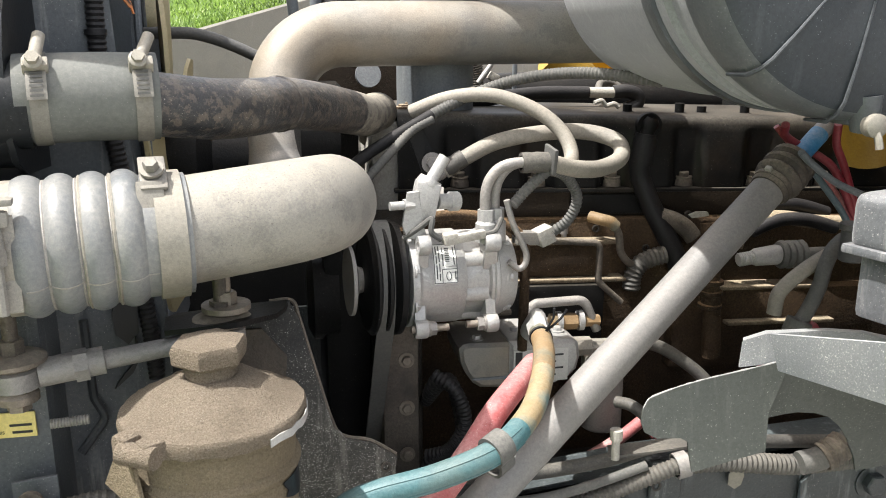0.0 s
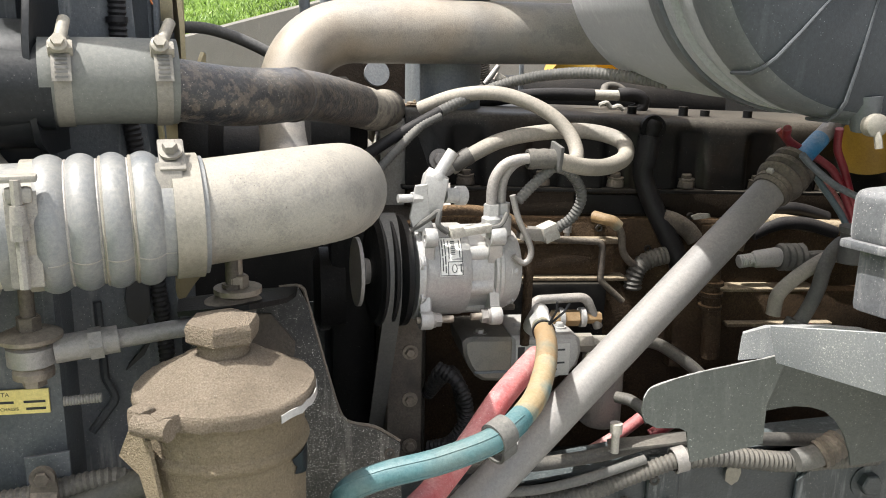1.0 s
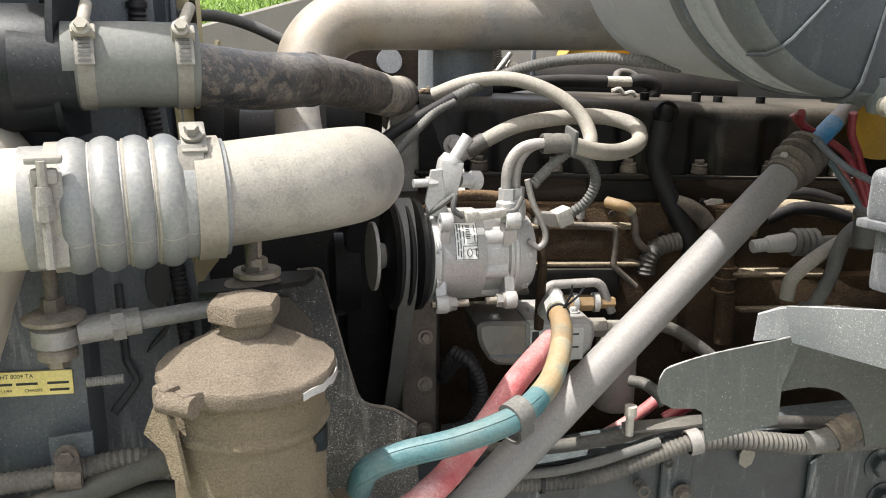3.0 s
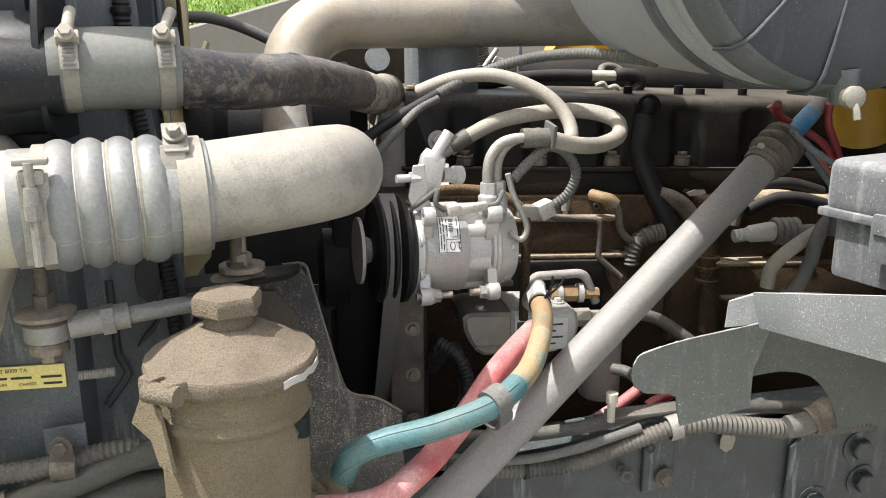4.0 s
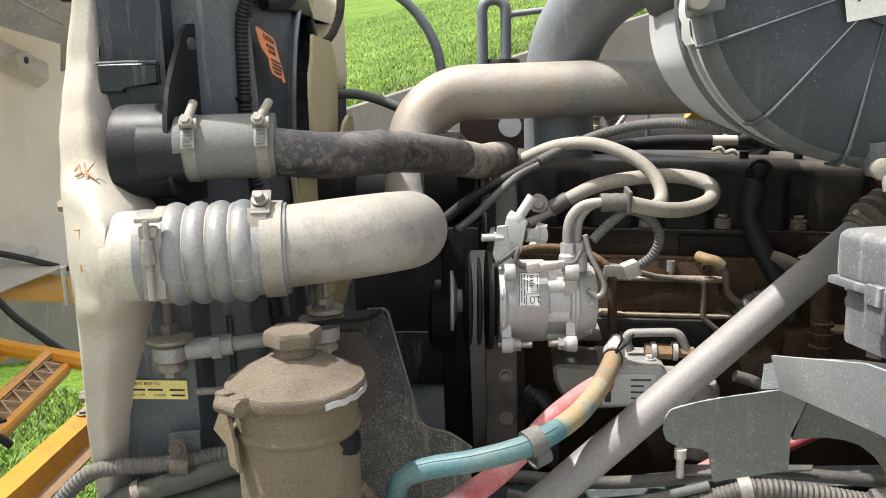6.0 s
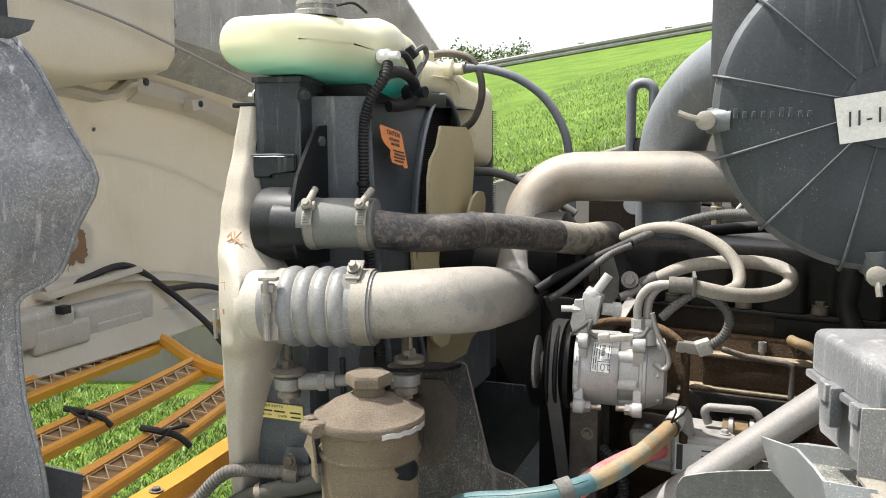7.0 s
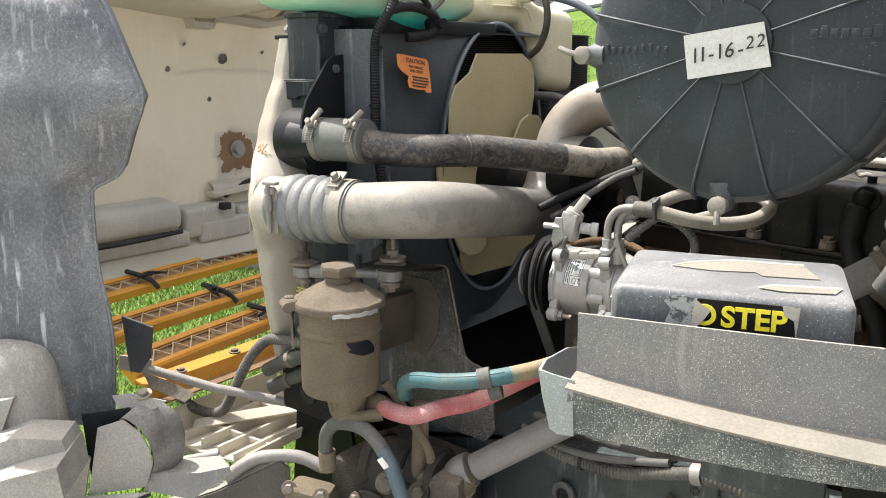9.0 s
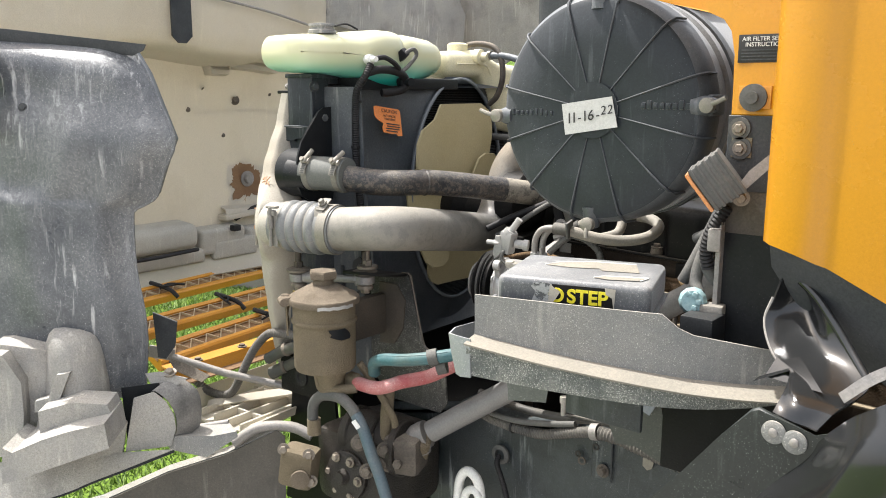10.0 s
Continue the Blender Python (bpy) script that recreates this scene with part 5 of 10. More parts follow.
def tank_material():
    m = bpy.data.materials.new("translucent_tank")
    m.use_nodes = True
    n, ln = m.node_tree.nodes, m.node_tree.links
    b = n["Principled BSDF"]
    geo, sep, r, ns, ad = n.new("ShaderNodeNewGeometry"), n.new("ShaderNodeSeparateXYZ"), n.new("ShaderNodeValToRGB"), n.new("ShaderNodeTexNoise"), n.new("ShaderNodeMath")
    ns.inputs["Scale"].default_value = 5
    ln.new(geo.outputs["Position"], sep.inputs[0])
    ln.new(geo.outputs["Position"], ns.inputs["Vector"])
    ad.operation = "MULTIPLY_ADD"
    ad.inputs[1].default_value = 0.008
    ln.new(ns.outputs[0], ad.inputs[0])
    ln.new(sep.outputs[2], ad.inputs[2])
    k = n.new("ShaderNodeMapRange")
    k.inputs[1].default_value, k.inputs[2].default_value = 1.74, 1.90
    ln.new(ad.outputs[0], k.inputs[0])
    e = r.color_ramp.elements
    e[0].position, e[0].color = 0.0, (0.0, 0.30, 0.26, 1)
    e[1].position, e[1].color = 1.0, (0.62, 0.60, 0.40, 1)
    for p, c in ((0.20, (0.01, 0.38, 0.33)), (0.33, (0.18, 0.47, 0.36)), (0.47, (0.45, 0.55, 0.36)), (0.62, (0.61, 0.60, 0.39))):
        x = r.color_ramp.elements.new(p)
        x.color = (*c, 1)
    ln.new(k.outputs[0], r.inputs[0])
    ln.new(r.outputs[0], b.inputs["Base Color"])
    b.inputs["Roughness"].default_value = 0.35
    b.inputs["Subsurface Weight"].default_value = 0.25
    b.inputs["Subsurface Radius"].default_value = (0.03, 0.03, 0.02)
    b.inputs["Subsurface Scale"].default_value = 0.6
    return m


M["tank"] = tank_material()
M["tank_plain"] = dusty("cream_plastic", (0.74, 0.68, 0.46), 0.4, 0, 0.15, (0.5, 0.45, 0.33), 8, 0.05, up=0.1)
bm = rounded_block(bm_new(), [(0.822, -0.375, -0.27, 1.806, 1.862, 0.027), (0.829, -0.384, -0.235, 1.796, 1.876, 0.039), (0.850, -0.388, -0.205, 1.789, 1.879, 0.047), (0.92, -0.388, -0.182, 1.786, 1.883, 0.05), (0.995, -0.388, -0.168, 1.778, 1.882, 0.05), (1.03, -0.388, -0.166, 1.768, 1.892, 0.05), (1.07, -0.388, -0.168, 1.757, 1.898, 0.05), (1.12, -0.388, -0.175, 1.747, 1.898, 0.05), (1.148, -0.388, -0.184, 1.745, 1.896, 0.05), (1.161, -0.388, -0.203, 1.748, 1.884, 0.046), (1.174, -0.388, -0.203, 1.751, 1.884, 0.046), (1.186, -0.388, -0.190, 1.752, 1.892, 0.048), (1.24, -0.388, -0.199, 1.760, 1.890, 0.05), (1.33, -0.388, -0.229, 1.778, 1.886, 0.045), (1.385, -0.388, -0.254, 1.790, 1.876, 0.038), (1.408, -0.40, -0.288, 1.808, 1.858, 0.024)])
part("tank_body", bm, "tank", surge, angle=70)
cap = part("filler_cap", turned([(0.036, 0), (0.036, 0.008), (0.031, 0.011), (0.031, 0.017), (0.034, 0.018), (0.033, 0.024), (0.015, 0.026)], (-0.249, 0.914, 1.882), (0, 0, 1), 28), "galv", surge, "dull metal filler cap")
part("tether", tube([(-0.216, 0.925, 1.900), (-0.195, 0.945, 1.905), (-0.185, 0.975, 1.893)], 0.0025, 6), "rubber", cap)
part("support", span(bm_new(), (-0.40, 1.0, 1.745), (-0.20, 1.40, 1.775), 0.005), "plastic", surge)
part("sensor", turned([(0.012, 0), (0.012, 0.02), (0.007, 0.022), (0.007, 0.04)], (-0.168, 0.990, 1.820), (1, -0.2, 0), 14), "white", surge)
part("drain_fitting", turned([(0.016, 0), (0.016, 0.02), (0.011, 0.022), (0.011, 0.045)], (-0.180, 1.130, 1.765), (1, -0.2, 0), 14), "plastic", surge)

tank2 = thing("washer_tank", (-0.30, 1.6, 1.74), "cream plastic washer fluid tank behind the coolant tank", "washer tank")
bm = rounded_block(bm_new(), [(1.45, -0.40, -0.29, 1.79, 1.85, 0.03), (1.46, -0.41, -0.27, 1.78, 1.86, 0.035), (1.60, -0.41, -0.262, 1.78, 1.868, 0.035), (1.63, -0.40, -0.26, 1.70, 1.855, 0.03), (1.66, -0.38, -0.225, 1.62, 1.83, 0.04), (1.78, -0.38, -0.215, 1.60, 1.82, 0.04), (1.80, -0.36, -0.24, 1.62, 1.80, 0.03)])
part("tank_body", bm, "tank_plain", tank2, angle=70)
part("nozzle", turned([(0.024, 0), (0.024, 0.02), (0.014, 0.024), (0.014, 0.045)], (-0.27, 1.575, 1.845), (1, 0.1, 0), 18), "tank_plain", tank2)
part("neck", turned([(0.032, 0), (0.032, 0.02), (0.024, 0.025)], (-0.32, 1.545, 1.863), (0, 0, 1), 20), "tank_plain", tank2)
part("mould_seam", sweep(bm_new(), smooth_path([(-0.262, 1.47, 1.822), (-0.256, 1.6, 1.822), (-0.25, 1.63, 1.79)], 4), 0.003, 6), "tank_plain", tank2)

# ---- engine ----
eng = thing("diesel_engine", (0.6, 1.46, 0.85), "rusty brown and black truck diesel engine", "engine")


def slanted(bm, a, b, bevel=0.0):
    """An engine block between two corners, the engine leaning down to its rear."""
    c = [(p + q) / 2 for p, q in zip(a, b)]
    m = pose(0.18, 1.46, 1.48, 0, 1.6, 0)
    made = bm_new()
    span(made, (a[0] - 0.18, a[1] - 1.46, a[2] - 1.48), (b[0] - 0.18, b[1] - 1.46, b[2] - 1.48), bevel)
    bmesh.ops.transform(made, matrix=m, verts=made.verts[:])
    tmp = bpy.data.meshes.new("tmp")
    made.to_mesh(tmp)
    made.free()
    bm.from_mesh(tmp)
    bpy.data.meshes.remove(tmp)
    return bm


part("block", slanted(bm_new(), (0.20, 1.405, 0.80), (1.32, 1.70, 1.285), 0.008), "rust", eng, "rusty brown cast block")
part("cylinder_head", slanted(bm_new(), (0.19, 1.420, 1.285), (1.32, 1.71, 1.334), 0.004), "grime", eng)
LOBES = (0.295, 0.435, 0.578, 0.719, 0.862, 1.005)


def lean(x):
    return -(x - 0.18) * math.tan(radians(1.6))


def valve_cover():
    """A pressed cover: rounded top edge, and an upright hollow over each of its bolts."""
    xs = [0.185 + 0.0075 * k for k in range(152)]
    rows = []
    for x in xs:
        near = min(abs(x - q) for q in LOBES)
        hollow = 1.0 - min(1.0, max(0.0, (near - 0.020) / 0.014))
        hollow = hollow * hollow * (3 - 2 * hollow)
        row = []
        for z, back, deep in ((1.336, 0.0, 1.0), (1.346, -0.002, 1.0), (1.375, 0.0, 1.0), (1.40, 0.001, 0.9), (1.425, 0.003, 0.55), (1.440, 0.004, 0.2), (1.452, 0.006, 0.0), (1.460, 0.010, 0.0), (1.466, 0.018, 0.0), (1.468, 0.03, 0.0), (1.469, 0.27, 0.0)):
            row.append((x, 1.418 + back + 0.015 * hollow * deep, z + lean(x)))
        rows.append(row)
    bm = sheet(bm_new(), rows, 0.004)
    span(bm, (0.187, 1.43, 1.336), (0.192, 1.69, 1.462), 0.002)
    return bm


vc = part("valve_cover", valve_cover(), "cover_paint", eng, "pressed black valve cover stained brown, dusty along its top edge", 60)
part("cover_rim", slanted(bm_new(), (0.182, 1.411, 1.331), (1.32, 1.70, 1.338), 0.002), "cover_paint", vc)
for x in LOBES:
    part("boss", turned([(0.017, 0.0), (0.016, 0.010), (0.013, 0.016)], (x, 1.432, 1.340 + lean(x)), (0, 0, 1), 18), "rust_dark", vc)
    bolt("bolt", vc, (x, 1.432, 1.356 + lean(x)), (0, -0.15, 1), 0.010, 0.010, "rust_dark")
part("head_panel", slanted(bm_new(), (0.50, 1.414, 1.291), (0.657, 1.425, 1.327), 0.003), "blackpaint", eng, "black painted panel")
part("ledge", slanted(bm_new(), (0.36, 1.375, 1.243), (0.585, 1.41, 1.2505), 0.002), "rust_ledge", eng)
part("side_cover", slanted(bm_new(), (0.37, 1.385, 1.182), (0.573, 1.41, 1.243), 0.005), "rust", eng)
part("lower_ledge", slanted(bm_new(), (0.34, 1.372, 1.174), (0.60, 1.41, 1.181), 0.002), "rust_ledge", eng)
part("lower_cover", slanted(bm_new(), (0.32, 1.365, 1.04), (0.56, 1.41, 1.172), 0.008), "cover_paint", eng)
part("right_ledge", slanted(bm_new(), (0.775, 1.362, 1.154), (0.99, 1.41, 1.161), 0.002), "rust_ledge", eng)
part("right_cover", slanted(bm_new(), (0.70, 1.372, 1.00), (1.12, 1.41, 1.154), 0.008), "rust", eng)
part("lower_right_ledge", slanted(bm_new(), (0.80, 1.352, 1.088), (1.02, 1.40, 1.095), 0.002), "rust_ledge", eng)
part("oil_pipe", sweep(bm_new(), smooth_path([(0.735, 1.35, 1.27), (0.737, 1.34, 1.21), (0.738, 1.335, 1.15), (0.746, 1.335, 1.09), (0.752, 1.34, 1.02)], 5), 0.017, 16), "rust", eng)
for z in (1.12, 1.145, 1.165):
    part("pipe_ring", turned([(0.018, -0.005), (0.0215, -0.003), (0.0215, 0.003), (0.018, 0.005)], (0.740, 1.336, z), (0, 0, 1), 18), "rust", eng)
for x, z in ((0.541, 1.256), (0.72, 1.275), (0.46, 1.262), (0.80, 1.27), (0.64, 1.215)):
    part("threaded_hole", lathe(bm_new(), [(0.0035, 0.004), (0.0035, -0.004), (0.0065, -0.004), (0.0075, 0.002)], (x, 1.404, z), (0, 1, 0), 14), "oily", eng)
part("lift_clip", plate(bm_new(), [(0.700, 1.36, 1.284), (0.715, 1.36, 1.289), (0.735, 1.36, 1.288), (0.738, 1.36, 1.281), (0.722, 1.36, 1.279), (0.706, 1.36, 1.278)][::-1], 0.006), "chalk", eng)
part("front_cover", span(bm_new(), (0.12, 1.25, 0.78), (0.20, 1.66, 1.30), 0.015), "oily", eng)
part("timing_housing", span(bm_new(), (0.140, 1.43, 1.28), (0.188, 1.70, 1.455), 0.010), "chalk", eng, "dusty pale timing housing")
bm = bm_new()
sweep(bm, smooth_path([(0.26, 1.88, 1.44), (0.6, 1.90, 1.45), (1.0, 1.88, 1.44)], 5), 0.062, 16)
part("exhaust_manifold", bm, "blackpaint", eng, "dark rusty exhaust manifold")
part("far_cover", slanted(bm_new(), (0.20, 1.72, 1.20), (1.28, 2.02, 1.44), 0.03), "blackpaint", eng)
# oil filler on the cover
cap = part("filler_block", box(bm_new(), (0.250, 1.53, 1.473), (0.078, 0.075, 0.012), (0, 1.6, -4), 0.003), "rust_cap", eng, "rusty brown filler flange")
part("filler_plate", box(bm_new(), (0.246, 1.535, 1.481), (0.066, 0.062, 0.008), (0, 1.6, -4), 0.002), "rust_cap", cap)
bolt("bolt", cap, (0.207, 1.50, 1.470), (0, 0, 1), 0.010, 0.006, "rust_cap")

comp = thing("ac_compressor", (0.22, 1.16, 1.20), "dusty cast aluminium air conditioning compressor with a belt pulley", "compressor")
CX, CY, CZ = (1, 0.10, -0.02), 1.150, 1.258


def cpt(h):
    w = Vector(CX).normalized()
    return Vector((0.15, CY, CZ)) + w * h


bm = turned([(0.055, 0.0), (0.071, 0.003), (0.072, 0.012), (0.069, 0.015), (0.0675, 0.018), (0.068, 0.078), (0.066, 0.081), (0.0595, 0.083), (0.0595, 0.116), (0.067, 0.118), (0.067, 0.122), (0.0695, 0.124), (0.0695, 0.129), (0.067, 0.131), (0.066, 0.136), (0.056, 0.160), (0.035, 0.166)], cpt(0), CX, 56)
part("body", bm, "alu_clean", comp)
CU, CW = Vector((0, -1, 0)), Vector(CX).normalized()


def cring(deg, r, h):
    """A point round the compressor: 0 degrees faces outwards, 90 up."""
    return cpt(h) + (CU * math.cos(radians(deg)) + Vector((0, 0, 1)) * math.sin(radians(deg))) * r


for k in range(7):
    deg = -66 + 360 / 7 * k
    part("lug", sweep(bm_new(), [cring(deg, 0.0545, 0.079), cring(deg, 0.0545, 0.119)], 0.0125, 14), "alu_clean", comp)
    bolt("bolt", comp, cring(deg + 22, 0.055, 0.150), CW + (cring(deg + 22, 1, 0) - cpt(0)) * 0.4, 0.0065, 0.009, "alu_clean")
for deg, h0, h1 in ((45, 0.018, 0.033), (45, 0.113, 0.133), (-40, 0.012, 0.028), (-38, 0.115, 0.130)):
    ear = part("mount_ear", plate(bm_new(), [cring(deg + a, r, h1) for a, r in ((26, 0.060), (17, 0.072), (9, 0.082), (-9, 0.082), (-17, 0.072), (-26, 0.060))], h1 - h0, 0.002), "alu_clean", comp)
    part("eye", lathe(bm_new(), [(0.0055, h0 - 0.001), (0.0125, h0 - 0.001), (0.0135, h0 + 0.001), (0.0135, h1 - 0.001), (0.0125, h1 + 0.001), (0.0055, h1 + 0.001), (0.0055, h0 - 0.001)], cring(deg, 0.0875, 0), CX, 22), "alu_clean", ear)
    if deg < 0:
        near, far = (h1, 0.060) if h0 < 0.05 else (h0, 0.086)
        part("stud", sweep(bm_new(), [cring(deg, 0.0875, h0 - 0.006), cring(deg, 0.0875, far)], 0.0052, 10), "bolt", ear)
        bm = bm_new()
        away = 1 if far > near else -1
        lathe(bm, disc_ends([(0.0115, 0), (0.0115, 0.004)]), cring(deg, 0.0875, near + 0.001 * away), CW * away, 18)
        lathe(bm, disc_ends([(0.0100, 0.004), (0.0100, 0.0125)]), cring(deg, 0.0875, near + 0.001 * away), CW * away, 6)
        part("nut", bm, "steel", ear)
for deg in (62, 22, -20, -58):
    bolt("bolt", comp, cring(deg, 0.068, 0.0125), CW, 0.006, 0.007, "alu_clean")
u, v, w = basis(CX)
part("pulley", lathe(bm_new(), [(0.02, -0.055), (0.05, -0.055), (0.066, -0.050), (0.072, -0.052), (0.080, -0.046), (0.080, -0.043), (0.070, -0.037), (0.080, -0.031), (0.080, -0.027), (0.070, -0.021), (0.081, -0.014), (0.081, -0.006), (0.03, -0.004)], cpt(0), CX, 48), "blackpaint", comp)
part("clutch_plate", turned([(0.050, 0.0), (0.050, 0.005), (0.02, 0.012), (0.018, 0.02)], cpt(-0.075), CX, 32), "steel", comp)
# type label on the body
lb = part("label", sheet(bm_new(), [[cring(a, 0.0683, h) for a in (56, 48, 40, 31, 22, 14, 6)] for h in (0.040, 0.074)], 0.0006), "white", comp, "white printed type label")


def ink_line(bm, h0, a0, h1, a1, r=0.00055):
    n = 7
    sweep(bm, [cring(a0 + (a1 - a0) * k / n, 0.0686, h0 + (h1 - h0) * k / n) for k in range(n + 1)], r, 5)


bm = bm_new()
for h in (0.0408, 0.0732):
    ink_line(bm, h, 55, h, 7)
for a in (55, 23, 7):
    ink_line(bm, 0.0408 if a != 23 else 0.052, a, 0.0732, a)
ink_line(bm, 0.052, 23, 0.052, 7)
part("border", bm, "plastic_grey", lb)
bm = bm_new()
for k in range(8):
    ink_line(bm, 0.057, 49 - 2.4 * k, 0.063, 49 - 2.4 * k, 0.0006 if k % 3 else 0.0009)
part("bar_code", bm, "plastic_grey", lb)
bm = bm_new()
for h, spans in ((0.0445, ((52, 41), (39, 30), (28, 12))), (0.0485, ((52, 46), (44, 32), (30, 20), (18, 10))), (0.0535, ((50, 44), (42, 27))), (0.0695, ((50, 40), (37, 28))), (0.0705, ((20, 11),))):
    for a0, a1 in spans:
        ink_line(bm, h, a0, h, a1, 0.0008)
part("print", bm, "plastic_grey", lb)
part("oval_mark", sweep(bm_new(), [cring(15 + 5 * math.cos(t * 0.5), 0.0686, 0.061 + 0.0035 * math.sin(t * 0.5)) for t in range(13)], 0.0006, 5), "plastic_grey", lb)

# belt
belt = thing("drive_belt", (0.11, 1.2, 0.9), "grey worn ribbed drive belt", "belt")
path = []
c1, r1, c2, r2 = (1.155, 1.258), 0.083, (1.42, 0.86), 0.10
for k in range(24):
    a = radians(20 + 200 * k / 23)
    path.append(Vector((0.122, c1[0] + r1 * math.cos(a), c1[1] + r1 * math.sin(a))))
for k in range(24):
    a = radians(215 + 170 * k / 23)
    path.append(Vector((0.110, c2[0] + r2 * math.cos(a), c2[1] + r2 * math.sin(a))))
path.append(path[0].copy())
bm = bm_new()
rows = [[(p.x - 0.012, p.y, p.z), (p.x - 0.004, p.y, p.z), (p.x + 0.004, p.y, p.z), (p.x + 0.012, p.y, p.z)] for p in path]
part("ribbed_band", sheet(bm, rows, 0.005), "rubber_grey", belt)
cp = thing("crank_pulley", (0.11, 1.42, 0.78), "black steel crankshaft pulley behind the fan", "pulley")
part("rim", lathe(bm_new(), [(0.04, -0.02), (0.09, -0.02), (0.098, -0.015), (0.092, -0.01), (0.098, -0.005), (0.092, 0), (0.098, 0.005), (0.098, 0.015), (0.04, 0.015)], (0.11, 1.42, 0.86), (1, 0, 0), 40), "blackpaint", cp)
part("hub", turned([(0.045, -0.03), (0.045, 0.03)], (0.11, 1.42, 0.86), (1, 0, 0), 24), "blackpaint", cp)
for y, z, r in ((1.33, 1.12, 0.045), (1.46, 1.38, 0.07)):
    ip = thing("idler_pulley", (0.10, y, z - r), "black belt idler pulley", "pulley")
    part("rim", lathe(bm_new(), [(0.01, -0.015), (r, -0.015), (r, 0.015), (0.01, 0.015)], (0.10, y, z), (1, 0, 0), 32), "blackpaint", ip)
    part("hub", turned([(0.02, -0.03), (0.02, 0.03)], (0.10, y, z), (1, 0, 0), 16), "bolt", ip)
brk = thing("compressor_bracket", (0.16, 1.23, 0.85), "rusty grey steel bracket carrying the compressor", "bracket")
part("column", span(bm_new(), (0.128, 1.20, 0.82), (0.185, 1.26, 1.20), 0.008), "rust_dark", brk)
part("arm", span(bm_new(), (0.14, 1.19, 1.175), (0.33, 1.28, 1.185), 0.005), "rust_dark", brk)
for z in (0.95, 1.03, 1.11):
    bolt("bolt", brk, (0.165, 1.20, z), (0, -1, 0), 0.008, 0.008)

# ---- reservoir, bracket, tie rod ----
res = thing("steering_reservoir", (-0.079, 0.744, 1.09), "power steering reservoir caked in brown dust, in a strap", "reservoir")
RX, RY = -0.079, 0.744


part("can", turned([(0.055, 1.088), (0.070, 1.092), (0.0735, 1.100), (0.0740, 1.204), (0.0775, 1.208), (0.0785, 1.211), (0.0775, 1.214), (0.0738, 1.218), (0.074, 1.262)], (RX, RY, 0), (0, 0, 1), 48), "reservoir", res)


def crusted(bm, amount, seed, lift=0.0):
    """Small uneven lumps, as dried mud has."""
    for v in bm.verts:
        q = v.co * 55 + Vector((seed, 0, 0))
        v.co += v.normal * amount * (noise.noise(q) + 0.5 * noise.noise(q * 2.7)) if v.normal.length else Vector((0, 0, 0))
    return bm


bm = turned([(0.076, 1.251), (0.0835, 1.253), (0.0845, 1.257), (0.0845, 1.264), (0.083, 1.2675), (0.078, 1.2695), (0.068, 1.2755), (0.058, 1.2815), (0.048, 1.287), (0.038, 1.292), (0.028, 1.2965)], (RX, RY, 0), (0, 0, 1), 72)
bmesh.ops.subdivide_edges(bm, edges=bm.edges[:], cuts=1)
bm.normal_update()
lid = part("lid", crusted(bm, 0.0022, 3), "dirt", res, "lid crusted with dried dirt")
bm = turned([(0.024, 1.295), (0.024, 1.314)], (RX, RY, 0), (0, 0, 1), 20)
part("neck", bm, "dirt", lid)
bm = lathe(bm_new(), disc_ends([(0.031, 1.309), (0.0345, 1.312), (0.035, 1.324), (0.033, 1.329), (0.02, 1.331)]), (RX, RY, 0), (0, 0, 1), 6, 0.35)
bmesh.ops.subdivide_edges(bm, edges=bm.edges[:], cuts=3)
bm.normal_update()
part("hex_cap", crusted(bm, 0.0007, 9), "dirt", lid, "hexagonal cap")
bm = box(bm_new(), (RX - 0.045, RY - 0.075, 1.262), (0.022, 0.02, 0.02), (0, 0, 30), 0.006)
box(bm, (RX - 0.066, RY - 0.062, 1.262), (0.02, 0.02, 0.022), (0, 0, 45), 0.006)
lathe(bm, disc_ends([(0.010, 0), (0.010, 0.035)]), (RX - 0.070, RY - 0.070, 1.260), (0.9, -0.5, 0), 12)
part("lid_clamp", bm, "dirt", res)
bm = bm_new()
plate(bm, [(RX - 0.078, RY - 0.035, 1.245), (RX - 0.060, RY - 0.062, 1.240), (RX - 0.050, RY - 0.068, 1.175), (RX - 0.064, RY - 0.058, 1.180), (RX - 0.072, RY - 0.045, 1.20), (RX - 0.090, RY - 0.035, 1.215)], 0.004)
part("strap_tab", bm, "reservoir", res)
part("lid_seal", sheet(bm_new(), [[(RX + 0.0866 * math.cos(radians(a)), RY + 0.0866 * math.sin(radians(a)), z + 0.0012 * math.sin(a * 0.4)) for a in range(-52, 9, 6)] for z in (1.2525, 1.260)], 0.0012), "alu_clean", res, "bare bright stretch of the lid rim")
rows = []
for i in range(6):
    z = 1.203 - 0.0055 * i
    a0, a1 = (-36, -34, -30, -33, -24, -12)[i], (-4, 2, 6, 9, 10, 8)[i]
    rows.append([(RX + 0.0752 * math.cos(radians(a0 + (a1 - a0) * k / 5)), RY + 0.0752 * math.sin(radians(a0 + (a1 - a0) * k / 5)), z) for k in range(6)])
part("bare_patch", sheet(bm_new(), rows, 0.0006), "plastic", res, "dark patch where the dust has flaked off")
bm = turned([(0.03, 1.045), (0.035, 1.075), (0.045, 1.097)], (RX + 0.01, RY + 0.01, 0), (0, 0, 1), 20)
span(bm, (RX - 0.03, RY - 0.01, 1.045), (RX + 0.02, RY + 0.02, 1.098), 0.006)
part("outlet", bm, "reservoir", res)


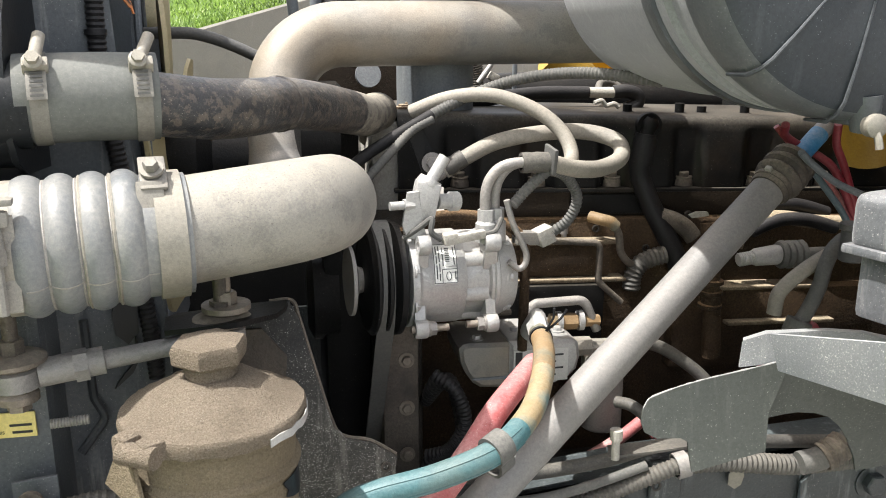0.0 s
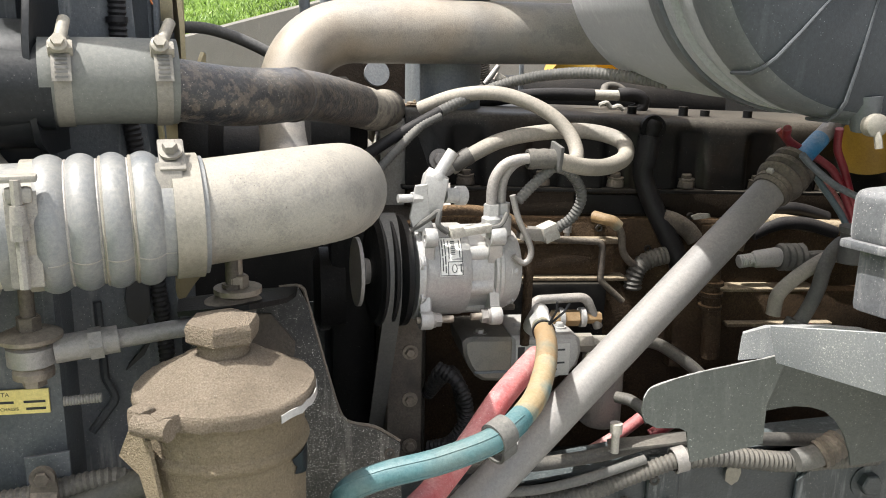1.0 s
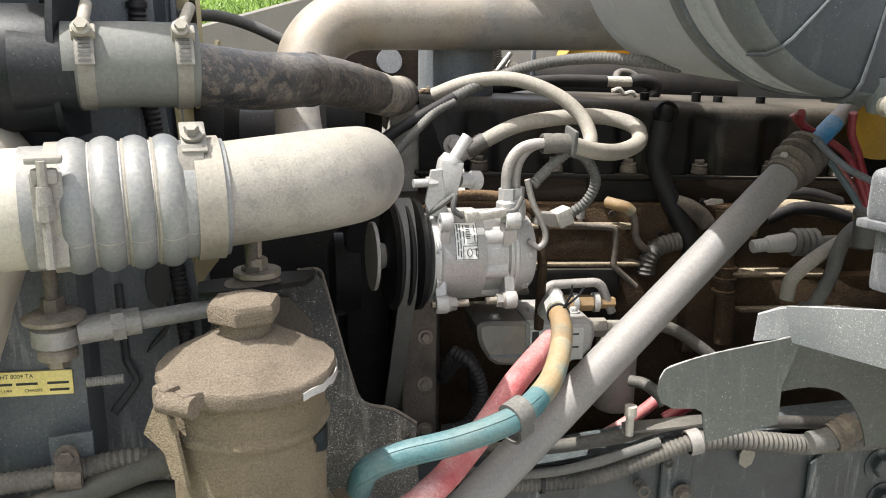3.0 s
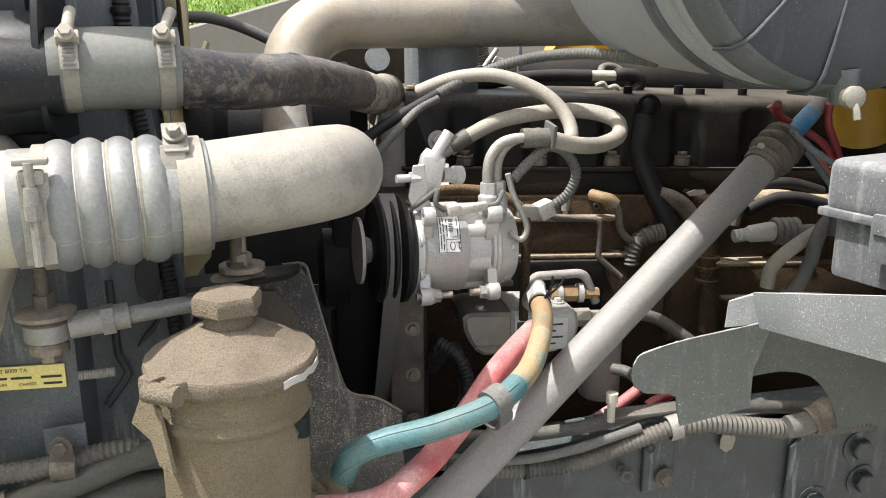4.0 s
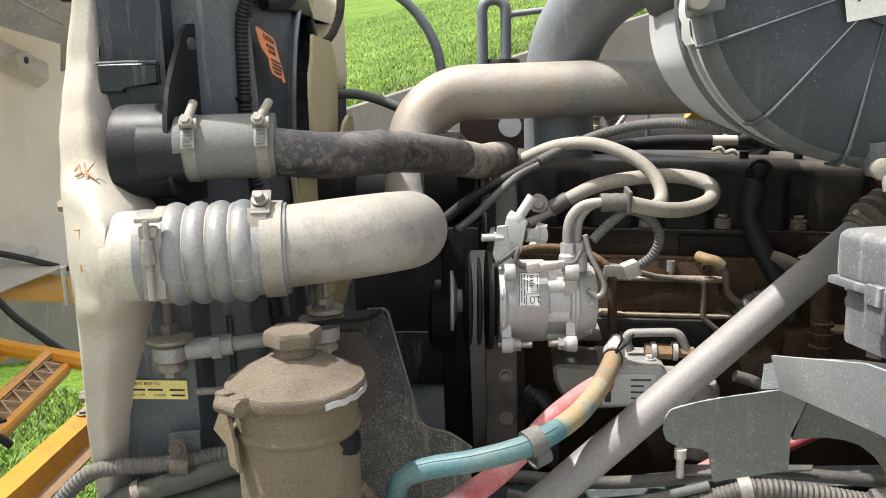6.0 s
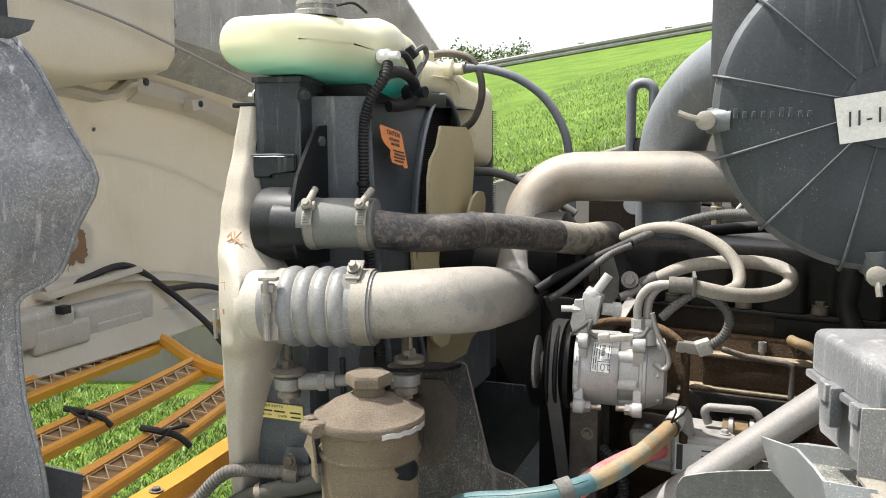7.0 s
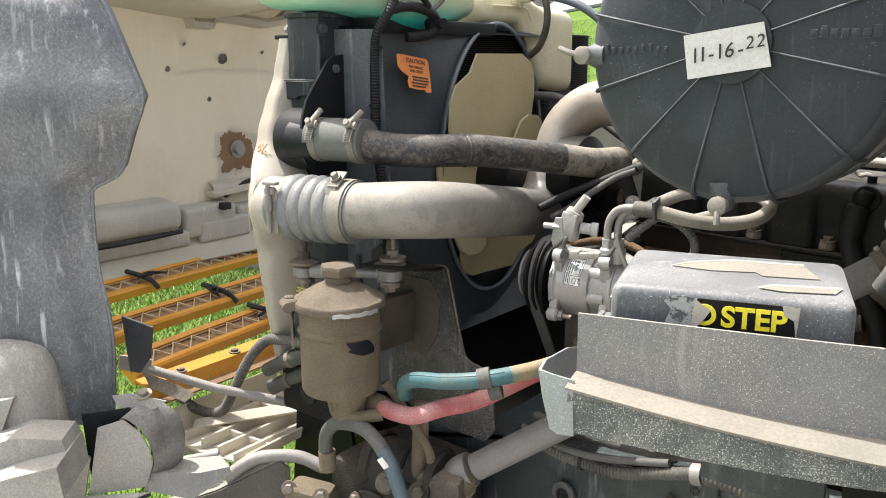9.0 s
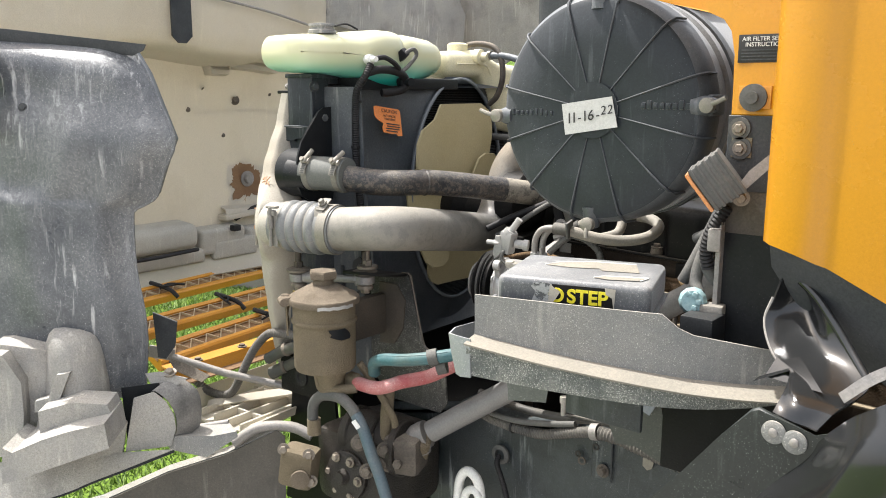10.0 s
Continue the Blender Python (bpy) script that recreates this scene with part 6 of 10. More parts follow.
rb = thing("reservoir_bracket", (0.03, 0.95, 0.99), "black steel bracket plate, dusty and speckled", "bracket")
PL = 0.965
part("plate", plate(bm_new(), [(-0.135, PL, 1.275), (-0.03, PL, 1.292), (-0.008, PL, 1.294), (0.003, PL, 1.272), (0.020, PL, 1.20), (0.040, PL, 1.125), (0.055, PL, 1.108), (0.085, PL, 1.100), (0.118, PL, 1.078), (0.116, PL, 1.055), (0.122, PL, 0.985), (0.10, PL, 0.955), (-0.075, PL, 0.955), (-0.135, PL, 1.02)], 0.006, 0.001), "splashed", rb)
part("edge_flange", sweep(bm_new(), smooth_path([(-0.03, 0.965, 1.292), (-0.004, 0.965, 1.292), (0.004, 0.965, 1.27), (0.021, 0.965, 1.20), (0.041, 0.965, 1.125), (0.056, 0.965, 1.109), (0.086, 0.965, 1.101), (0.118, 0.965, 1.079)], 4), 0.0026, 6), "rust_dark", rb)
part("hole_rim", lathe(bm_new(), [(0.004, -0.001), (0.007, -0.001), (0.007, 0.001), (0.004, 0.001)], (0.104, 0.958, 1.066), (0, -1, 0), 16), "rust_dark", rb)
bm = sheet(bm_new(), [[(-0.135, 0.86, 1.300), (-0.10, 0.85, 1.305), (-0.06, 0.85, 1.308), (-0.02, 0.89, 1.302)], [(-0.14, 0.91, 1.298), (-0.10, 0.91, 1.302), (-0.06, 0.91, 1.303), (-0.01, 0.93, 1.297)], [(-0.135, 0.962, 1.285), (-0.10, 0.962, 1.288), (-0.06, 0.962, 1.292), (-0.008, 0.962, 1.294)]], 0.006)
part("tongue", bm, "blackpaint", rb)
bm = turned([(0.026, 0), (0.026, 0.006)], (-0.073, 0.885, 1.312), (0, 0, 1), 24)
hexbolt(bm, (-0.073, 0.885, 1.318), (0, 0, 1), 0.012, 0.014, False, 0.035)
part("stud", bm, "bolt", rb)
bm = plate(bm_new(), [(-0.10, 0.955, 1.262), (-0.04, 0.955, 1.262), (-0.012, 0.955, 1.225), (-0.020, 0.955, 1.15), (-0.05, 0.955, 1.105), (-0.10, 0.955, 1.10)][::-1], 0.004)
span(bm, (-0.105, 0.81, 1.13), (-0.075, 0.956, 1.235), 0.01)
part("mount", bm, "mount_dust", rb, "dust coated reservoir mount")

rod = thing("stabiliser_rod", (-0.18, 0.86, 1.29), "dusty steel rod with rubber bushed ends", "rod")
part("shaft", sweep(bm_new(), [Vector((-0.252, 0.842, 1.270)), Vector((-0.10, 0.876, 1.281))], 0.010, 16), "steel", rod)
part("sleeve", sweep(bm_new(), [Vector((-0.255, 0.841, 1.270)), Vector((-0.195, 0.855, 1.2745))], 0.0145, 16), "steel", rod)
for s in (0.03, 0.155):
    part("lock_nut", turned([(0.017, 0), (0.017, 0.013)], Vector((-0.252, 0.842, 1.270)) + Vector((0.974, 0.215, 0.07)) * s, (0.974, 0.215, 0.07), 6), "steel", rod)
for c in ((-0.276, 0.838, 1.268), (-0.078, 0.882, 1.283)):
    e = part("rod_eye", turned([(0.018, -0.012), (0.024, -0.009), (0.024, 0.009), (0.018, 0.012)], c, (0, 0, 1), 28), "steel", rod)
    bm = turned([(0.026, 0.014), (0.031, 0.017), (0.031, 0.021), (0.02, 0.026)], c, (0, 0, 1), 28)
    part("washer", bm, "bolt", e)
    bm = turned([(0.012, 0.026), (0.012, 0.04)], c, (0, 0, 1), 6)
    lathe(bm, disc_ends([(0.0075, 0.03), (0.0075, 0.07)]), c, (0, 0, 1), 12)
    part("stud_nut", bm, "rust_dark", e)
    part("lower_washer", turned([(0.020, -0.024), (0.020, -0.017), (0.016, -0.012)], c, (0, 0, 1), 24), "bolt", e)
    part("bolt_head", turned([(0.012, -0.034), (0.012, -0.024)], c, (0, 0, 1), 6), "bolt", e)

plate_tag = thing("data_plate", (-0.318, 0.878, 1.19), "small yellow printed data plate on the radiator tank", "plate")
part("plate", span(bm_new(), (-0.364, 0.8795, 1.184), (-0.276, 0.8825, 1.212), 0.0005), "yellow", plate_tag)
words("text", "F8HT 8009 TA", 0.0066, (-0.336, 0.8792, 1.2068), 90, 0, 0, "ink", plate_tag, 1.0, 0.0001)
for x0, x1, z in ((-0.360, -0.338, 1.198), (-0.334, -0.312, 1.198), (-0.302, -0.280, 1.198), (-0.300, -0.280, 1.190)):
    part("number_bar", span(bm_new(), (x0, 0.8788, z - 0.0013), (x1, 0.8795, z + 0.0013)), "ink", plate_tag)
words("text", "01/13/99", 0.0050, (-0.348, 0.8792, 1.190), 90, 0, 0, "ink", plate_tag, 1.0, 0.0001)
words("text", "CHASSIS", 0.0050, (-0.317, 0.8792, 1.190), 90, 0, 0, "ink", plate_tag, 1.0, 0.0001)

# ---- hoses in front of the frame ----
hs = thing("power_steering_hoses", (0.2, 0.81, 1.12), "teal and red rubber hoses clipped together", "hoses")
T_PATH = [(0.03, 0.80, 1.085), (0.041, 0.79, 1.115), (0.075, 0.785, 1.132), (0.14, 0.785, 1.145), (0.205, 0.80, 1.160), (0.260, 0.857, 1.171), (0.295, 0.925, 1.180), (0.317, 0.985, 1.188), (0.329, 1.03, 1.190), (0.336, 1.07, 1.190)]
sp = smooth_path(T_PATH, 8)
k, k2 = int(len(sp) * 0.52), int(len(sp) * 0.70)
part("teal_hose", sweep(bm_new(), sp[:k + 1], 0.0145, 16), "teal", hs, "teal blue rubber hose")
part("worn_length", sweep(bm_new(), sp[k:k2 + 1], 0.0145, 16), "teal_worn", hs, "hose length worn from teal to ochre")
part("faded_hose", sweep(bm_new(), sp[k2:], 0.0146, 16), "gold", hs, "faded ochre end of the hose")
for turn in (-0.5, 0.9):
    ridge = []
    for q in range(2, k):
        dd = (sp[q + 1] - sp[q - 1]).normalized()
        out = dd.cross(Vector((0, 0, 1))).normalized()
        ridge.append(sp[q] + (out * math.cos(turn) + dd.cross(out) * -math.sin(turn)) * 0.0145)
    part("hose_ridge", sweep(bm_new(), ridge, 0.0009, 5), "teal", hs)
tie = part("cable_tie", turned([(0.0150, -0.003), (0.0165, -0.003), (0.0165, 0.003), (0.0150, 0.003), (0.0150, -0.003)], (0.333, 1.052, 1.190), (sp[-4] - sp[-8]).normalized(), 18), "plastic", hs, "black plastic cable tie")
for tip in ((0.362, 1.032, 1.236), (0.343, 1.028, 1.240)):
    part("tail", sweep(bm_new(), [Vector((0.336, 1.040, 1.203)), Vector((0.336, 1.040, 1.203)).lerp(Vector(tip), 0.6) + Vector((0.004, 0, 0)), Vector(tip)], 0.0018, 5), "plastic", tie)
part("red_hose", sweep(bm_new(), smooth_path([(-0.03, 0.79, 1.058), (0.01, 0.775, 1.060), (0.07, 0.775, 1.065), (0.12, 0.80, 1.085), (0.157, 0.845, 1.093), (0.194, 0.880, 1.115), (0.239, 0.930, 1.143), (0.290, 0.990, 1.159), (0.320, 1.040, 1.156)], 8), 0.016, 16), "red", hs, "faded red rubber hose")
bm = lathe(bm_new(), [(0.0145, -0.011), (0.0185, -0.011), (0.0185, 0.011), (0.0145, 0.011)], (0.209, 0.804, 1.162), (0.8, 0.5, 0.25), 24)
lathe(bm, [(0.016, -0.011), (0.0195, -0.011), (0.0195, 0.011), (0.016, 0.011)], (0.214, 0.828, 1.137), (0.8, 0.5, 0.25), 24)
part("twin_clip", bm, "rubber_grey", hs)
bm = lathe(bm_new(), disc_ends([(0.019, -0.02), (0.02, 0.0), (0.018, 0.02)]), (-0.02, 0.785, 1.058), (1, -0.2, 0.02), 20)
part("hose_end", bm, "reservoir", hs)

# ---- air cleaner ----
air = thing("air_cleaner", (0.605, 1.0, 1.50), "round black plastic air cleaner housing with a ribbed cover", "air cleaner")
AC = Vector((0.602, 0, 1.712))
Y = (0, 1, 0)
part("housing", lathe(bm_new(), disc_ends([(0.19, 0.845), (0.205, 0.848), (0.205, 0.866), (0.196, 0.872), (0.196, 0.90), (0.203, 0.905), (0.203, 0.925), (0.196, 0.93), (0.198, 1.10), (0.195, 1.26), (0.17, 1.29), (0.06, 1.30)]), AC, Y, 72), "housing", air)
cov = part("cover", lathe(bm_new(), disc_ends([(0.05, 0.782), (0.12, 0.780), (0.185, 0.783), (0.1945, 0.788), (0.188, 0.800)]), AC, Y, 72), "disc", air)
part("cover_rim", lathe(bm_new(), [(0.186, 0.800), (0.1945, 0.788), (0.203, 0.799), (0.206, 0.83), (0.206, 0.846), (0.196, 0.85), (0.186, 0.82), (0.186, 0.800)], AC, Y, 72), "disc_rim", cov, "paler rim of the cover")
for k in range(12):
    a = radians(30 * k - 12)
    c, q = math.cos(a), math.sin(a)
    path = [AC + Vector((c * r, y, q * r)) for r, y in ((0.046, 0.7805), (0.10, 0.7795), (0.150, 0.7785), (0.186, 0.780), (0.199, 0.787), (0.2075, 0.80), (0.209, 0.838))]
    # ribs paler than the cover face, the light on their edges painted in
    part("radial_rib", sweep(bm_new(), path, [0.0011, 0.0014, 0.0017, 0.0021, 0.0024, 0.0026, 0.002], 6), "lit_edge_dust", cov)
part("hub_disc", lathe(bm_new(), disc_ends([(0.050, 0.7775), (0.048, 0.782)]), AC, Y, 40), "disc", cov)
tag = part("date_tag", plate(bm_new(), [(0.541, 0.7735, 1.722), (0.642, 0.7735, 1.737), (0.655, 0.7735, 1.684), (0.550, 0.7735, 1.667)][::-1], 0.001), "sticker", cov, "white paper tag with a handwritten date")
for ch, dx in (("1", -0.040), ("1", -0.030), ("-", -0.019), ("1", -0.008), ("6", 0.004), ("-", 0.018), ("2", 0.029), ("2", 0.042)):
    dz = dx * 0.16 + (0.005 if dx > 0.025 else 0)
    words("date", ch, 0.026 if dx < 0.025 else 0.022, (0.598 + dx, 0.7705, 1.702 + dz), 90, -9 if ch != "1" else -14, 0, "ink", tag, 1.0, 0.0004, 0.2)
for k in range(9):
    a = 0.425 + 0.0108 * k
    part("moulded_mark", span(bm_new(), (a + 0.001, 0.7787, 1.701), (a + 0.006, 0.7835, 1.709 + 0.004 * (k in (0, 5, 6))), 0.001), "disc", cov)
for k in range(8):
    a = 0.695 + 0.0115 * k
    part("moulded_mark", span(bm_new(), (a, 0.7785, 1.716), (a + 0.0085, 0.7835, 1.727 + 0.004 * (k in (1, 6))), 0.0015), "disc", cov)
for k, (lx, lz, ang) in enumerate(((0.392, 1.698, 180), (0.813, 1.724, 5), (0.600, 1.506, 275), (0.602, 1.918, 90))):
    c, s = math.cos(radians(ang)), math.sin(radians(ang))
    lug = part("latch", sweep(bm_new(), [Vector((lx - c * 0.030, 0.797, lz - s * 0.030)), Vector((lx - c * 0.012, 0.797, lz - s * 0.012)), Vector((lx + c * 0.008, 0.800, lz + s * 0.008))], [0.019, 0.017, 0.011], 16), "disc_rim", air)
    part("lug_block", box(bm_new(), (lx - c * 0.016, 0.826, lz - s * 0.016), (0.036, 0.056, 0.036), (0, -ang, 0), 0.009), "disc_rim", lug)
    bm = turned([(0.0125, 0), (0.0125, 0.012), (0.009, 0.014)], (lx, 0.785, lz), (0, -1, 0), 18)
    sweep(bm, smooth_path([(lx, 0.778, lz), (lx + c * 0.018, 0.772, lz + s * 0.018 + 0.004), (lx + c * 0.034, 0.770, lz + s * 0.034 + 0.010)], 5), 0.0042, 8)
    part("wing_nut", bm, "band", lug)
bm = lathe(bm_new(), [(0.197, 0.93), (0.2065, 0.93), (0.2065, 0.955), (0.197, 0.955)], AC, Y, 72)
part("mounting_band", bm, "disc_rim", air)
part("intake_elbow", sweep(bm_new(), smooth_path([(0.55, 1.18, 1.83), (0.44, 1.30, 1.82), (0.345, 1.44, 1.775), (0.285, 1.51, 1.69), (0.27, 1.53, 1.57), (0.27, 1.54, 1.44)], 8), 0.07, 28), "shroud", air, "grey intake elbow")
rows = []
for k in range(9):
    a = radians(176 + 2.6 * k)
    torn = 0.006 * math.sin(k * 2.1) + 0.004 * math.sin(k * 4.7)
    rows.append([(0.602 + 0.2062 * math.cos(a), y, 1.712 + 0.2062 * math.sin(a)) for y in (0.862 + 0.5 * torn, 0.89, 0.915 + torn)])
part("torn_sticker", sheet(bm_new(), rows, 0.001), "sticker", air, "torn pale sticker")
bm = span(bm_new(), (0.385, 0.90, 1.70), (0.66, 1.22, 2.02), 0.05, (0, 0, 0), 4)
part("upper_duct", bm, "plastic_grey", air)
part("snorkel", sweep(bm_new(), smooth_path([(0.50, 1.02, 1.88), (0.48, 1.05, 1.96), (0.47, 1.05, 2.1)], 5), 0.075, 24, True, lambda s: 1.0 + 0.06 * math.sin(s * 190)), "rubber", air, "ribbed rubber intake boot")

# ---- electrical box, tray and its flap ----
nb = thing("electrical_box", (0.584, 0.52, 1.33), "grey dusty plastic electrical box with a worn step warning", "electrical box")
X0, Y0 = 0.584, 0.52
part("body", span(bm_new(), (X0 + 0.008, Y0 + 0.012, 1.33), (X0 + 0.235, Y0 + 0.180, 1.42), 0.008), "box_plastic", nb)
part("lid", span(bm_new(), (X0, Y0, 1.398), (X0 + 0.246, Y0 + 0.190, 1.454), 0.014, (0, 0, 0), 4), "box_plastic", nb)
part("lid_rim", span(bm_new(), (X0 - 0.004, Y0 - 0.004, 1.394), (X0 + 0.250, Y0 + 0.193, 1.403), 0.003), "box_plastic", nb)
TOP = 1.4548
for k, poly in enumerate(([(0.055, 0.10), (0.075, 0.125), (0.12, 0.15), (0.20, 0.152), (0.215, 0.09), (0.155, 0.085), (0.148, 0.10), (0.10, 0.092)], [(0.152, 0.03), (0.165, 0.045), (0.235, 0.055), (0.225, 0.03), (0.175, 0.022)])):
    part("top_film", plate(bm_new(), [(X0 + u, Y0 + v, TOP + 0.0004 * k) for u, v in poly], 0.0006), "ledge", nb, "torn dusty film")
    part("film_edge", sweep(bm_new(), [Vector((X0 + u, Y0 + v, TOP + 0.001)) for u, v in poly[:4]], 0.0011, 5), "white", nb, "curled pale edge of the film")
dc = part("warning_decal", span(bm_new(), (X0 + 0.088, Y0 - 0.0012, 1.409), (X0 + 0.190, Y0 + 0.0004, 1.446)), "blackpaint", nb)
part("worn_patch", plate(bm_new(), [(X0 + u, Y0 - 0.0014, z) for u, z in ((0.060, 1.418), (0.063, 1.408), (0.074, 1.412), (0.082, 1.407), (0.092, 1.410), (0.092, 1.446), (0.078, 1.448), (0.062, 1.446), (0.058, 1.440), (0.066, 1.432))][::-1], 0.001), "decal_grey", nb, "worn pale decal")
part("curled_edge", plate(bm_new(), [(X0 + 0.086, Y0 - 0.0032, 1.406), (X0 + 0.092, Y0 - 0.0036, 1.414), (X0 + 0.100, Y0 - 0.005, 1.424), (X0 + 0.107, Y0 - 0.006, 1.436), (X0 + 0.098, Y0 - 0.004, 1.440), (X0 + 0.090, Y0 - 0.0032, 1.446)][::-1], 0.0006), "tank_cast", nb, "curled torn edge of the decal")
part("curled_corner", plate(bm_new(), [(X0 + 0.176, Y0 - 0.003, 1.447), (X0 + 0.178, Y0 - 0.0034, 1.437), (X0 + 0.188, Y0 - 0.004, 1.432), (X0 + 0.191, Y0 - 0.003, 1.412), (X0 + 0.193, Y0 - 0.003, 1.446)], 0.0006), "tank_cast", nb, "curled torn corner of the decal")
words("text", "O", 0.031, (X0 + 0.100, Y0 - 0.0022, 1.428), 90, 0, 0, "yellow_ink", dc, 1.05, 0.0006, 0.0, 0.0008)
words("text", "STEP", 0.031, (X0 + 0.149, Y0 - 0.002, 1.428), 90, 0, 0, "yellow_ink", dc, 1.0, 0.0006, 0.0, 0.0009)
for dy in (0.03, 0.11):
    lt = part("latch", box(bm_new(), (X0 - 0.006, Y0 + dy, 1.385), (0.014, 0.03, 0.045), (0, 0, 0), 0.003), "box_plastic", nb)
    part("latch_hook", box(bm_new(), (X0 - 0.014, Y0 + dy, 1.40), (0.006, 0.022, 0.02), (0, 0, 0), 0.002), "box_plastic", lt)
for k in range(6):
    part("rib", box(bm_new(), (X0 + 0.03 + 0.035 * k, Y0 + 0.008, 1.365), (0.004, 0.012, 0.06), (0, 0, 0), 0.001), "box_plastic", nb)
nb.rotation_euler = (0, 0, radians(18))

tray = thing("fender_tray", (0.78, 0.5, 1.30), "dusty galvanised steel tray along the fender", "tray")
TP = smooth_path([(0.566, 0.472, 0), (0.70, 0.505, 0), (0.855, 0.548, 0), (0.95, 0.59, 0), (1.025, 0.635, 0)], 5)
S = [i / 20 for i in range(21)]


def tray_pt(s, dy, z):
    p = TP[round(s * 20)]
    return (p.x - 0.25 * dy, p.y + dy, z)


def wall_z(s):
    return 1.422 + 0.004 * s if s < 0.53 else (1.405 if s < 0.58 else 1.397 - 0.022 * (s - 0.58) / 0.42)


def ledge_z(s):
    return 1.357 - 0.034 * s - 0.010 * math.sin(s * 3.1)


bm = sheet(bm_new(), [[tray_pt(s, 0.022, 1.335 - 0.02 * s) for s in S], [tray_pt(s, 0.024, (1.335 + wall_z(s)) / 2) for s in S], [tray_pt(s, 0.022, wall_z(s)) for s in S]], 0.003)
part("back_wall", bm, "galv", tray)
bm = sheet(bm_new(), [[tray_pt(s, 0.024, ledge_z(s) - 0.002 + 0.008 * s) for s in S], [tray_pt(s, 0.004, ledge_z(s) - 0.003 + 0.005 * s) for s in S], [tray_pt(s, -0.022, ledge_z(s) - 0.006) for s in S]], 0.003)
part("ledge", bm, "ledge", tray, "ledge covered in pale dust")
bm = sheet(bm_new(), [[tray_pt(s, -0.006, ledge_z(s) - 0.006) for s in S], [tray_pt(s, -0.010, ledge_z(s) - 0.006 - 0.016 * (1 - s)) for s in S], [tray_pt(s, -0.006, ledge_z(s) - 0.006 - 0.054 * (1 - s) ** 0.8) for s in S], [tray_pt(s, 0.05, ledge_z(s) - 0.010 - 0.058 * (1 - s) ** 0.8) for s in S], [tray_pt(s, 0.22, ledge_z(s) - 0.066) for s in S]], 0.003)
part("front_lip", bm, "galv_splashed", tray, "zinc lip crusted with pale splashes")
bm = sheet(bm_new(), [[(0.577, 0.464, 1.292), (0.560, 0.460, 1.291), (0.550, 0.463, 1.293), (0.540, 0.49, 1.292), (0.524, 0.56, 1.286), (0.490, 0.731, 1.262)], [(0.576, 0.463, 1.325), (0.556, 0.460, 1.326), (0.538, 0.465, 1.328), (0.528, 0.49, 1.328), (0.515, 0.56, 1.322), (0.483, 0.731, 1.284)], [(0.574, 0.466, 1.355), (0.550, 0.463, 1.357), (0.531, 0.467, 1.357), (0.524, 0.49, 1.360), (0.511, 0.56, 1.352), (0.478, 0.731, 1.303)]], 0.003)
part("end_gusset", bm, "zinc_clean", tray)
part("underside_bracket", span(bm_new(), (0.66, 0.62, 1.205), (0.80, 0.63, 1.31), 0.004), "frame", tray)
part("underside_plate", span(bm_new(), (0.80, 0.70, 1.12), (1.02, 0.71, 1.31), 0.004), "blackpaint", tray)

fl = thing("fender_flap", (0.53, 0.8, 1.09), "dusty green-grey sheet metal flap with a notched edge", "flap")
FY = 0.80
part("flap_plate", plate(bm_new(), [(0.546, 0.8000, 1.241), (0.590, 0.8010, 1.234), (0.676, 0.8030, 1.208), (0.752, 0.8050, 1.182), (0.781, 0.8160, 1.061), (0.702, 0.8140, 1.089), (0.659, 0.8140, 1.085), (0.653, 0.8120, 1.104), (0.640, 0.8100, 1.130), (0.626, 0.8080, 1.149), (0.608, 0.8070, 1.164), (0.589, 0.8060, 1.171), (0.567, 0.8060, 1.174), (0.548, 0.8060, 1.173), (0.527, 0.8060, 1.170), (0.537, 0.8030, 1.208)], 0.003), "flap", fl)
part("folded_plate", plate(bm_new(), [(0.368, 0.793, 1.185), (0.371, 0.795, 1.201), (0.378, 0.796, 1.211), (0.409, 0.798, 1.220), (0.443, 0.798, 1.227), (0.478, 0.799, 1.232), (0.514, 0.800, 1.237), (0.546, 0.800, 1.243), (0.533, 0.796, 1.209), (0.521, 0.793, 1.184), (0.518, 0.787, 1.138), (0.482, 0.786, 1.132), (0.429, 0.785, 1.122), (0.425, 0.788, 1.144), (0.423, 0.789, 1.158), (0.414, 0.790, 1.163), (0.386, 0.790, 1.165), (0.372, 0.791, 1.173)], 0.003), "flap", fl)
edge = smooth_path([(0.371, 0.793, 1.200), (0.379, 0.795, 1.211), (0.409, 0.7965, 1.220), (0.444, 0.7975, 1.227), (0.514, 0.798, 1.238), (0.546, 0.798, 1.243), (0.590, 0.798, 1.240), (0.632, 0.798, 1.233), (0.677, 0.798, 1.2255)], 6)
rs = random.Random(12)
part("scuffed_edge", sweep(bm_new(), edge, [rs.uniform(0.0005, 0.0013) for _ in edge], 6), "alu_clean", fl, "bare bright scuffed edge")
# lighter material than the flap, painting the light on this fold
part("corner_fold", plate(bm_new(), [(0.577, 0.796, 1.232), (0.679, 0.790, 1.189), (0.735, 0.790, 1.166), (0.745, 0.797, 1.186), (0.674, 0.7975, 1.214), (0.600, 0.797, 1.236)], 0.002), "shroud", fl, "folded corner, the light it catches put into a paler colour")
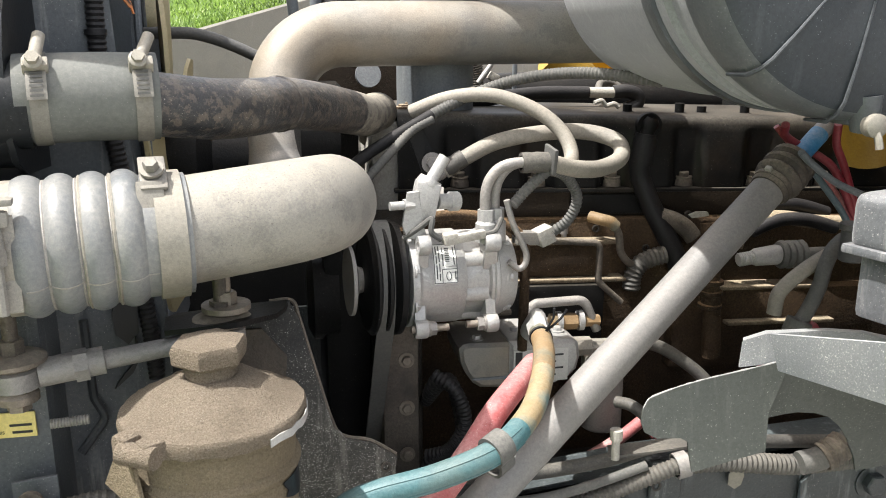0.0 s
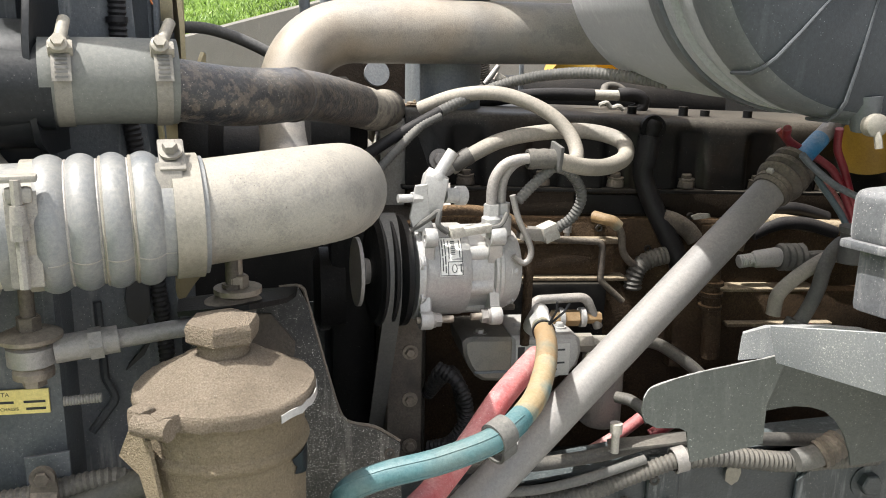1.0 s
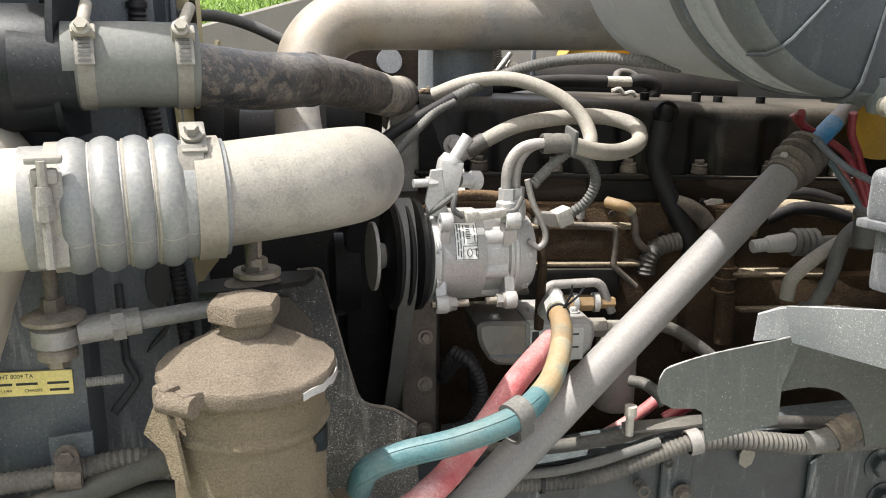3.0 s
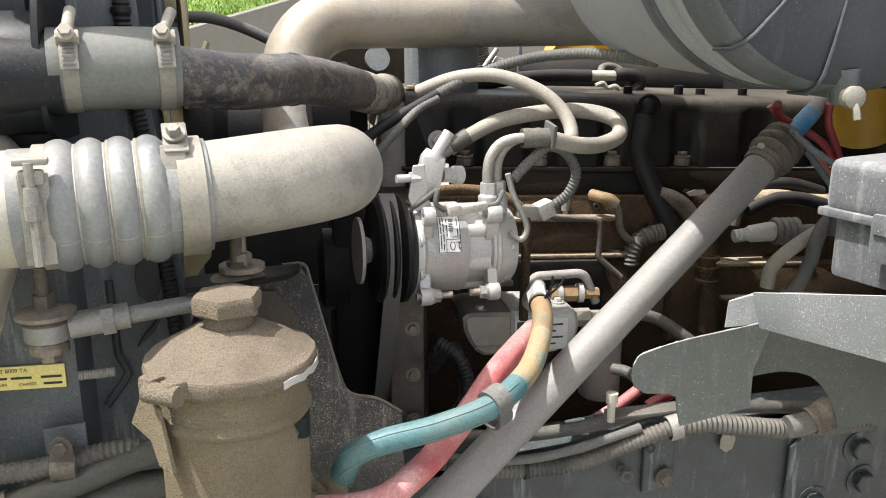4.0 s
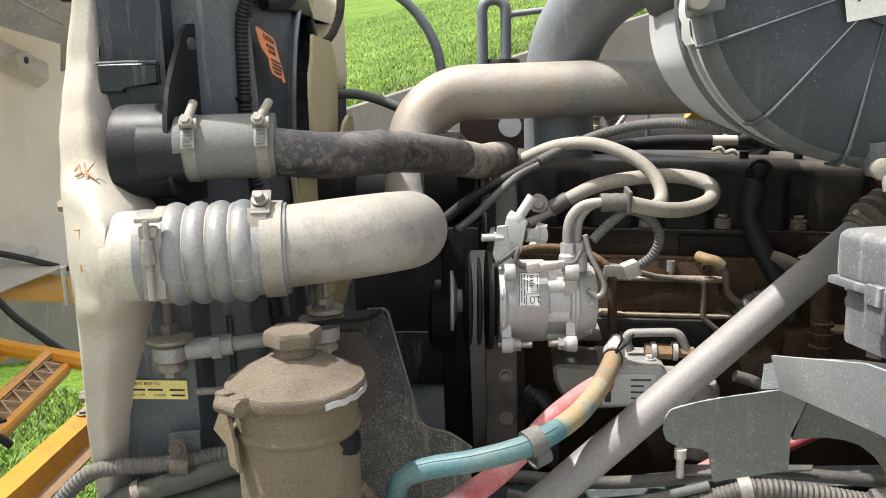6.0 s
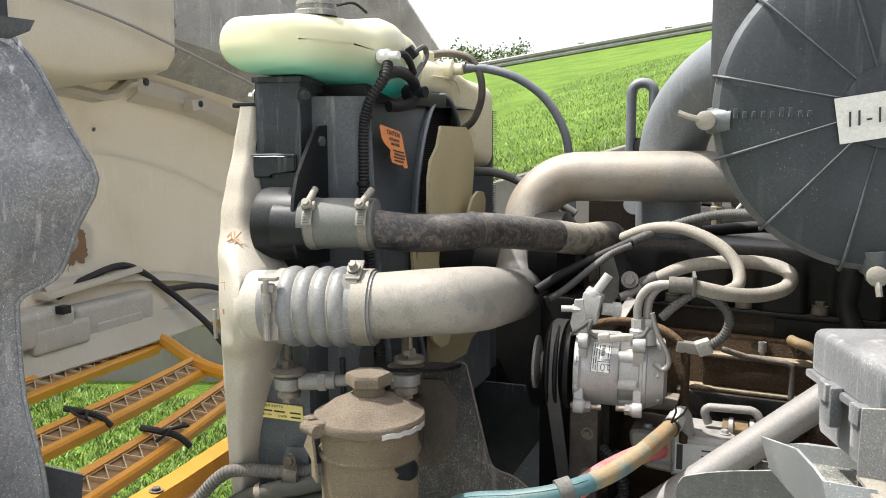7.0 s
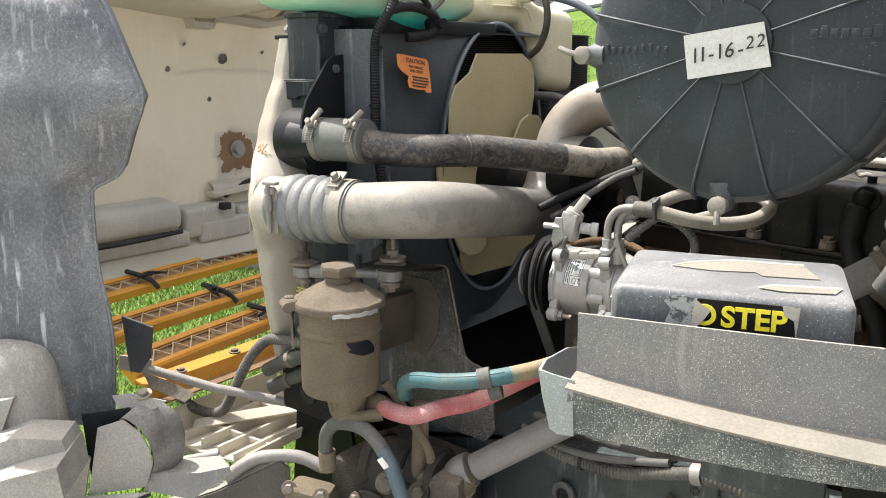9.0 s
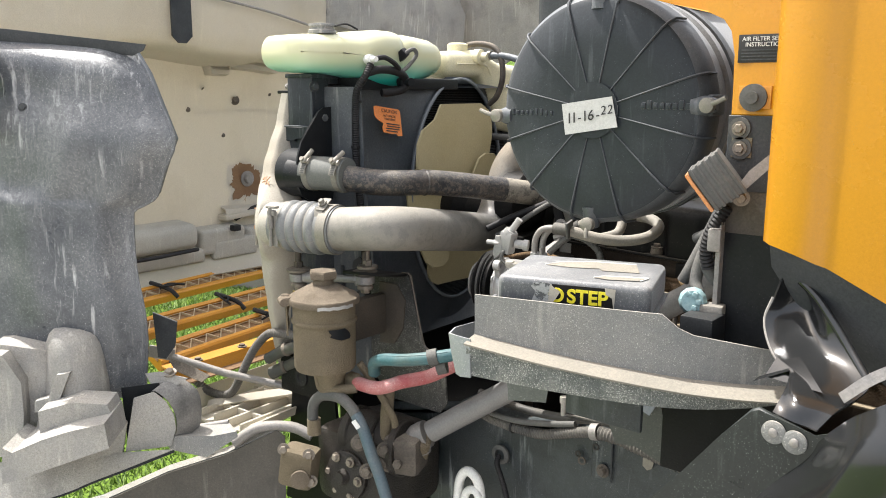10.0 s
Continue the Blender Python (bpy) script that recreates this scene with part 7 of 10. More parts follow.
part("top_flange", sheet(bm_new(), [[(0.486, 0.800, 1.237), (0.518, 0.800, 1.238), (0.561, 0.800, 1.240), (0.615, 0.800, 1.230), (0.673, 0.800, 1.213), (0.746, 0.800, 1.186)], [(0.488, 0.802, 1.268), (0.516, 0.802, 1.274), (0.587, 0.802, 1.273), (0.635, 0.802, 1.267), (0.668, 0.802, 1.258), (0.740, 0.802, 1.234)], [(0.505, 0.830, 1.260), (0.533, 0.830, 1.267), (0.607, 0.830, 1.265), (0.657, 0.830, 1.259), (0.691, 0.830, 1.250), (0.765, 0.830, 1.225)]], 0.003), "zinc_clean", fl, "pale bent flange")

# ---- steering shaft ----
sh = thing("steering_shaft", (0.1, 0.897, 0.889), "grey dusty steering shaft with a rubber boot", "steering shaft")
SA, SB = Vector((0.120, 0.900, 0.930)), Vector((0.736, 1.167, 1.3715))
dS = (SB - SA).normalized()
part("tube", sweep(bm_new(), [SA, SB], 0.0265, 24), "shaft", sh)
bm = bm_new()
lathe(bm, disc_ends([(0.029, -0.006), (0.031, 0.0), (0.031, 0.010), (0.030, 0.013), (0.037, 0.019), (0.0385, 0.026), (0.032, 0.033), (0.038, 0.039), (0.0385, 0.046), (0.032, 0.053), (0.037, 0.059), (0.0365, 0.067), (0.028, 0.074), (0.018, 0.078)]), SB - dS * 0.01, dS, 28)
part("boot", bm, "rust_dark", sh)
part("boot_clip", turned([(0.0325, -0.004), (0.0325, 0.004)], SB - dS * 0.004, dS, 26), "rust_dark", sh)
part("clip_tab", box(bm_new(), SB - dS * 0.004 + Vector((-0.014, -0.010, 0.029)), (0.008, 0.010, 0.008), (0, -40, 20), 0.002), "chalk", sh)
part("inner_shaft", sweep(bm_new(), [SB, SB + dS * 0.20], 0.0145, 16), "steel", sh)
part("blue_mark", sweep(bm_new(), [SB + dS * 0.072, SB + dS * 0.130], 0.0152, 16), "blue", sh)
uj = part("universal_joint", sweep(bm_new(), smooth_path([SA - dS * 0.01, SA - dS * 0.04, Vector((0.09, 0.885, 0.875))], 4), 0.034, 16), "steel", sh)
part("yoke", lathe(bm_new(), disc_ends([(0.02, -0.045), (0.026, -0.04), (0.026, 0.04), (0.02, 0.045)]), (0.095, 0.885, 0.882), (0.4, -0.3, 0.8), 18), "reservoir", uj)


# ---- refrigerant lines, looms and fittings over the engine ----
acl = thing("refrigerant_lines", (0.4, 1.25, 1.40), "dusty cream refrigerant hoses looping over the compressor", "hoses")
part("suction_hose", tube([(0.245, 1.312, 1.383), (0.285, 1.312, 1.408), (0.335, 1.312, 1.430), (0.41, 1.305, 1.443), (0.475, 1.292, 1.444), (0.515, 1.262, 1.432), (0.508, 1.225, 1.412), (0.465, 1.19, 1.402), (0.415, 1.155, 1.407), (0.365, 1.128, 1.420), (0.335, 1.12, 1.424)], 0.0128, 18), "hose_cream", acl)
part("second_hose", tube([(0.20, 1.36, 1.475), (0.25, 1.33, 1.497), (0.30, 1.305, 1.505), (0.345, 1.29, 1.498), (0.395, 1.272, 1.475), (0.425, 1.252, 1.443), (0.428, 1.225, 1.412), (0.40, 1.19, 1.40)], 0.0115, 18), "hose_cream", acl)
for x, y in ((0.268, 1.115), (0.284, 1.125)):
    part("steel_line", tube([(x, y, 1.325), (x - 0.001, y, 1.385), (x + 0.012, y, 1.413), (x + 0.035, y, 1.424), (x + 0.07, y, 1.425)], 0.0075, 14), "steel", acl)
    bm = turned([(0.0125, 0), (0.0125, 0.016)], (x, y, 1.345), (0, 0, 1), 6)
    lathe(bm, disc_ends([(0.015, -0.03), (0.015, -0.004), (0.011, 0.0)]), (x, y, 1.345), (0, 0, 1), 18)
    part("fitting", bm, "alu_clean", acl)
bm = lathe(bm_new(), [(0.010, -0.02), (0.0142, -0.02), (0.0150, -0.012), (0.0140, -0.004), (0.0150, 0.004), (0.0140, 0.012), (0.0142, 0.02), (0.010, 0.02)], (0.338, 1.121, 1.424), (1, 0.05, 0), 20)
part("crimp", bm, "conduit", acl)
bm = lathe(bm_new(), [(0.010, -0.018), (0.0142, -0.018), (0.0150, -0.01), (0.0140, 0.0), (0.0150, 0.01), (0.0142, 0.018), (0.010, 0.018)], (0.262, 1.312, 1.396), (0.85, 0, 0.5), 20)
part("crimp", bm, "conduit", acl)
part("line_end", tube([(0.205, 1.30, 1.362), (0.225, 1.31, 1.37), (0.25, 1.312, 1.386)], 0.009, 12), "steel", acl)
part("tie", box(bm_new(), (0.360, 1.118, 1.428), (0.006, 0.035, 0.036), (10, 0, 8), 0.002), "rubber_grey", acl)

vb = thing("service_valve", (0.185, 1.12, 1.32), "dusty aluminium refrigerant service valve block", "valve")
part("block", box(bm_new(), (0.182, 1.122, 1.375), (0.034, 0.032, 0.055), (0, 12, 0), 0.005), "alu_clean", vb)
part("stem", sweep(bm_new(), [Vector((0.186, 1.122, 1.395)), Vector((0.212, 1.129, 1.434))], 0.0085, 16), "alu_clean", vb)
part("collar", turned([(0.016, -0.006), (0.018, 0), (0.016, 0.008)], (0.188, 1.123, 1.398), (0.5, 0.1, 0.85), 20), "alu_clean", vb)
bm = bm_new()
lathe(bm, disc_ends([(0.009, 0), (0.009, 0.014)]), (0.165, 1.112, 1.372), (-1, -0.2, 0), 6)
lathe(bm, disc_ends([(0.006, 0), (0.006, 0.034)]), (0.165, 1.112, 1.372), (-1, -0.2, 0), 10)
part("side_bolt", bm, "alu_clean", vb)
bm = plate(bm_new(), [(0.155, 1.105, 1.325), (0.148, 1.105, 1.345), (0.156, 1.105, 1.39), (0.172, 1.105, 1.392), (0.176, 1.105, 1.345), (0.185, 1.105, 1.325)][::-1], 0.006, 0.001)
part("bracket_plate", bm, "alu_clean", vb)
part("union", turned([(0.011, 0), (0.011, 0.02), (0.014, 0.022), (0.014, 0.034)], (0.200, 1.128, 1.372), (1, 0.4, -0.1), 16), "alu_clean", vb)

cb = thing("cable_connector", (0.24, 1.11, 1.32), "cream plastic plug on a short cable above the compressor", "connector")
part("plug", box(bm_new(), (0.238, 1.095, 1.328), (0.05, 0.014, 0.012), (0, -6, 8), 0.003), "chalk", cb)
part("socket", box(bm_new(), (0.212, 1.092, 1.327), (0.02, 0.018, 0.016), (0, -6, 8), 0.003), "chalk", cb)
part("cable", tube([(0.20, 1.092, 1.326), (0.186, 1.09, 1.338), (0.188, 1.095, 1.355), (0.175, 1.10, 1.345), (0.15, 1.11, 1.325)], 0.004, 8), "rubber_grey", cb)
part("cable", tube([(0.262, 1.096, 1.330), (0.278, 1.10, 1.334), (0.288, 1.105, 1.350)], 0.0035, 8), "rubber_grey", cb)

dk = thing("strap_bracket", (0.21, 1.31, 1.36), "dark steel strap bracket with a bolt", "bracket")
part("strap", plate(bm_new(), [(0.182, 1.318, 1.462), (0.205, 1.315, 1.466), (0.242, 1.306, 1.385), (0.240, 1.305, 1.365), (0.222, 1.306, 1.362), (0.208, 1.308, 1.385)][::-1], 0.005), "blackpaint", dk)
bolt("bolt", dk, (0.224, 1.302, 1.399), (0, -1, 0.1), 0.011, 0.010, "steel")
part("tab", plate(bm_new(), [(0.205, 1.22, 1.335), (0.228, 1.22, 1.338), (0.240, 1.29, 1.362), (0.222, 1.295, 1.366)], 0.004), "steel", dk)

lm = thing("wiring_loom", (0.3, 1.25, 1.45), "corrugated black wiring loom dusted grey", "loom")
part("main_loom", conduit([(0.225, 1.312, 1.474), (0.26, 1.318, 1.49), (0.296, 1.321, 1.505), (0.345, 1.318, 1.522), (0.40, 1.29, 1.535), (0.46, 1.23, 1.54), (0.54, 1.16, 1.53)], 0.0095, 10, 0.006), "rubber_grey", lm)
part("cable", tube([(0.06, 1.20, 1.385), (0.10, 1.245, 1.412), (0.15, 1.28, 1.438), (0.225, 1.312, 1.474)], 0.009, 12), "rubber", lm)
part("branch_loom", conduit([(0.225, 1.305, 1.468), (0.19, 1.29, 1.452), (0.15, 1.26, 1.42), (0.11, 1.235, 1.385), (0.08, 1.21, 1.365)], 0.0075, 8, 0.006), "rubber_grey", lm)
part("tie", turned([(0.013, -0.004), (0.013, 0.004)], (0.296, 1.321, 1.505), (0.9, 0, 0.4), 14), "rubber", lm)
part("clip_loom", conduit([(0.306, 1.118, 1.364), (0.325, 1.122, 1.383), (0.345, 1.125, 1.40), (0.360, 1.126, 1.412)], 0.0082, 8, 0.0055), "rubber_grey", lm)
part("loop_loom", conduit([(0.362, 1.128, 1.412), (0.388, 1.145, 1.402), (0.410, 1.160, 1.380), (0.418, 1.165, 1.357), (0.408, 1.172, 1.328), (0.388, 1.182, 1.308)], 0.0085, 10, 0.006), "rubber_grey", lm)
part("plug", box(bm_new(), (0.352, 1.185, 1.300), (0.05, 0.022, 0.02), (0, 6, 12), 0.003), "alu", lm)
part("plug_body", box(bm_new(), (0.375, 1.186, 1.302), (0.026, 0.026, 0.026), (0, -20, 12), 0.003), "chalk", lm)
part("rod", tube([(0.293, 1.10, 1.376), (0.303, 1.10, 1.342), (0.322, 1.10, 1.302), (0.322, 1.10, 1.284), (0.312, 1.10, 1.277), (0.298, 1.10, 1.288)], 0.0045, 10, 6), "steel", lm)

# ---- fuel cooler block with its fittings ----
fc = thing("fuel_module", (0.35, 1.22, 1.04), "cast aluminium engine control module with hose fittings", "control module")
FY = 1.186
cast = plate(bm_new(), [(x, FY, z) for x, z in ((0.246, 1.126), (0.248, 1.106), (0.256, 1.086), (0.268, 1.068), (0.280, 1.060), (0.329, 1.056), (0.329, 1.131), (0.262, 1.134), (0.252, 1.132))], 0.11, 0.006)
part("casting", cast, "alu", fc, "dark grey half of the housing")
part("parting_rim", span(bm_new(), (0.266, FY - 0.003, 1.074), (0.328, FY + 0.02, 1.078), 0.001), "shroud", fc)
part("cover", plate(bm_new(), [(x, FY - 0.002, z) for x, z in ((0.325, 1.134), (0.325, 1.054), (0.400, 1.062), (0.424, 1.068), (0.436, 1.080), (0.441, 1.102), (0.438, 1.124), (0.428, 1.131))], 0.11, 0.006), "alu_clean", fc)
lb2 = part("label", span(bm_new(), (0.331, FY - 0.0045, 1.066), (0.420, FY - 0.002, 1.120)), "sticker", fc, "white printed label")
bm = bm_new()
for k in range(4):
    span(bm, (0.378, FY - 0.0052, 1.075 + 0.011 * k), (0.378 + 0.022 + 0.012 * (k % 2), FY - 0.0044, 1.078 + 0.011 * k))
part("print", bm, "plastic_grey", lb2)
part("dark_stripe", span(bm_new(), (0.334, FY - 0.0052, 1.069), (0.345, FY - 0.0044, 1.117)), "ink", lb2)
for x, y in ((0.278, 1.21), (0.345, 1.235), (0.415, 1.225)):
    bolt("bolt", fc, (x, y, 1.132), (0, 0, 1), 0.007, 0.008, "alu_clean")
bm = sweep(bm_new(), smooth_path([(0.337, 1.072, 1.190), (0.341, 1.09, 1.198), (0.345, 1.11, 1.20), (0.35, 1.14, 1.185), (0.352, 1.20, 1.135)], 5), 0.012, 14)
part("elbow", bm, "alu_clean", fc)
part("hex_fitting", turned([(0.0165, -0.012), (0.0165, 0.012)], (0.338, 1.078, 1.192), (0.1, 0.9, 0.3), 6), "alu_clean", fc)
part("fuel_line", bent([(0.385, 1.25, 1.14), (0.372, 1.25, 1.172), (0.468, 1.25, 1.174), (0.492, 1.25, 1.12)], 0.008, 0.02, 12), "steel", fc)
part("brass_union", turned([(0.014, -0.045), (0.014, 0.0), (0.010, 0.002), (0.010, 0.04)], (0.455, 1.25, 1.138), (1, 0, -0.03), 6), "gold", fc)
for x in (0.425, 0.462):
    part("clamp", turned([(0.017, -0.004), (0.017, 0.004)], (x, 1.25, 1.139), (1, 0, 0), 18), "alu_clean", fc)
part("side_union", turned([(0.016, -0.02), (0.016, 0.01), (0.012, 0.012), (0.012, 0.05)], (0.46, 1.22, 1.105), (1, -0.1, 0), 6), "alu", fc)
part("filter_can", turned([(0.03, 0.0), (0.036, 0.005), (0.036, 0.13), (0.03, 0.14)], (0.505, 1.25, 0.945), (0, 0, 1), 26), "alu", fc)

# ---- lines along the engine side ----
sl = thing("engine_lines", (0.6, 1.28, 1.1), "rusty steel lines and rubber hoses on the engine side", "lines")
part("brass_stub", tube([(0.562, 1.37, 1.270), (0.572, 1.37, 1.252), (0.577, 1.37, 1.221), (0.59, 1.372, 1.202), (0.61, 1.38, 1.188)], 0.0068, 12), "rust_dark", sl)
part("brass_elbow", tube([(0.526, 1.392, 1.281), (0.540, 1.374, 1.279), (0.555, 1.37, 1.275), (0.566, 1.37, 1.266)], 0.0105, 14), "gold", sl)
part("steel_line", bent([(0.40, 1.35, 1.262), (0.445, 1.35, 1.250), (0.53, 1.35, 1.243), (0.530, 1.35, 1.172), (0.575, 1.35, 1.131)], 0.006, 0.014, 10), "rust_dark", sl)
part("stud", turned([(0.005, 0), (0.005, 0.026), (0.008, 0.026), (0.008, 0.006)], (0.475, 1.385, 1.248), (0, 0, 1), 10), "steel", sl)
part("black_hose", tube([(0.630, 1.41, 1.424), (0.626, 1.41, 1.395), (0.622, 1.41, 1.355), (0.638, 1.40, 1.306), (0.664, 1.39, 1.254), (0.69, 1.385, 1.205), (0.70, 1.38, 1.16)], 0.0185, 18), "rubber", sl)
part("hose_sleeve", tube([(0.630, 1.41, 1.418), (0.627, 1.41, 1.398), (0.623, 1.41, 1.370)], 0.0205, 18), "rubber", sl)
part("hose_neck", turned([(0.012, -0.02), (0.013, 0.0), (0.015, 0.012), (0.011, 0.02)], (0.637, 1.415, 1.432), (0.35, 0, 1), 16), "blackpaint", sl)
part("hose_eye", lathe(bm_new(), [(0.013, -0.006), (0.024, -0.006), (0.026, 0.0), (0.024, 0.006), (0.013, 0.006)], (0.640, 1.424, 1.436), (0, 1, 0), 24), "blackpaint", sl)
part("cast_elbow", tube([(0.655, 1.392, 1.277), (0.684, 1.39, 1.268), (0.710, 1.39, 1.252), (0.724, 1.385, 1.235)], 0.0165, 16), "rust_dark", sl)
part("white_hose", tube([(0.56, 1.22, 1.105), (0.60, 1.22, 1.09), (0.65, 1.20, 1.055), (0.68, 1.18, 1.02)], 0.0105, 12), "conduit", sl)
part("red_hose", tube([(0.56, 1.16, 0.96), (0.64, 1.16, 1.005), (0.75, 1.17, 1.06), (0.86, 1.2, 1.12)], 0.010, 12), "red_wire", sl)
part("pink_hose", tube([(0.43, 1.16, 0.925), (0.50, 1.17, 0.955), (0.57, 1.19, 0.99)], 0.010, 12), "red", sl)
part("corrugated_hose", conduit([(0.606, 1.38, 1.145), (0.607, 1.38, 1.168), (0.617, 1.38, 1.189), (0.638, 1.38, 1.201), (0.668, 1.38, 1.208)], 0.0175, 8, 0.008), "conduit", sl)
part("loop_hose", tube([(0.93, 1.2, 1.255), (0.885, 1.2, 1.250), (0.825, 1.19, 1.225), (0.782, 1.19, 1.188), (0.775, 1.19, 1.15)], 0.012, 14), "hose_cream", sl)
part("loop_hose", tube([(0.80, 1.17, 1.125), (0.822, 1.17, 1.16), (0.838, 1.17, 1.20), (0.845, 1.17, 1.235), (0.865, 1.18, 1.262), (0.905, 1.2, 1.272), (0.95, 1.2, 1.262)], 0.012, 14), "rubber_grey", sl)
part("loop_clamp", turned([(0.017, -0.014), (0.021, -0.012), (0.021, 0.012), (0.017, 0.014)], (0.806, 1.17, 1.132), (0.4, 0, 1), 18), "rubber_grey", sl)
part("sensor_thread", conduit([(0.767, 1.30, 1.2135), (0.795, 1.30, 1.2165)], 0.0125, 3, 0.0045), "alu_clean", sl)
part("sensor_body", turned([(0.0125, 0.0), (0.0155, 0.006), (0.0165, 0.02), (0.018, 0.045), (0.016, 0.055)], (0.793, 1.30, 1.2165), (1, 0, 0.07), 22), "alu_clean", sl)
part("sensor_boot", conduit([(0.843, 1.30, 1.220), (0.865, 1.30, 1.219), (0.89, 1.30, 1.219)], 0.026, 5, 0.013), "rubber_grey", sl)
part("sensor_lead", tube([(0.888, 1.30, 1.219), (0.93, 1.29, 1.222), (0.98, 1.28, 1.215)], 0.010, 10), "rubber_grey", sl)
part("copper_line", tube([(0.15, 1.15, 1.322), (0.20, 1.19, 1.335), (0.26, 1.2, 1.335), (0.31, 1.185, 1.325), (0.342, 1.18, 1.295), (0.345, 1.18, 1.24), (0.345, 1.185, 1.12)], 0.008, 10), "rust", sl)
part("red_cable", tube([(0.755, 1.18, 1.462), (0.774, 1.2, 1.439), (0.835, 1.2, 1.407), (0.867, 1.2, 1.380), (0.906, 1.2, 1.309), (0.912, 1.2, 1.27)], 0.0065, 10), "red_wire", sl)
part("red_cable", tube([(0.853, 1.19, 1.46), (0.861, 1.2, 1.427), (0.877, 1.2, 1.395), (0.893, 1.2, 1.358), (0.916, 1.2, 1.303), (0.918, 1.2, 1.27)], 0.0065, 10), "red_wire", sl)
part("pink_cable", tube([(0.765, 1.22, 1.455), (0.80, 1.22, 1.42), (0.87, 1.22, 1.36), (0.905, 1.2, 1.30)], 0.005, 8), "red", sl)
part("grey_cable", tube([(0.76, 1.14, 1.425), (0.787, 1.15, 1.405), (0.833, 1.15, 1.374), (0.893, 1.15, 1.349), (0.925, 1.15, 1.342), (0.99, 1.16, 1.335)], 0.0058, 8), "shroud", sl)
part("blue_cable", tube([(0.80, 1.17, 1.395), (0.85, 1.18, 1.345), (0.88, 1.19, 1.315), (0.905, 1.195, 1.28)], 0.0055, 8), "bluegrey", sl)
part("cable_boot", turned([(0.016, -0.03), (0.019, -0.028), (0.020, 0.018), (0.024, 0.020), (0.024, 0.028), (0.012, 0.03)], (0.838, 1.10, 1.292), (0.05, 0, 1), 18), "rubber_grey", sl)
part("brown_hose", tube([(0.806, 1.38, 1.215), (0.813, 1.38, 1.242), (0.825, 1.38, 1.258), (0.853, 1.38, 1.266), (0.898, 1.38, 1.267), (0.961, 1.38, 1.257), (1.05, 1.38, 1.25)], 0.0135, 14), "rust_ledge", sl)
for dy, dz in ((0.0, 0.0), (-0.03, -0.022)):
    part("black_cable", tube([(0.83, 1.40 + dy, 1.268 + dz), (0.862, 1.40 + dy, 1.281 + dz), (0.894, 1.40 + dy, 1.288 + dz), (0.941, 1.40 + dy, 1.285 + dz), (1.0, 1.40 + dy, 1.268 + dz)], 0.0125, 12), "rubber", sl)
part("yellow_housing", sweep(bm_new(), smooth_path([(0.985, 1.35, 1.52), (1.03, 1.36, 1.46), (1.06, 1.38, 1.38)], 5), 0.052, 20), "yellow_paint", sl, "yellow painted housing")
part("pale_block", box(bm_new(), (1.15, 1.50, 1.325), (0.06, 0.04, 0.035), (0, 8, 0), 0.006), "chalk", sl)

# parts on top of the valve cover
top = thing("fuel_fittings", (0.30, 1.58, 1.465), "brass and steel fuel fittings on top of the engine", "fittings")
part("saddle", span(bm_new(), (0.225, 1.515, 1.511), (0.275, 1.545, 1.516), 0.0015), "alu_clean", top)
bm = plate(bm_new(), [(0.235, 1.536, 1.511), (0.268, 1.536, 1.511), (0.259, 1.536, 1.503), (0.256, 1.536, 1.484), (0.243, 1.536, 1.484), (0.244, 1.536, 1.502)][::-1], 0.014, 0.002)
part("saddle_foot", bm, "alu_clean", top)
part("valve_body", box(bm_new(), (0.286, 1.60, 1.496), (0.020, 0.024, 0.030), (0, 8, 10), 0.005), "chalk", top, "chalky white valve body")
part("valve_stem", turned([(0.009, 0), (0.009, 0.012), (0.006, 0.014), (0.006, 0.022)], (0.288, 1.60, 1.508), (0.1, 0, 1), 8), "chalk", top)
part("valve_arm", sweep(bm_new(), [Vector((0.276, 1.60, 1.480)), Vector((0.284, 1.60, 1.492)), Vector((0.298, 1.60, 1.483))], 0.007, 10), "chalk", top)
part("drain_cock", turned([(0.010, -0.018), (0.010, -0.006), (0.014, -0.004), (0.014, 0.008), (0.008, 0.010), (0.008, 0.018)], (0.320, 1.62, 1.489), (1, 0, 0.1), 12), "brass", top, "pale brass drain cock")
part("cock_handle", box(bm_new(), (0.318, 1.615, 1.501), (0.018, 0.010, 0.008), (0, 10, 0), 0.002), "brass", top)
part("cock_foot", turned([(0.012, 1.462), (0.012, 1.476), (0.008, 1.480)], (0.322, 1.62, 0), (0, 0, 1), 8), "brass", top)
part("hex_union", turned([(0.012, 1.470), (0.012, 1.503), (0.016, 1.505), (0.016, 1.513), (0.011, 1.515), (0.011, 1.53), (0.015, 1.532), (0.015, 1.545)], (0.361, 1.75, 0), (0, 0, 1), 8), "brass_dull", top, "greenish brass union")
part("washer", lathe(bm_new(), [(0.005, -0.005), (0.011, -0.006), (0.013, 0.0), (0.011, 0.006), (0.005, 0.005)], (0.316, 1.70, 1.526), (0.2, -1, 0.3), 20), "alu_clean", top)
part("spring_boot", sweep(bm_new(), even_path(smooth_path([(0.398, 1.80, 1.545), (0.405, 1.80, 1.52), (0.411, 1.80, 1.490)], 5), 0.0012), 0.019, 20, True, lambda s: (1.0 + 0.10 * math.sin(s * 1250)) * (1.0 - 6.0 * s)), "conduit", top, "pale ribbed boot")
part("control_rod", sweep(bm_new(), [Vector((0.428, 1.75, 1.535)), Vector((0.414, 1.75, 1.515)), Vector((0.399, 1.75, 1.497))], [0.005, 0.0065, 0.005], 10), "alu_clean", top)
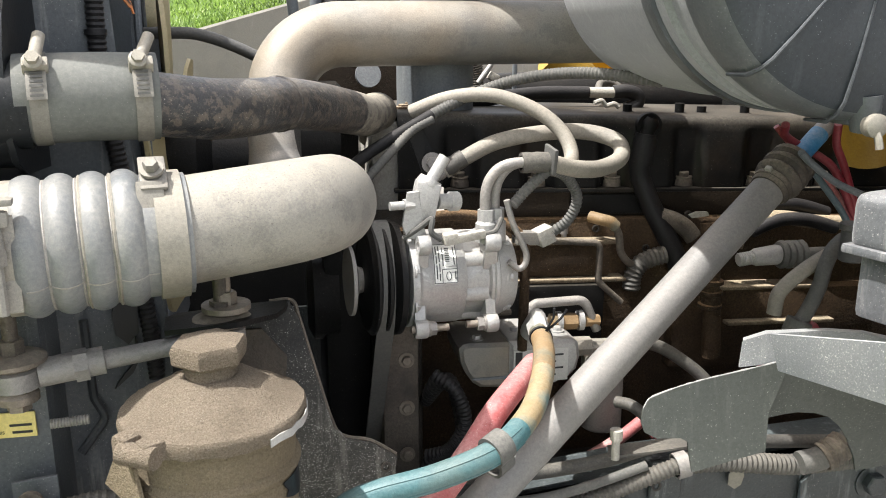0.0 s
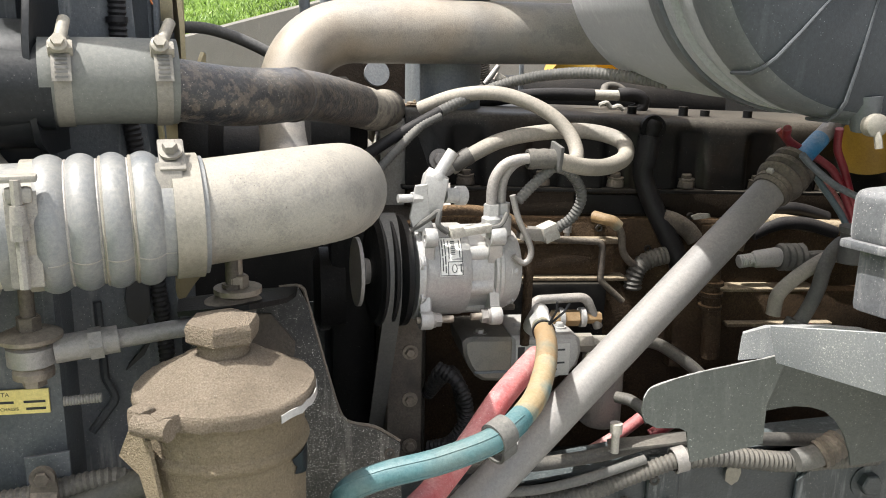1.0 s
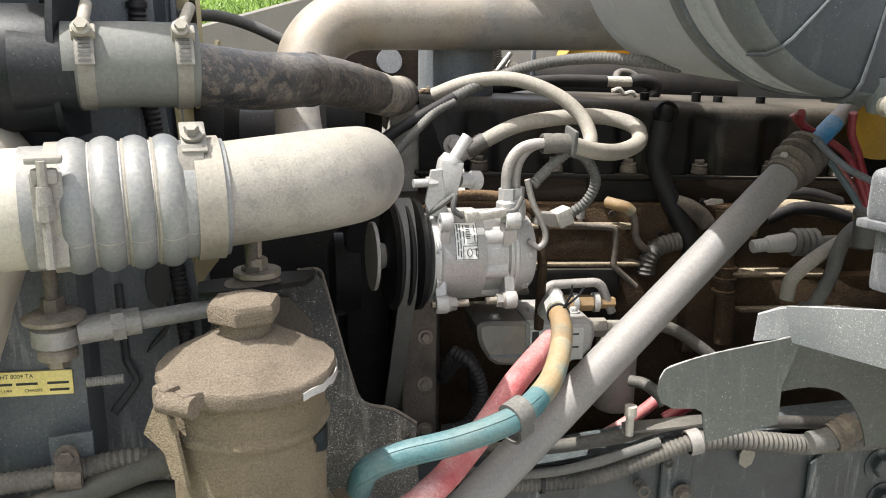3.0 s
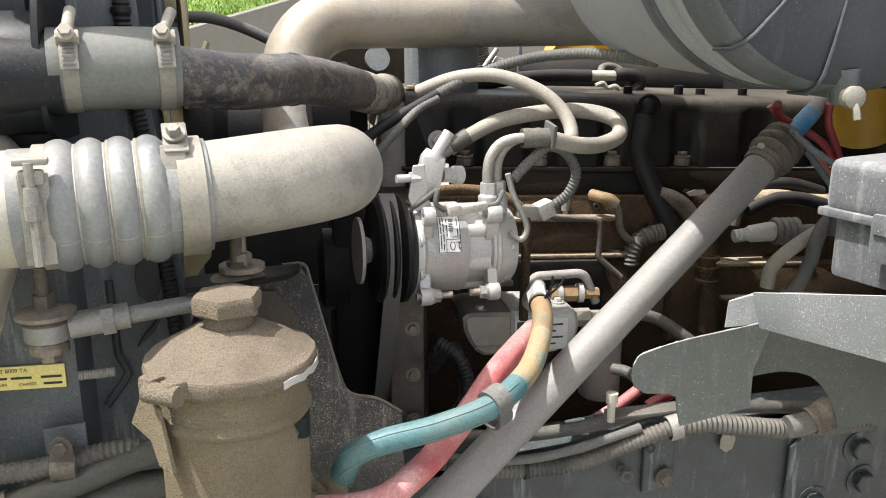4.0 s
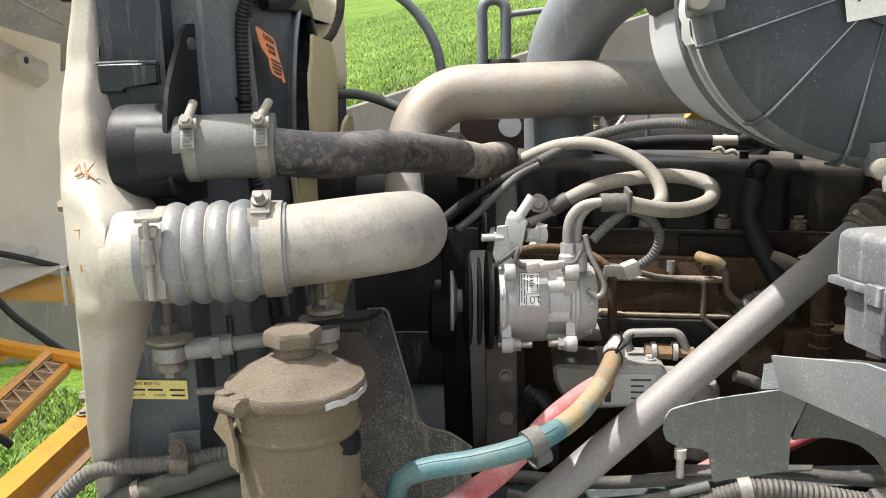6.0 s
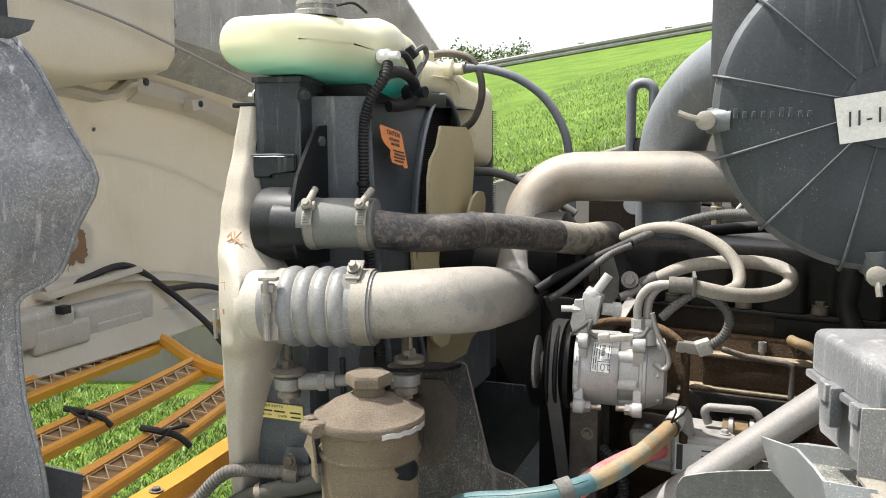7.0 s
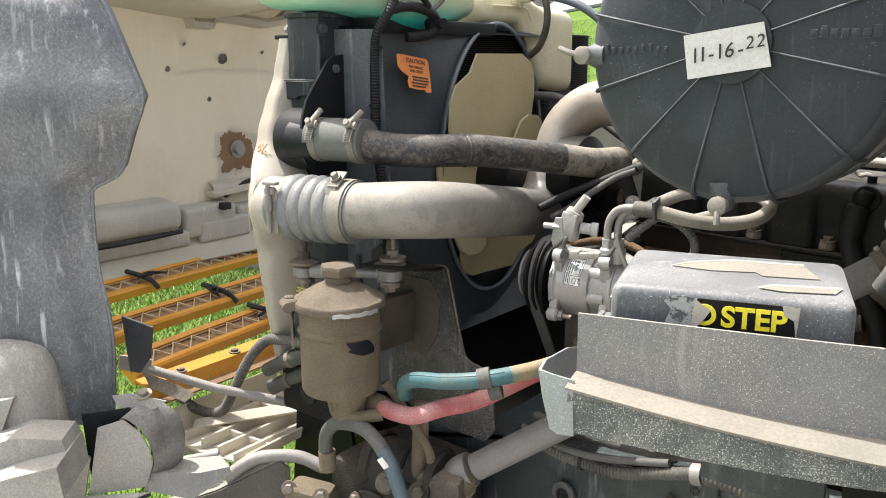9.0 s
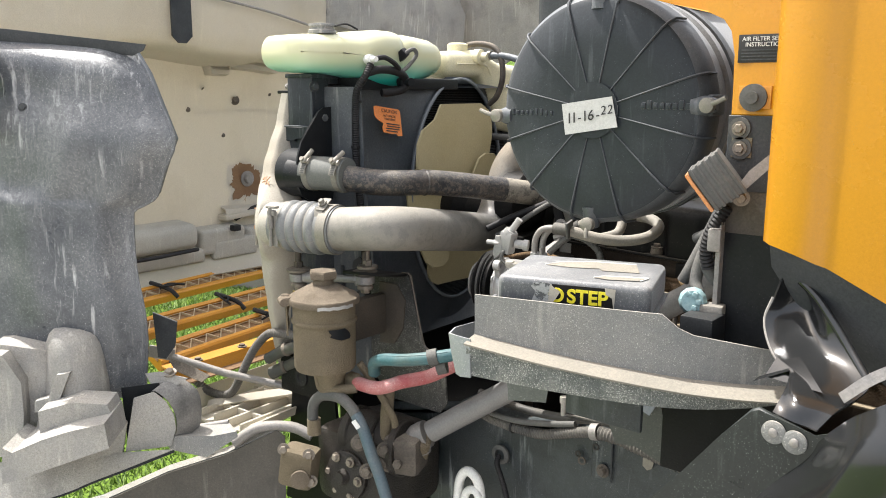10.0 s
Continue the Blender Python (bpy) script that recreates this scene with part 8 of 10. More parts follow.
part("rod_knuckle", box(bm_new(), (0.434, 1.76, 1.508), (0.022, 0.03, 0.018), (0, 30, 0), 0.005), "chalk", top)
part("post", span(bm_new(), (0.474, 1.745, 1.46), (0.483, 1.755, 1.56), 0.002), "shroud", top)
part("link_bar", sweep(bm_new(), [Vector((0.268, 1.80, 1.512)), Vector((0.30, 1.80, 1.519)), Vector((0.345, 1.80, 1.515))], 0.006, 8), "blackpaint", top)
part("fuel_rail", sweep(bm_new(), smooth_path([(0.34, 1.58, 1.470), (0.42, 1.59, 1.480), (0.50, 1.6, 1.485), (0.588, 1.6, 1.484)], 6), 0.013, 14), "rubber", top)
part("rail_sleeve", sweep(bm_new(), [Vector((0.586, 1.6, 1.485)), Vector((0.642, 1.6, 1.484))], 0.0105, 14), "chalk", top, "pale sleeve")
part("rail_hose", tube([(0.640, 1.6, 1.484), (0.665, 1.6, 1.486), (0.688, 1.6, 1.480), (0.694, 1.6, 1.466), (0.682, 1.6, 1.455), (0.668, 1.6, 1.452)], 0.014, 14), "rubber", top)
part("return_hose", tube([(0.618, 1.62, 1.475), (0.635, 1.66, 1.497), (0.665, 1.67, 1.498), (0.688, 1.66, 1.482)], 0.008, 10), "conduit", top)
for x, y, h in ((0.63, 1.50, 0.020), (0.73, 1.49, 0.024), (0.78, 1.50, 0.018), (0.87, 1.50, 0.02)):
    part("cover_nut", turned([(0.014, 0), (0.014, 0.006), (0.009, 0.007), (0.009, h)], (x, y, 1.462 + lean(x)), (0, 0, 1), 10), "blackpaint", top)
part("twisted_tie", tube([(0.575, 1.53, 1.470), (0.59, 1.53, 1.474), (0.60, 1.53, 1.465), (0.615, 1.53, 1.468), (0.625, 1.53, 1.461)], 0.0045, 8), "chalk", top)
part("core_plug", lathe(bm_new(), disc_ends([(0.020, 0.0), (0.024, -0.004), (0.026, 0.0), (0.026, 0.01)]), (0.166, 1.74, 1.515), (0.15, -1, 0.25), 28), "shroud", top, "grey round plug")
part("lifting_plate", plate(bm_new(), [(0.05, 1.76, 1.42), (0.05, 1.76, 1.56), (0.10, 1.76, 1.60), (0.30, 1.76, 1.56), (0.30, 1.76, 1.42)][::-1], 0.008), "grime", top)
part("yellow_cover", sweep(bm_new(), smooth_path([(0.62, 1.96, 1.55), (0.68, 1.96, 1.51), (0.74, 1.96, 1.44)], 5), 0.045, 18), "yellow_paint", top, "yellow painted cover")

# ---- hoses round the surge tanks ----
rh = thing("vent_hose", (-0.25, 1.63, 1.85), "grey rubber vent hose from the washer tank", "hose")
part("hose", tube([(-0.235, 1.592, 1.850), (-0.17, 1.605, 1.845), (-0.095, 1.615, 1.820), (-0.03, 1.63, 1.768), (0.013, 1.64, 1.69), (0.024, 1.65, 1.60), (0.028, 1.66, 1.50)], 0.0105, 14), "shroud", rh)
part("hose_clamp", turned([(0.014, -0.006), (0.014, 0.006)], (-0.228, 1.593, 1.850), (1, 0, 0), 16), "band", rh)
rh2 = thing("overflow_hose", (-0.2, 1.5, 1.7), "dusty black overflow hose looped behind the tanks", "hose")
part("hose", tube([(-0.32, 1.60, 1.884), (-0.27, 1.60, 1.886), (-0.215, 1.60, 1.872), (-0.188, 1.60, 1.83), (-0.185, 1.60, 1.775), (-0.205, 1.60, 1.725), (-0.235, 1.60, 1.70)], 0.009, 12), "rust_dark", rh2)
rh3 = thing("heater_hose", (-0.2, 1.6, 1.59), "black rubber hose across the engine bay", "hose")
part("hose", tube([(-0.30, 1.60, 1.595), (-0.20, 1.60, 1.599), (-0.14, 1.60, 1.594), (-0.06, 1.60, 1.563), (0.05, 1.6, 1.50)], 0.0105, 12), "rubber_grey", rh3)
tl = thing("tank_loom", (-0.15, 0.93, 1.45), "corrugated loom hanging from the coolant tank", "loom")
part("loom", conduit([(-0.150, 0.985, 1.808), (-0.150, 0.966, 1.780), (-0.172, 0.958, 1.745), (-0.190, 0.968, 1.70), (-0.194, 0.971, 1.62), (-0.194, 0.972, 1.54), (-0.185, 0.974, 1.46), (-0.176, 0.976, 1.36), (-0.170, 0.978, 1.28), (-0.166, 0.980, 1.20)], 0.0100, 10, 0.006), "rubber", tl)
part("loop_hose", tube([(-0.152, 0.970, 1.786), (-0.146, 1.01, 1.795), (-0.150, 1.06, 1.794), (-0.155, 1.105, 1.785), (-0.158, 1.125, 1.768), (-0.162, 1.120, 1.748), (-0.172, 1.09, 1.739), (-0.185, 1.06, 1.737)], 0.0105, 12), "rubber", tl)
part("lead", tube([(-0.138, 0.992, 1.822), (-0.135, 1.02, 1.825), (-0.140, 1.06, 1.812), (-0.145, 1.085, 1.797)], 0.0065, 8), "rubber", tl)
part("lead", tube([(-0.160, 1.120, 1.838), (-0.150, 1.145, 1.850), (-0.148, 1.155, 1.835), (-0.152, 1.13, 1.808), (-0.153, 1.105, 1.792)], 0.0055, 8), "rubber_grey", tl)
part("plug", box(bm_new(), (-0.170, 1.125, 1.836), (0.030, 0.020, 0.024), (20, -35, 0), 0.004), "rubber", tl)
for z in (1.50, 1.60, 1.715):
    part("tie", turned([(0.0118, -0.003), (0.0118, 0.003)], (-0.195 + (0.008 if z > 1.7 else 0.0), 0.971, z), (0, 0, 1), 14), "rubber", tl)

gb = thing("governor_bottle", (0.12, 2.22, 1.60), "dark canister with a looped pipe beyond the engine", "canister")
part("canister", turned([(0.05, 1.50), (0.055, 1.52), (0.055, 1.66), (0.045, 1.68)], (0.14, 2.22, 0), (0, 0, 1), 24), "blackpaint", gb)
part("pipe", bent([(0.085, 2.2, 1.60), (0.085, 2.2, 1.84), (0.15, 2.2, 1.84), (0.15, 2.2, 1.68)], 0.015, 0.03, 12), "shroud", gb)
part("pipe", bent([(0.15, 2.2, 1.78), (0.16, 2.2, 1.80), (0.28, 2.2, 1.81)], 0.009, 0.02, 10), "shroud", gb)

# ---- frame rail and what hangs on it ----
fr = thing("frame_rail", (0.4, 1.05, 0.7), "black steel truck frame rail, dusty and scraped", "frame rail")
outline = [(-0.40, 0.70), (-0.225, 0.86), (0.08, 0.935), (0.50, 0.985), (1.6, 1.03), (1.6, 0.66), (-0.2, 0.60), (-0.40, 0.50)]
part("web", plate(bm_new(), [(x, 1.03, z) for x, z in outline][::-1], 0.008), "frame", fr)
bm = sheet(bm_new(), [[(x, 1.03, z) for x, z in outline[:5]], [(x, 1.11, z) for x, z in outline[:5]]], 0.008)
part("top_flange", bm, "frame", fr)
for x, z in ((0.873, 0.87), (0.93, 0.80), (0.86, 0.93), (0.79, 0.84)):
    bolt("bolt", fr, (x, 1.021, z), (0, -1, 0), 0.018, 0.016, "frame")
part("reinforcement", plate(bm_new(), [(0.74, 1.021, 0.74), (0.74, 1.021, 0.94), (0.78, 1.021, 0.97), (1.3, 1.021, 0.99), (1.3, 1.021, 0.74)][::-1], 0.006), "frame", fr)
sb = part("strap", plate(bm_new(), [(0.495, 1.021, 0.885), (0.495, 1.021, 1.0), (0.545, 1.021, 1.0), (0.545, 1.021, 0.885)][::-1], 0.006, 0.002), "frame", fr)
part("strap_bolt", hexbolt(bm_new(), (0.528, 1.014, 0.912), (0, -1, 0), 0.010, 0.012), "rust_dark", sb)
part("hole_rim", lathe(bm_new(), [(0.006, 0), (0.010, 0), (0.010, 0.002), (0.006, 0.002)], (0.47, 1.0215, 0.916), (0, -1, 0), 16), "rust_dark", fr)
part("grommet", lathe(bm_new(), [(0.014, -0.004), (0.024, -0.002), (0.024, 0.004), (0.014, 0.006)], (0.245, 1.02, 0.866), (0, -1, 0), 24), "rubber_grey", fr)
fr2 = thing("far_frame_rail", (0.4, 1.89, 0.7), "black steel frame rail on the far side", "frame rail")
part("web", span(bm_new(), (-0.4, 1.89, 0.70), (1.6, 1.90, 0.98), 0.003), "frame", fr2)
part("cross_member", span(bm_new(), (-0.10, 1.03, 0.60), (0.02, 1.89, 0.84), 0.01), "frame", fr2)
sump = thing("oil_pan", (0.6, 1.46, 0.5), "black oil pan under the engine", "oil pan")
part("pan", span(bm_new(), (0.16, 1.22, 0.48), (1.3, 1.70, 0.82), 0.04), "blackpaint", sump)
part("flange", span(bm_new(), (0.14, 1.20, 0.80), (1.3, 1.72, 0.815), 0.003), "blackpaint", sump)
wl = thing("inner_wing", (0.3, 2.15, 0.6), "black inner wing panel on the far side", "panel")
part("panel", span(bm_new(), (-0.48, 2.12, 0.4), (1.0, 2.14, 1.40), 0.006), "blackpaint", wl)
part("lower_panel", span(bm_new(), (-0.36, 1.05, 0.5), (-0.30, 2.1, 0.99), 0.006), "blackpaint", wl)
fd = thing("fan_drive", (0.06, 1.40, 1.1), "black fan drive and pulley cluster at the engine front", "fan drive")
part("hub_housing", turned([(0.06, 0), (0.085, 0.01), (0.085, 0.07), (0.05, 0.10)], (0.01, 1.37, 1.44), (1, 0, 0), 30), "blackpaint", fd)
part("support", span(bm_new(), (0.045, 1.28, 0.80), (0.12, 1.55, 1.36), 0.015), "blackpaint", fd)
part("water_pump", turned([(0.05, 0), (0.07, 0.01), (0.07, 0.05)], (0.02, 1.33, 1.18), (1, 0, 0), 26), "blackpaint", fd)
for k in range(5):
    part("loom", conduit([(0.20, 1.16 + 0.02 * k, 1.10 - 0.02 * k), (0.23, 1.14 + 0.01 * k, 1.08), (0.245, 1.14, 1.03 - 0.012 * k), (0.225, 1.15, 0.98), (0.19, 1.17, 0.96 - 0.01 * k)], 0.011, 7, 0.007), "rubber", fd)

part("drip", plate(bm_new(), [(0.628, 1.0205, 0.985), (0.640, 1.0205, 0.985), (0.644, 1.0205, 0.962), (0.640, 1.0205, 0.948), (0.630, 1.0205, 0.942), (0.619, 1.0205, 0.950), (0.619, 1.0205, 0.966)][::-1], 0.001), "ledge", fr, "dried tan drip")
for x, z in ((0.505, 0.96), (0.70, 0.975), (0.46, 0.93)):
    part("hole_rim", lathe(bm_new(), [(0.004, 0), (0.008, 0), (0.008, 0.002), (0.004, 0.002)], (x, 1.0215, z), (0, -1, 0), 16), "oily", fr)
cd = thing("frame_loom", (0.5, 0.99, 0.98), "dusty corrugated loom and air line clipped along the frame", "loom")
part("conduit", conduit([(0.17, 0.995, 0.985), (0.23, 0.99, 0.968), (0.30, 0.99, 0.962), (0.38, 0.985, 0.968), (0.45, 0.985, 0.990), (0.52, 0.985, 1.012)], 0.0125, 10, 0.007), "conduit", cd)
part("conduit", conduit([(0.53, 0.985, 1.013), (0.58, 0.985, 1.012), (0.64, 0.985, 1.003), (0.70, 0.99, 0.992), (0.78, 1.0, 0.985), (0.86, 1.01, 0.98)], 0.0155, 10, 0.008), "conduit", cd)
part("air_line", tube([(0.17, 1.03, 1.005), (0.30, 1.03, 0.995), (0.42, 1.03, 1.003), (0.52, 1.03, 1.02), (0.66, 1.03, 1.012), (0.86, 1.03, 0.995)], 0.010, 12), "conduit", cd)
part("p_clamp", lathe(bm_new(), [(0.016, -0.009), (0.0185, -0.009), (0.0185, 0.009), (0.016, 0.009)], (0.522, 0.985, 1.012), (1, 0, 0.2), 26), "steel", cd)
part("clamp_tongue", plate(bm_new(), [(0.42, 1.0, 1.026), (0.51, 0.992, 1.034), (0.62, 1.0, 1.038), (0.63, 1.02, 1.036), (0.43, 1.03, 1.028)], 0.003), "conduit", cd)
part("black_cable", tube([(0.17, 0.985, 0.998), (0.24, 0.982, 0.985), (0.32, 0.978, 0.986), (0.40, 0.98, 1.000), (0.47, 0.985, 1.016)], 0.007, 10), "rubber_grey", cd)
part("wrapped_loom", tube([(0.70, 0.975, 1.002), (0.74, 0.975, 1.010), (0.80, 0.985, 1.035), (0.86, 1.0, 1.055)], 0.017, 12), "rubber_grey", cd)
part("taped_joint", sweep(bm_new(), smooth_path([(0.735, 0.975, 1.008), (0.752, 0.975, 1.016), (0.768, 0.978, 1.024)], 5), 0.021, 12, True, lambda s: 1.0 + 0.08 * math.sin(s * 700)), "rust_dark", cd)
part("drain_elbow", tube([(0.47, 1.10, 1.06), (0.485, 1.08, 1.062), (0.50, 1.06, 1.052), (0.505, 1.05, 1.04)], 0.009, 12), "conduit", cd)
part("tie", turned([(0.015, -0.003), (0.015, 0.003)], (0.30, 0.99, 0.962), (1, 0, 0), 14), "rubber", cd)
part("spigot", turned([(0.006, 0), (0.006, 0.03), (0.009, 0.03), (0.009, 0.045)], (0.430, 1.0, 1.022), (0, 0, 1), 10), "chalk", cd)
gl = thing("grommet_lead", (0.26, 1.0, 0.80), "thin braided lead hanging from the frame grommet", "cable")
part("lead", conduit([(0.248, 1.008, 0.868), (0.255, 0.99, 0.855), (0.27, 0.985, 0.83), (0.29, 0.98, 0.79), (0.30, 0.98, 0.74)], 0.0075, 7, 0.005), "rubber", gl)
wh = thing("white_hose", (0.2, 0.95, 0.76), "short white hose loop below the frame", "hose")
part("loop", tube([(0.165, 0.95, 0.72), (0.172, 0.95, 0.80), (0.195, 0.95, 0.832), (0.222, 0.95, 0.822), (0.235, 0.95, 0.79), (0.24, 0.95, 0.72)], 0.012, 14), "white", wh)
part("end", tube([(0.19, 0.94, 0.72), (0.20, 0.94, 0.78), (0.225, 0.94, 0.795), (0.24, 0.94, 0.78)], 0.010, 12), "white", wh)

# ---- steering gear ----
sg = thing("steering_gear", (-0.05, 0.85, 0.72), "oily brown cast steering gear with hose unions", "steering gear")
part("housing", span(bm_new(), (-0.19, 0.80, 0.70), (0.06, 1.02, 0.90), 0.035), "oily", sg)
part("cylinder", turned([(0.05, 0), (0.062, 0.01), (0.062, 0.17), (0.05, 0.19)], (-0.12, 0.86, 0.88), (1, 0.15, 0.05), 28), "oily", sg)
for x, r in ((-0.10, 0.068), (-0.02, 0.066), (0.055, 0.07)):
    fl_ = part("flange", turned([(r, 0), (r, 0.012), (r - 0.004, 0.016)], (x, 0.865, 0.882), (1, 0.15, 0.05), 30), "oily", sg)
    for k in range(5):
        q = radians(150 + 40 * k)
        part("flange_bolt", hexbolt(bm_new(), (x + 0.015, 0.868 + (r - 0.011) * math.cos(q), 0.884 + (r - 0.011) * -math.sin(q) * -1), (1, 0.15, 0.05), 0.007, 0.008, False), "bolt", fl_)
part("side_cover", turned([(0.058, 0), (0.062, 0.006), (0.062, 0.018), (0.045, 0.024), (0.02, 0.026), (0.014, 0.045)], (-0.06, 0.80, 0.80), (0.1, -1, 0.15), 30), "oily", sg)
for k in range(6):
    q = k * math.pi / 3
    part("cover_bolt", hexbolt(bm_new(), (-0.06 + 0.05 * math.cos(q), 0.778, 0.803 + 0.05 * math.sin(q)), (0.1, -1, 0.15), 0.008, 0.010), "bolt", sg)
cap = part("end_cap", box(bm_new(), (-0.185, 0.745, 0.805), (0.09, 0.07, 0.10), (0, 8, 25), 0.016), "reservoir", sg, "dust coated end cap")
part("plug", turned([(0.024, 0), (0.024, 0.008), (0.014, 0.010)], (-0.150, 0.715, 0.79), (0.7, -0.7, 0), 22), "dirt", cap)
for dx, dz in ((-0.035, 0.045), (0.03, 0.04), (0.035, -0.03)):
    part("cap_bolt", hexbolt(bm_new(), (-0.17 + dx, 0.725 + 0.4 * dx, 0.81 + dz), (0.6, -0.7, 0.2), 0.010, 0.012), "bolt", cap)
part("union", turned([(0.016, 0), (0.016, 0.02), (0.020, 0.022), (0.020, 0.05), (0.012, 0.055), (0.012, 0.07)], (-0.02, 0.80, 0.90), (0.6, -0.7, 0.3), 14), "rust_dark", sg)
for x, y, z in ((0.06, 0.80, 0.90), (0.085, 0.82, 0.865), (0.05, 0.79, 0.86), (0.02, 0.78, 0.84), (0.10, 0.85, 0.90)):
    part("port_bolt", hexbolt(bm_new(), (x, y, z), (0.5, -0.8, 0.2), 0.012, 0.016), "rust_dark", sg)
part("valve_body", box(bm_new(), (0.075, 0.86, 0.88), (0.09, 0.09, 0.09), (0, 0, 20), 0.014), "rust_dark", sg)
part("feed_pipe", tube([(0.02, 0.86, 1.05), (0.025, 0.85, 1.0), (0.03, 0.84, 0.95), (0.03, 0.84, 0.90)], 0.016, 14), "reservoir", sg)
part("return_pipe", tube([(-0.02, 0.80, 1.10), (0.005, 0.82, 1.05), (0.05, 0.84, 0.97), (0.06, 0.84, 0.93)], 0.009, 12), "reservoir", sg)
part("drop_pipe", bent([(-0.10, 0.74, 1.07), (-0.085, 0.735, 1.035), (-0.03, 0.745, 1.045), (0.0, 0.77, 1.05)], 0.012, 0.02, 12), "reservoir", sg)
bh = thing("pressure_hose", (0.03, 0.74, 0.8), "dusty hose turning blue, looping down to the steering gear", "hose")
sp = smooth_path([(-0.125, 0.745, 0.915), (-0.127, 0.742, 0.95), (-0.118, 0.74, 0.992), (-0.079, 0.738, 1.022), (-0.01, 0.738, 1.026), (0.042, 0.738, 0.985), (0.078, 0.738, 0.915), (0.105, 0.738, 0.865), (0.130, 0.738, 0.80), (0.135, 0.738, 0.72)], 7)
k = int(len(sp) * 0.52)
part("dusty_length", sweep(bm_new(), sp[:k + 1], 0.0135, 16), "rubber_grey", bh)
part("blue_length", sweep(bm_new(), sp[k:], 0.0138, 16), "bluegrey", bh, "grey-blue hose")
part("hose_tag", box(bm_new(), (0.045, 0.722, 0.985), (0.012, 0.003, 0.022), (0, -35, 30), 0.001), "white", bh)
part("ferrule", turned([(0.017, -0.02), (0.017, 0.02)], (-0.1255, 0.744, 0.928), (0, 0, 1), 16), "reservoir", bh)

# ---- front corner: lower radiator mount, hoses and looms ----
rm = thing("radiator_mount", (-0.31, 0.88, 0.92), "black steel radiator mount with a bolt hole", "mount")
part("box", span(bm_new(), (-0.40, 0.868, 0.925), (-0.235, 0.98, 1.03), 0.006), "blackpaint", rm)
part("bushing", lathe(bm_new(), disc_ends([(0.024, -0.002), (0.024, 0.003), (0.014, 0.003), (0.012, 0.0)]), (-0.312, 0.867, 0.978), (0, -1, 0), 24), "rubber", rm)
part("pillar", plate(bm_new(), [(-0.43, 0.90, 0.58), (-0.39, 0.90, 0.93), (-0.22, 0.90, 0.93), (-0.18, 0.90, 0.58)][::-1], 0.01), "blackpaint", rm)
part("hole_rim", lathe(bm_new(), [(0.007, 0), (0.011, 0), (0.011, 0.002), (0.007, 0.002)], (-0.375, 0.899, 0.80), (0, -1, 0), 16), "steel", rm)
hl = thing("front_loom", (-0.3, 0.83, 1.08), "dusty corrugated loom with rubber hoses leading forward", "loom")
part("loom", conduit([(-0.165, 0.90, 1.06), (-0.188, 0.872, 1.093), (-0.212, 0.862, 1.110), (-0.26, 0.854, 1.107), (-0.312, 0.850, 1.099), (-0.369, 0.848, 1.095), (-0.418, 0.842, 1.084), (-0.469, 0.832, 1.032), (-0.508, 0.820, 0.962), (-0.541, 0.810, 0.902), (-0.574, 0.800, 0.883), (-0.612, 0.785, 0.887), (-0.626, 0.775, 0.898), (-0.677, 0.755, 0.932), (-0.730, 0.735, 0.971)], 0.0125, 8, 0.007), "conduit", hl)
part("hose", tube([(-0.155, 0.868, 1.108), (-0.20, 0.858, 1.100), (-0.238, 0.850, 1.090), (-0.272, 0.846, 1.079), (-0.299, 0.842, 1.073), (-0.334, 0.846, 1.060), (-0.374, 0.856, 1.043), (-0.43, 0.85, 1.01)], 0.0155, 16), "hose_olive", hl)
part("hose", tube([(-0.155, 0.876, 1.052), (-0.21, 0.868, 1.056), (-0.25, 0.866, 1.047), (-0.28, 0.868, 1.037), (-0.301, 0.868, 1.033), (-0.329, 0.876, 1.020), (-0.39, 0.878, 0.988), (-0.43, 0.86, 0.965)], 0.018, 16), "hose_olive", hl)
part("hose_clamp", turned([(0.019, -0.006), (0.019, 0.006)], (-0.345, 0.849, 1.056), (-1, -0.2, -0.45), 16), "rust_dark", hl)
part("hose_clamp", turned([(0.0205, -0.006), (0.0205, 0.006)], (-0.385, 0.878, 0.991), (-1, -0.1, -0.5), 16), "rust_dark", hl)
part("clip_plate", plate(bm_new(), [(-0.303, 0.862, 1.140), (-0.256, 0.862, 1.145), (-0.256, 0.862, 1.085), (-0.302, 0.862, 1.085)][::-1], 0.004, 0.001), "panel_blue", hl)
head = [(-0.278 + 0.0125 * math.cos(radians(a)), 0.838, 1.129 + 0.0125 * math.sin(radians(a))) for a in range(0, 181, 20)]
bm = plate(bm_new(), [(-0.264, 0.838, 1.105)] + head + [(-0.292, 0.838, 1.105), (-0.293, 0.836, 1.082), (-0.264, 0.836, 1.080)], 0.003, 0.001)
clip = part("loom_clip", bm, "rust_dark", hl, "grey steel loom clip")
part("clip_band", sheet(bm_new(), [[(x, 0.8475 - 0.0155 * math.cos(radians(a)), 1.100 + 0.0155 * math.sin(radians(a))) for a in range(-80, 81, 20)] for x in (-0.292, -0.265)], 0.002), "rust_dark", clip)
bolt("bolt", clip, (-0.278, 0.8365, 1.129), (0, -1, 0), 0.0085, 0.006, "rust_dark")
rp = thing("tie_pipe", (-0.5, 0.78, 0.96), "grey steel tie pipe from the hood to the frame", "pipe")
part("pipe", sweep(bm_new(), [Vector((-0.625, 0.675, 1.018)), Vector((-0.524, 0.776, 0.966)), Vector((-0.40, 0.89, 0.925))], 0.0105, 12), "steel", rp)
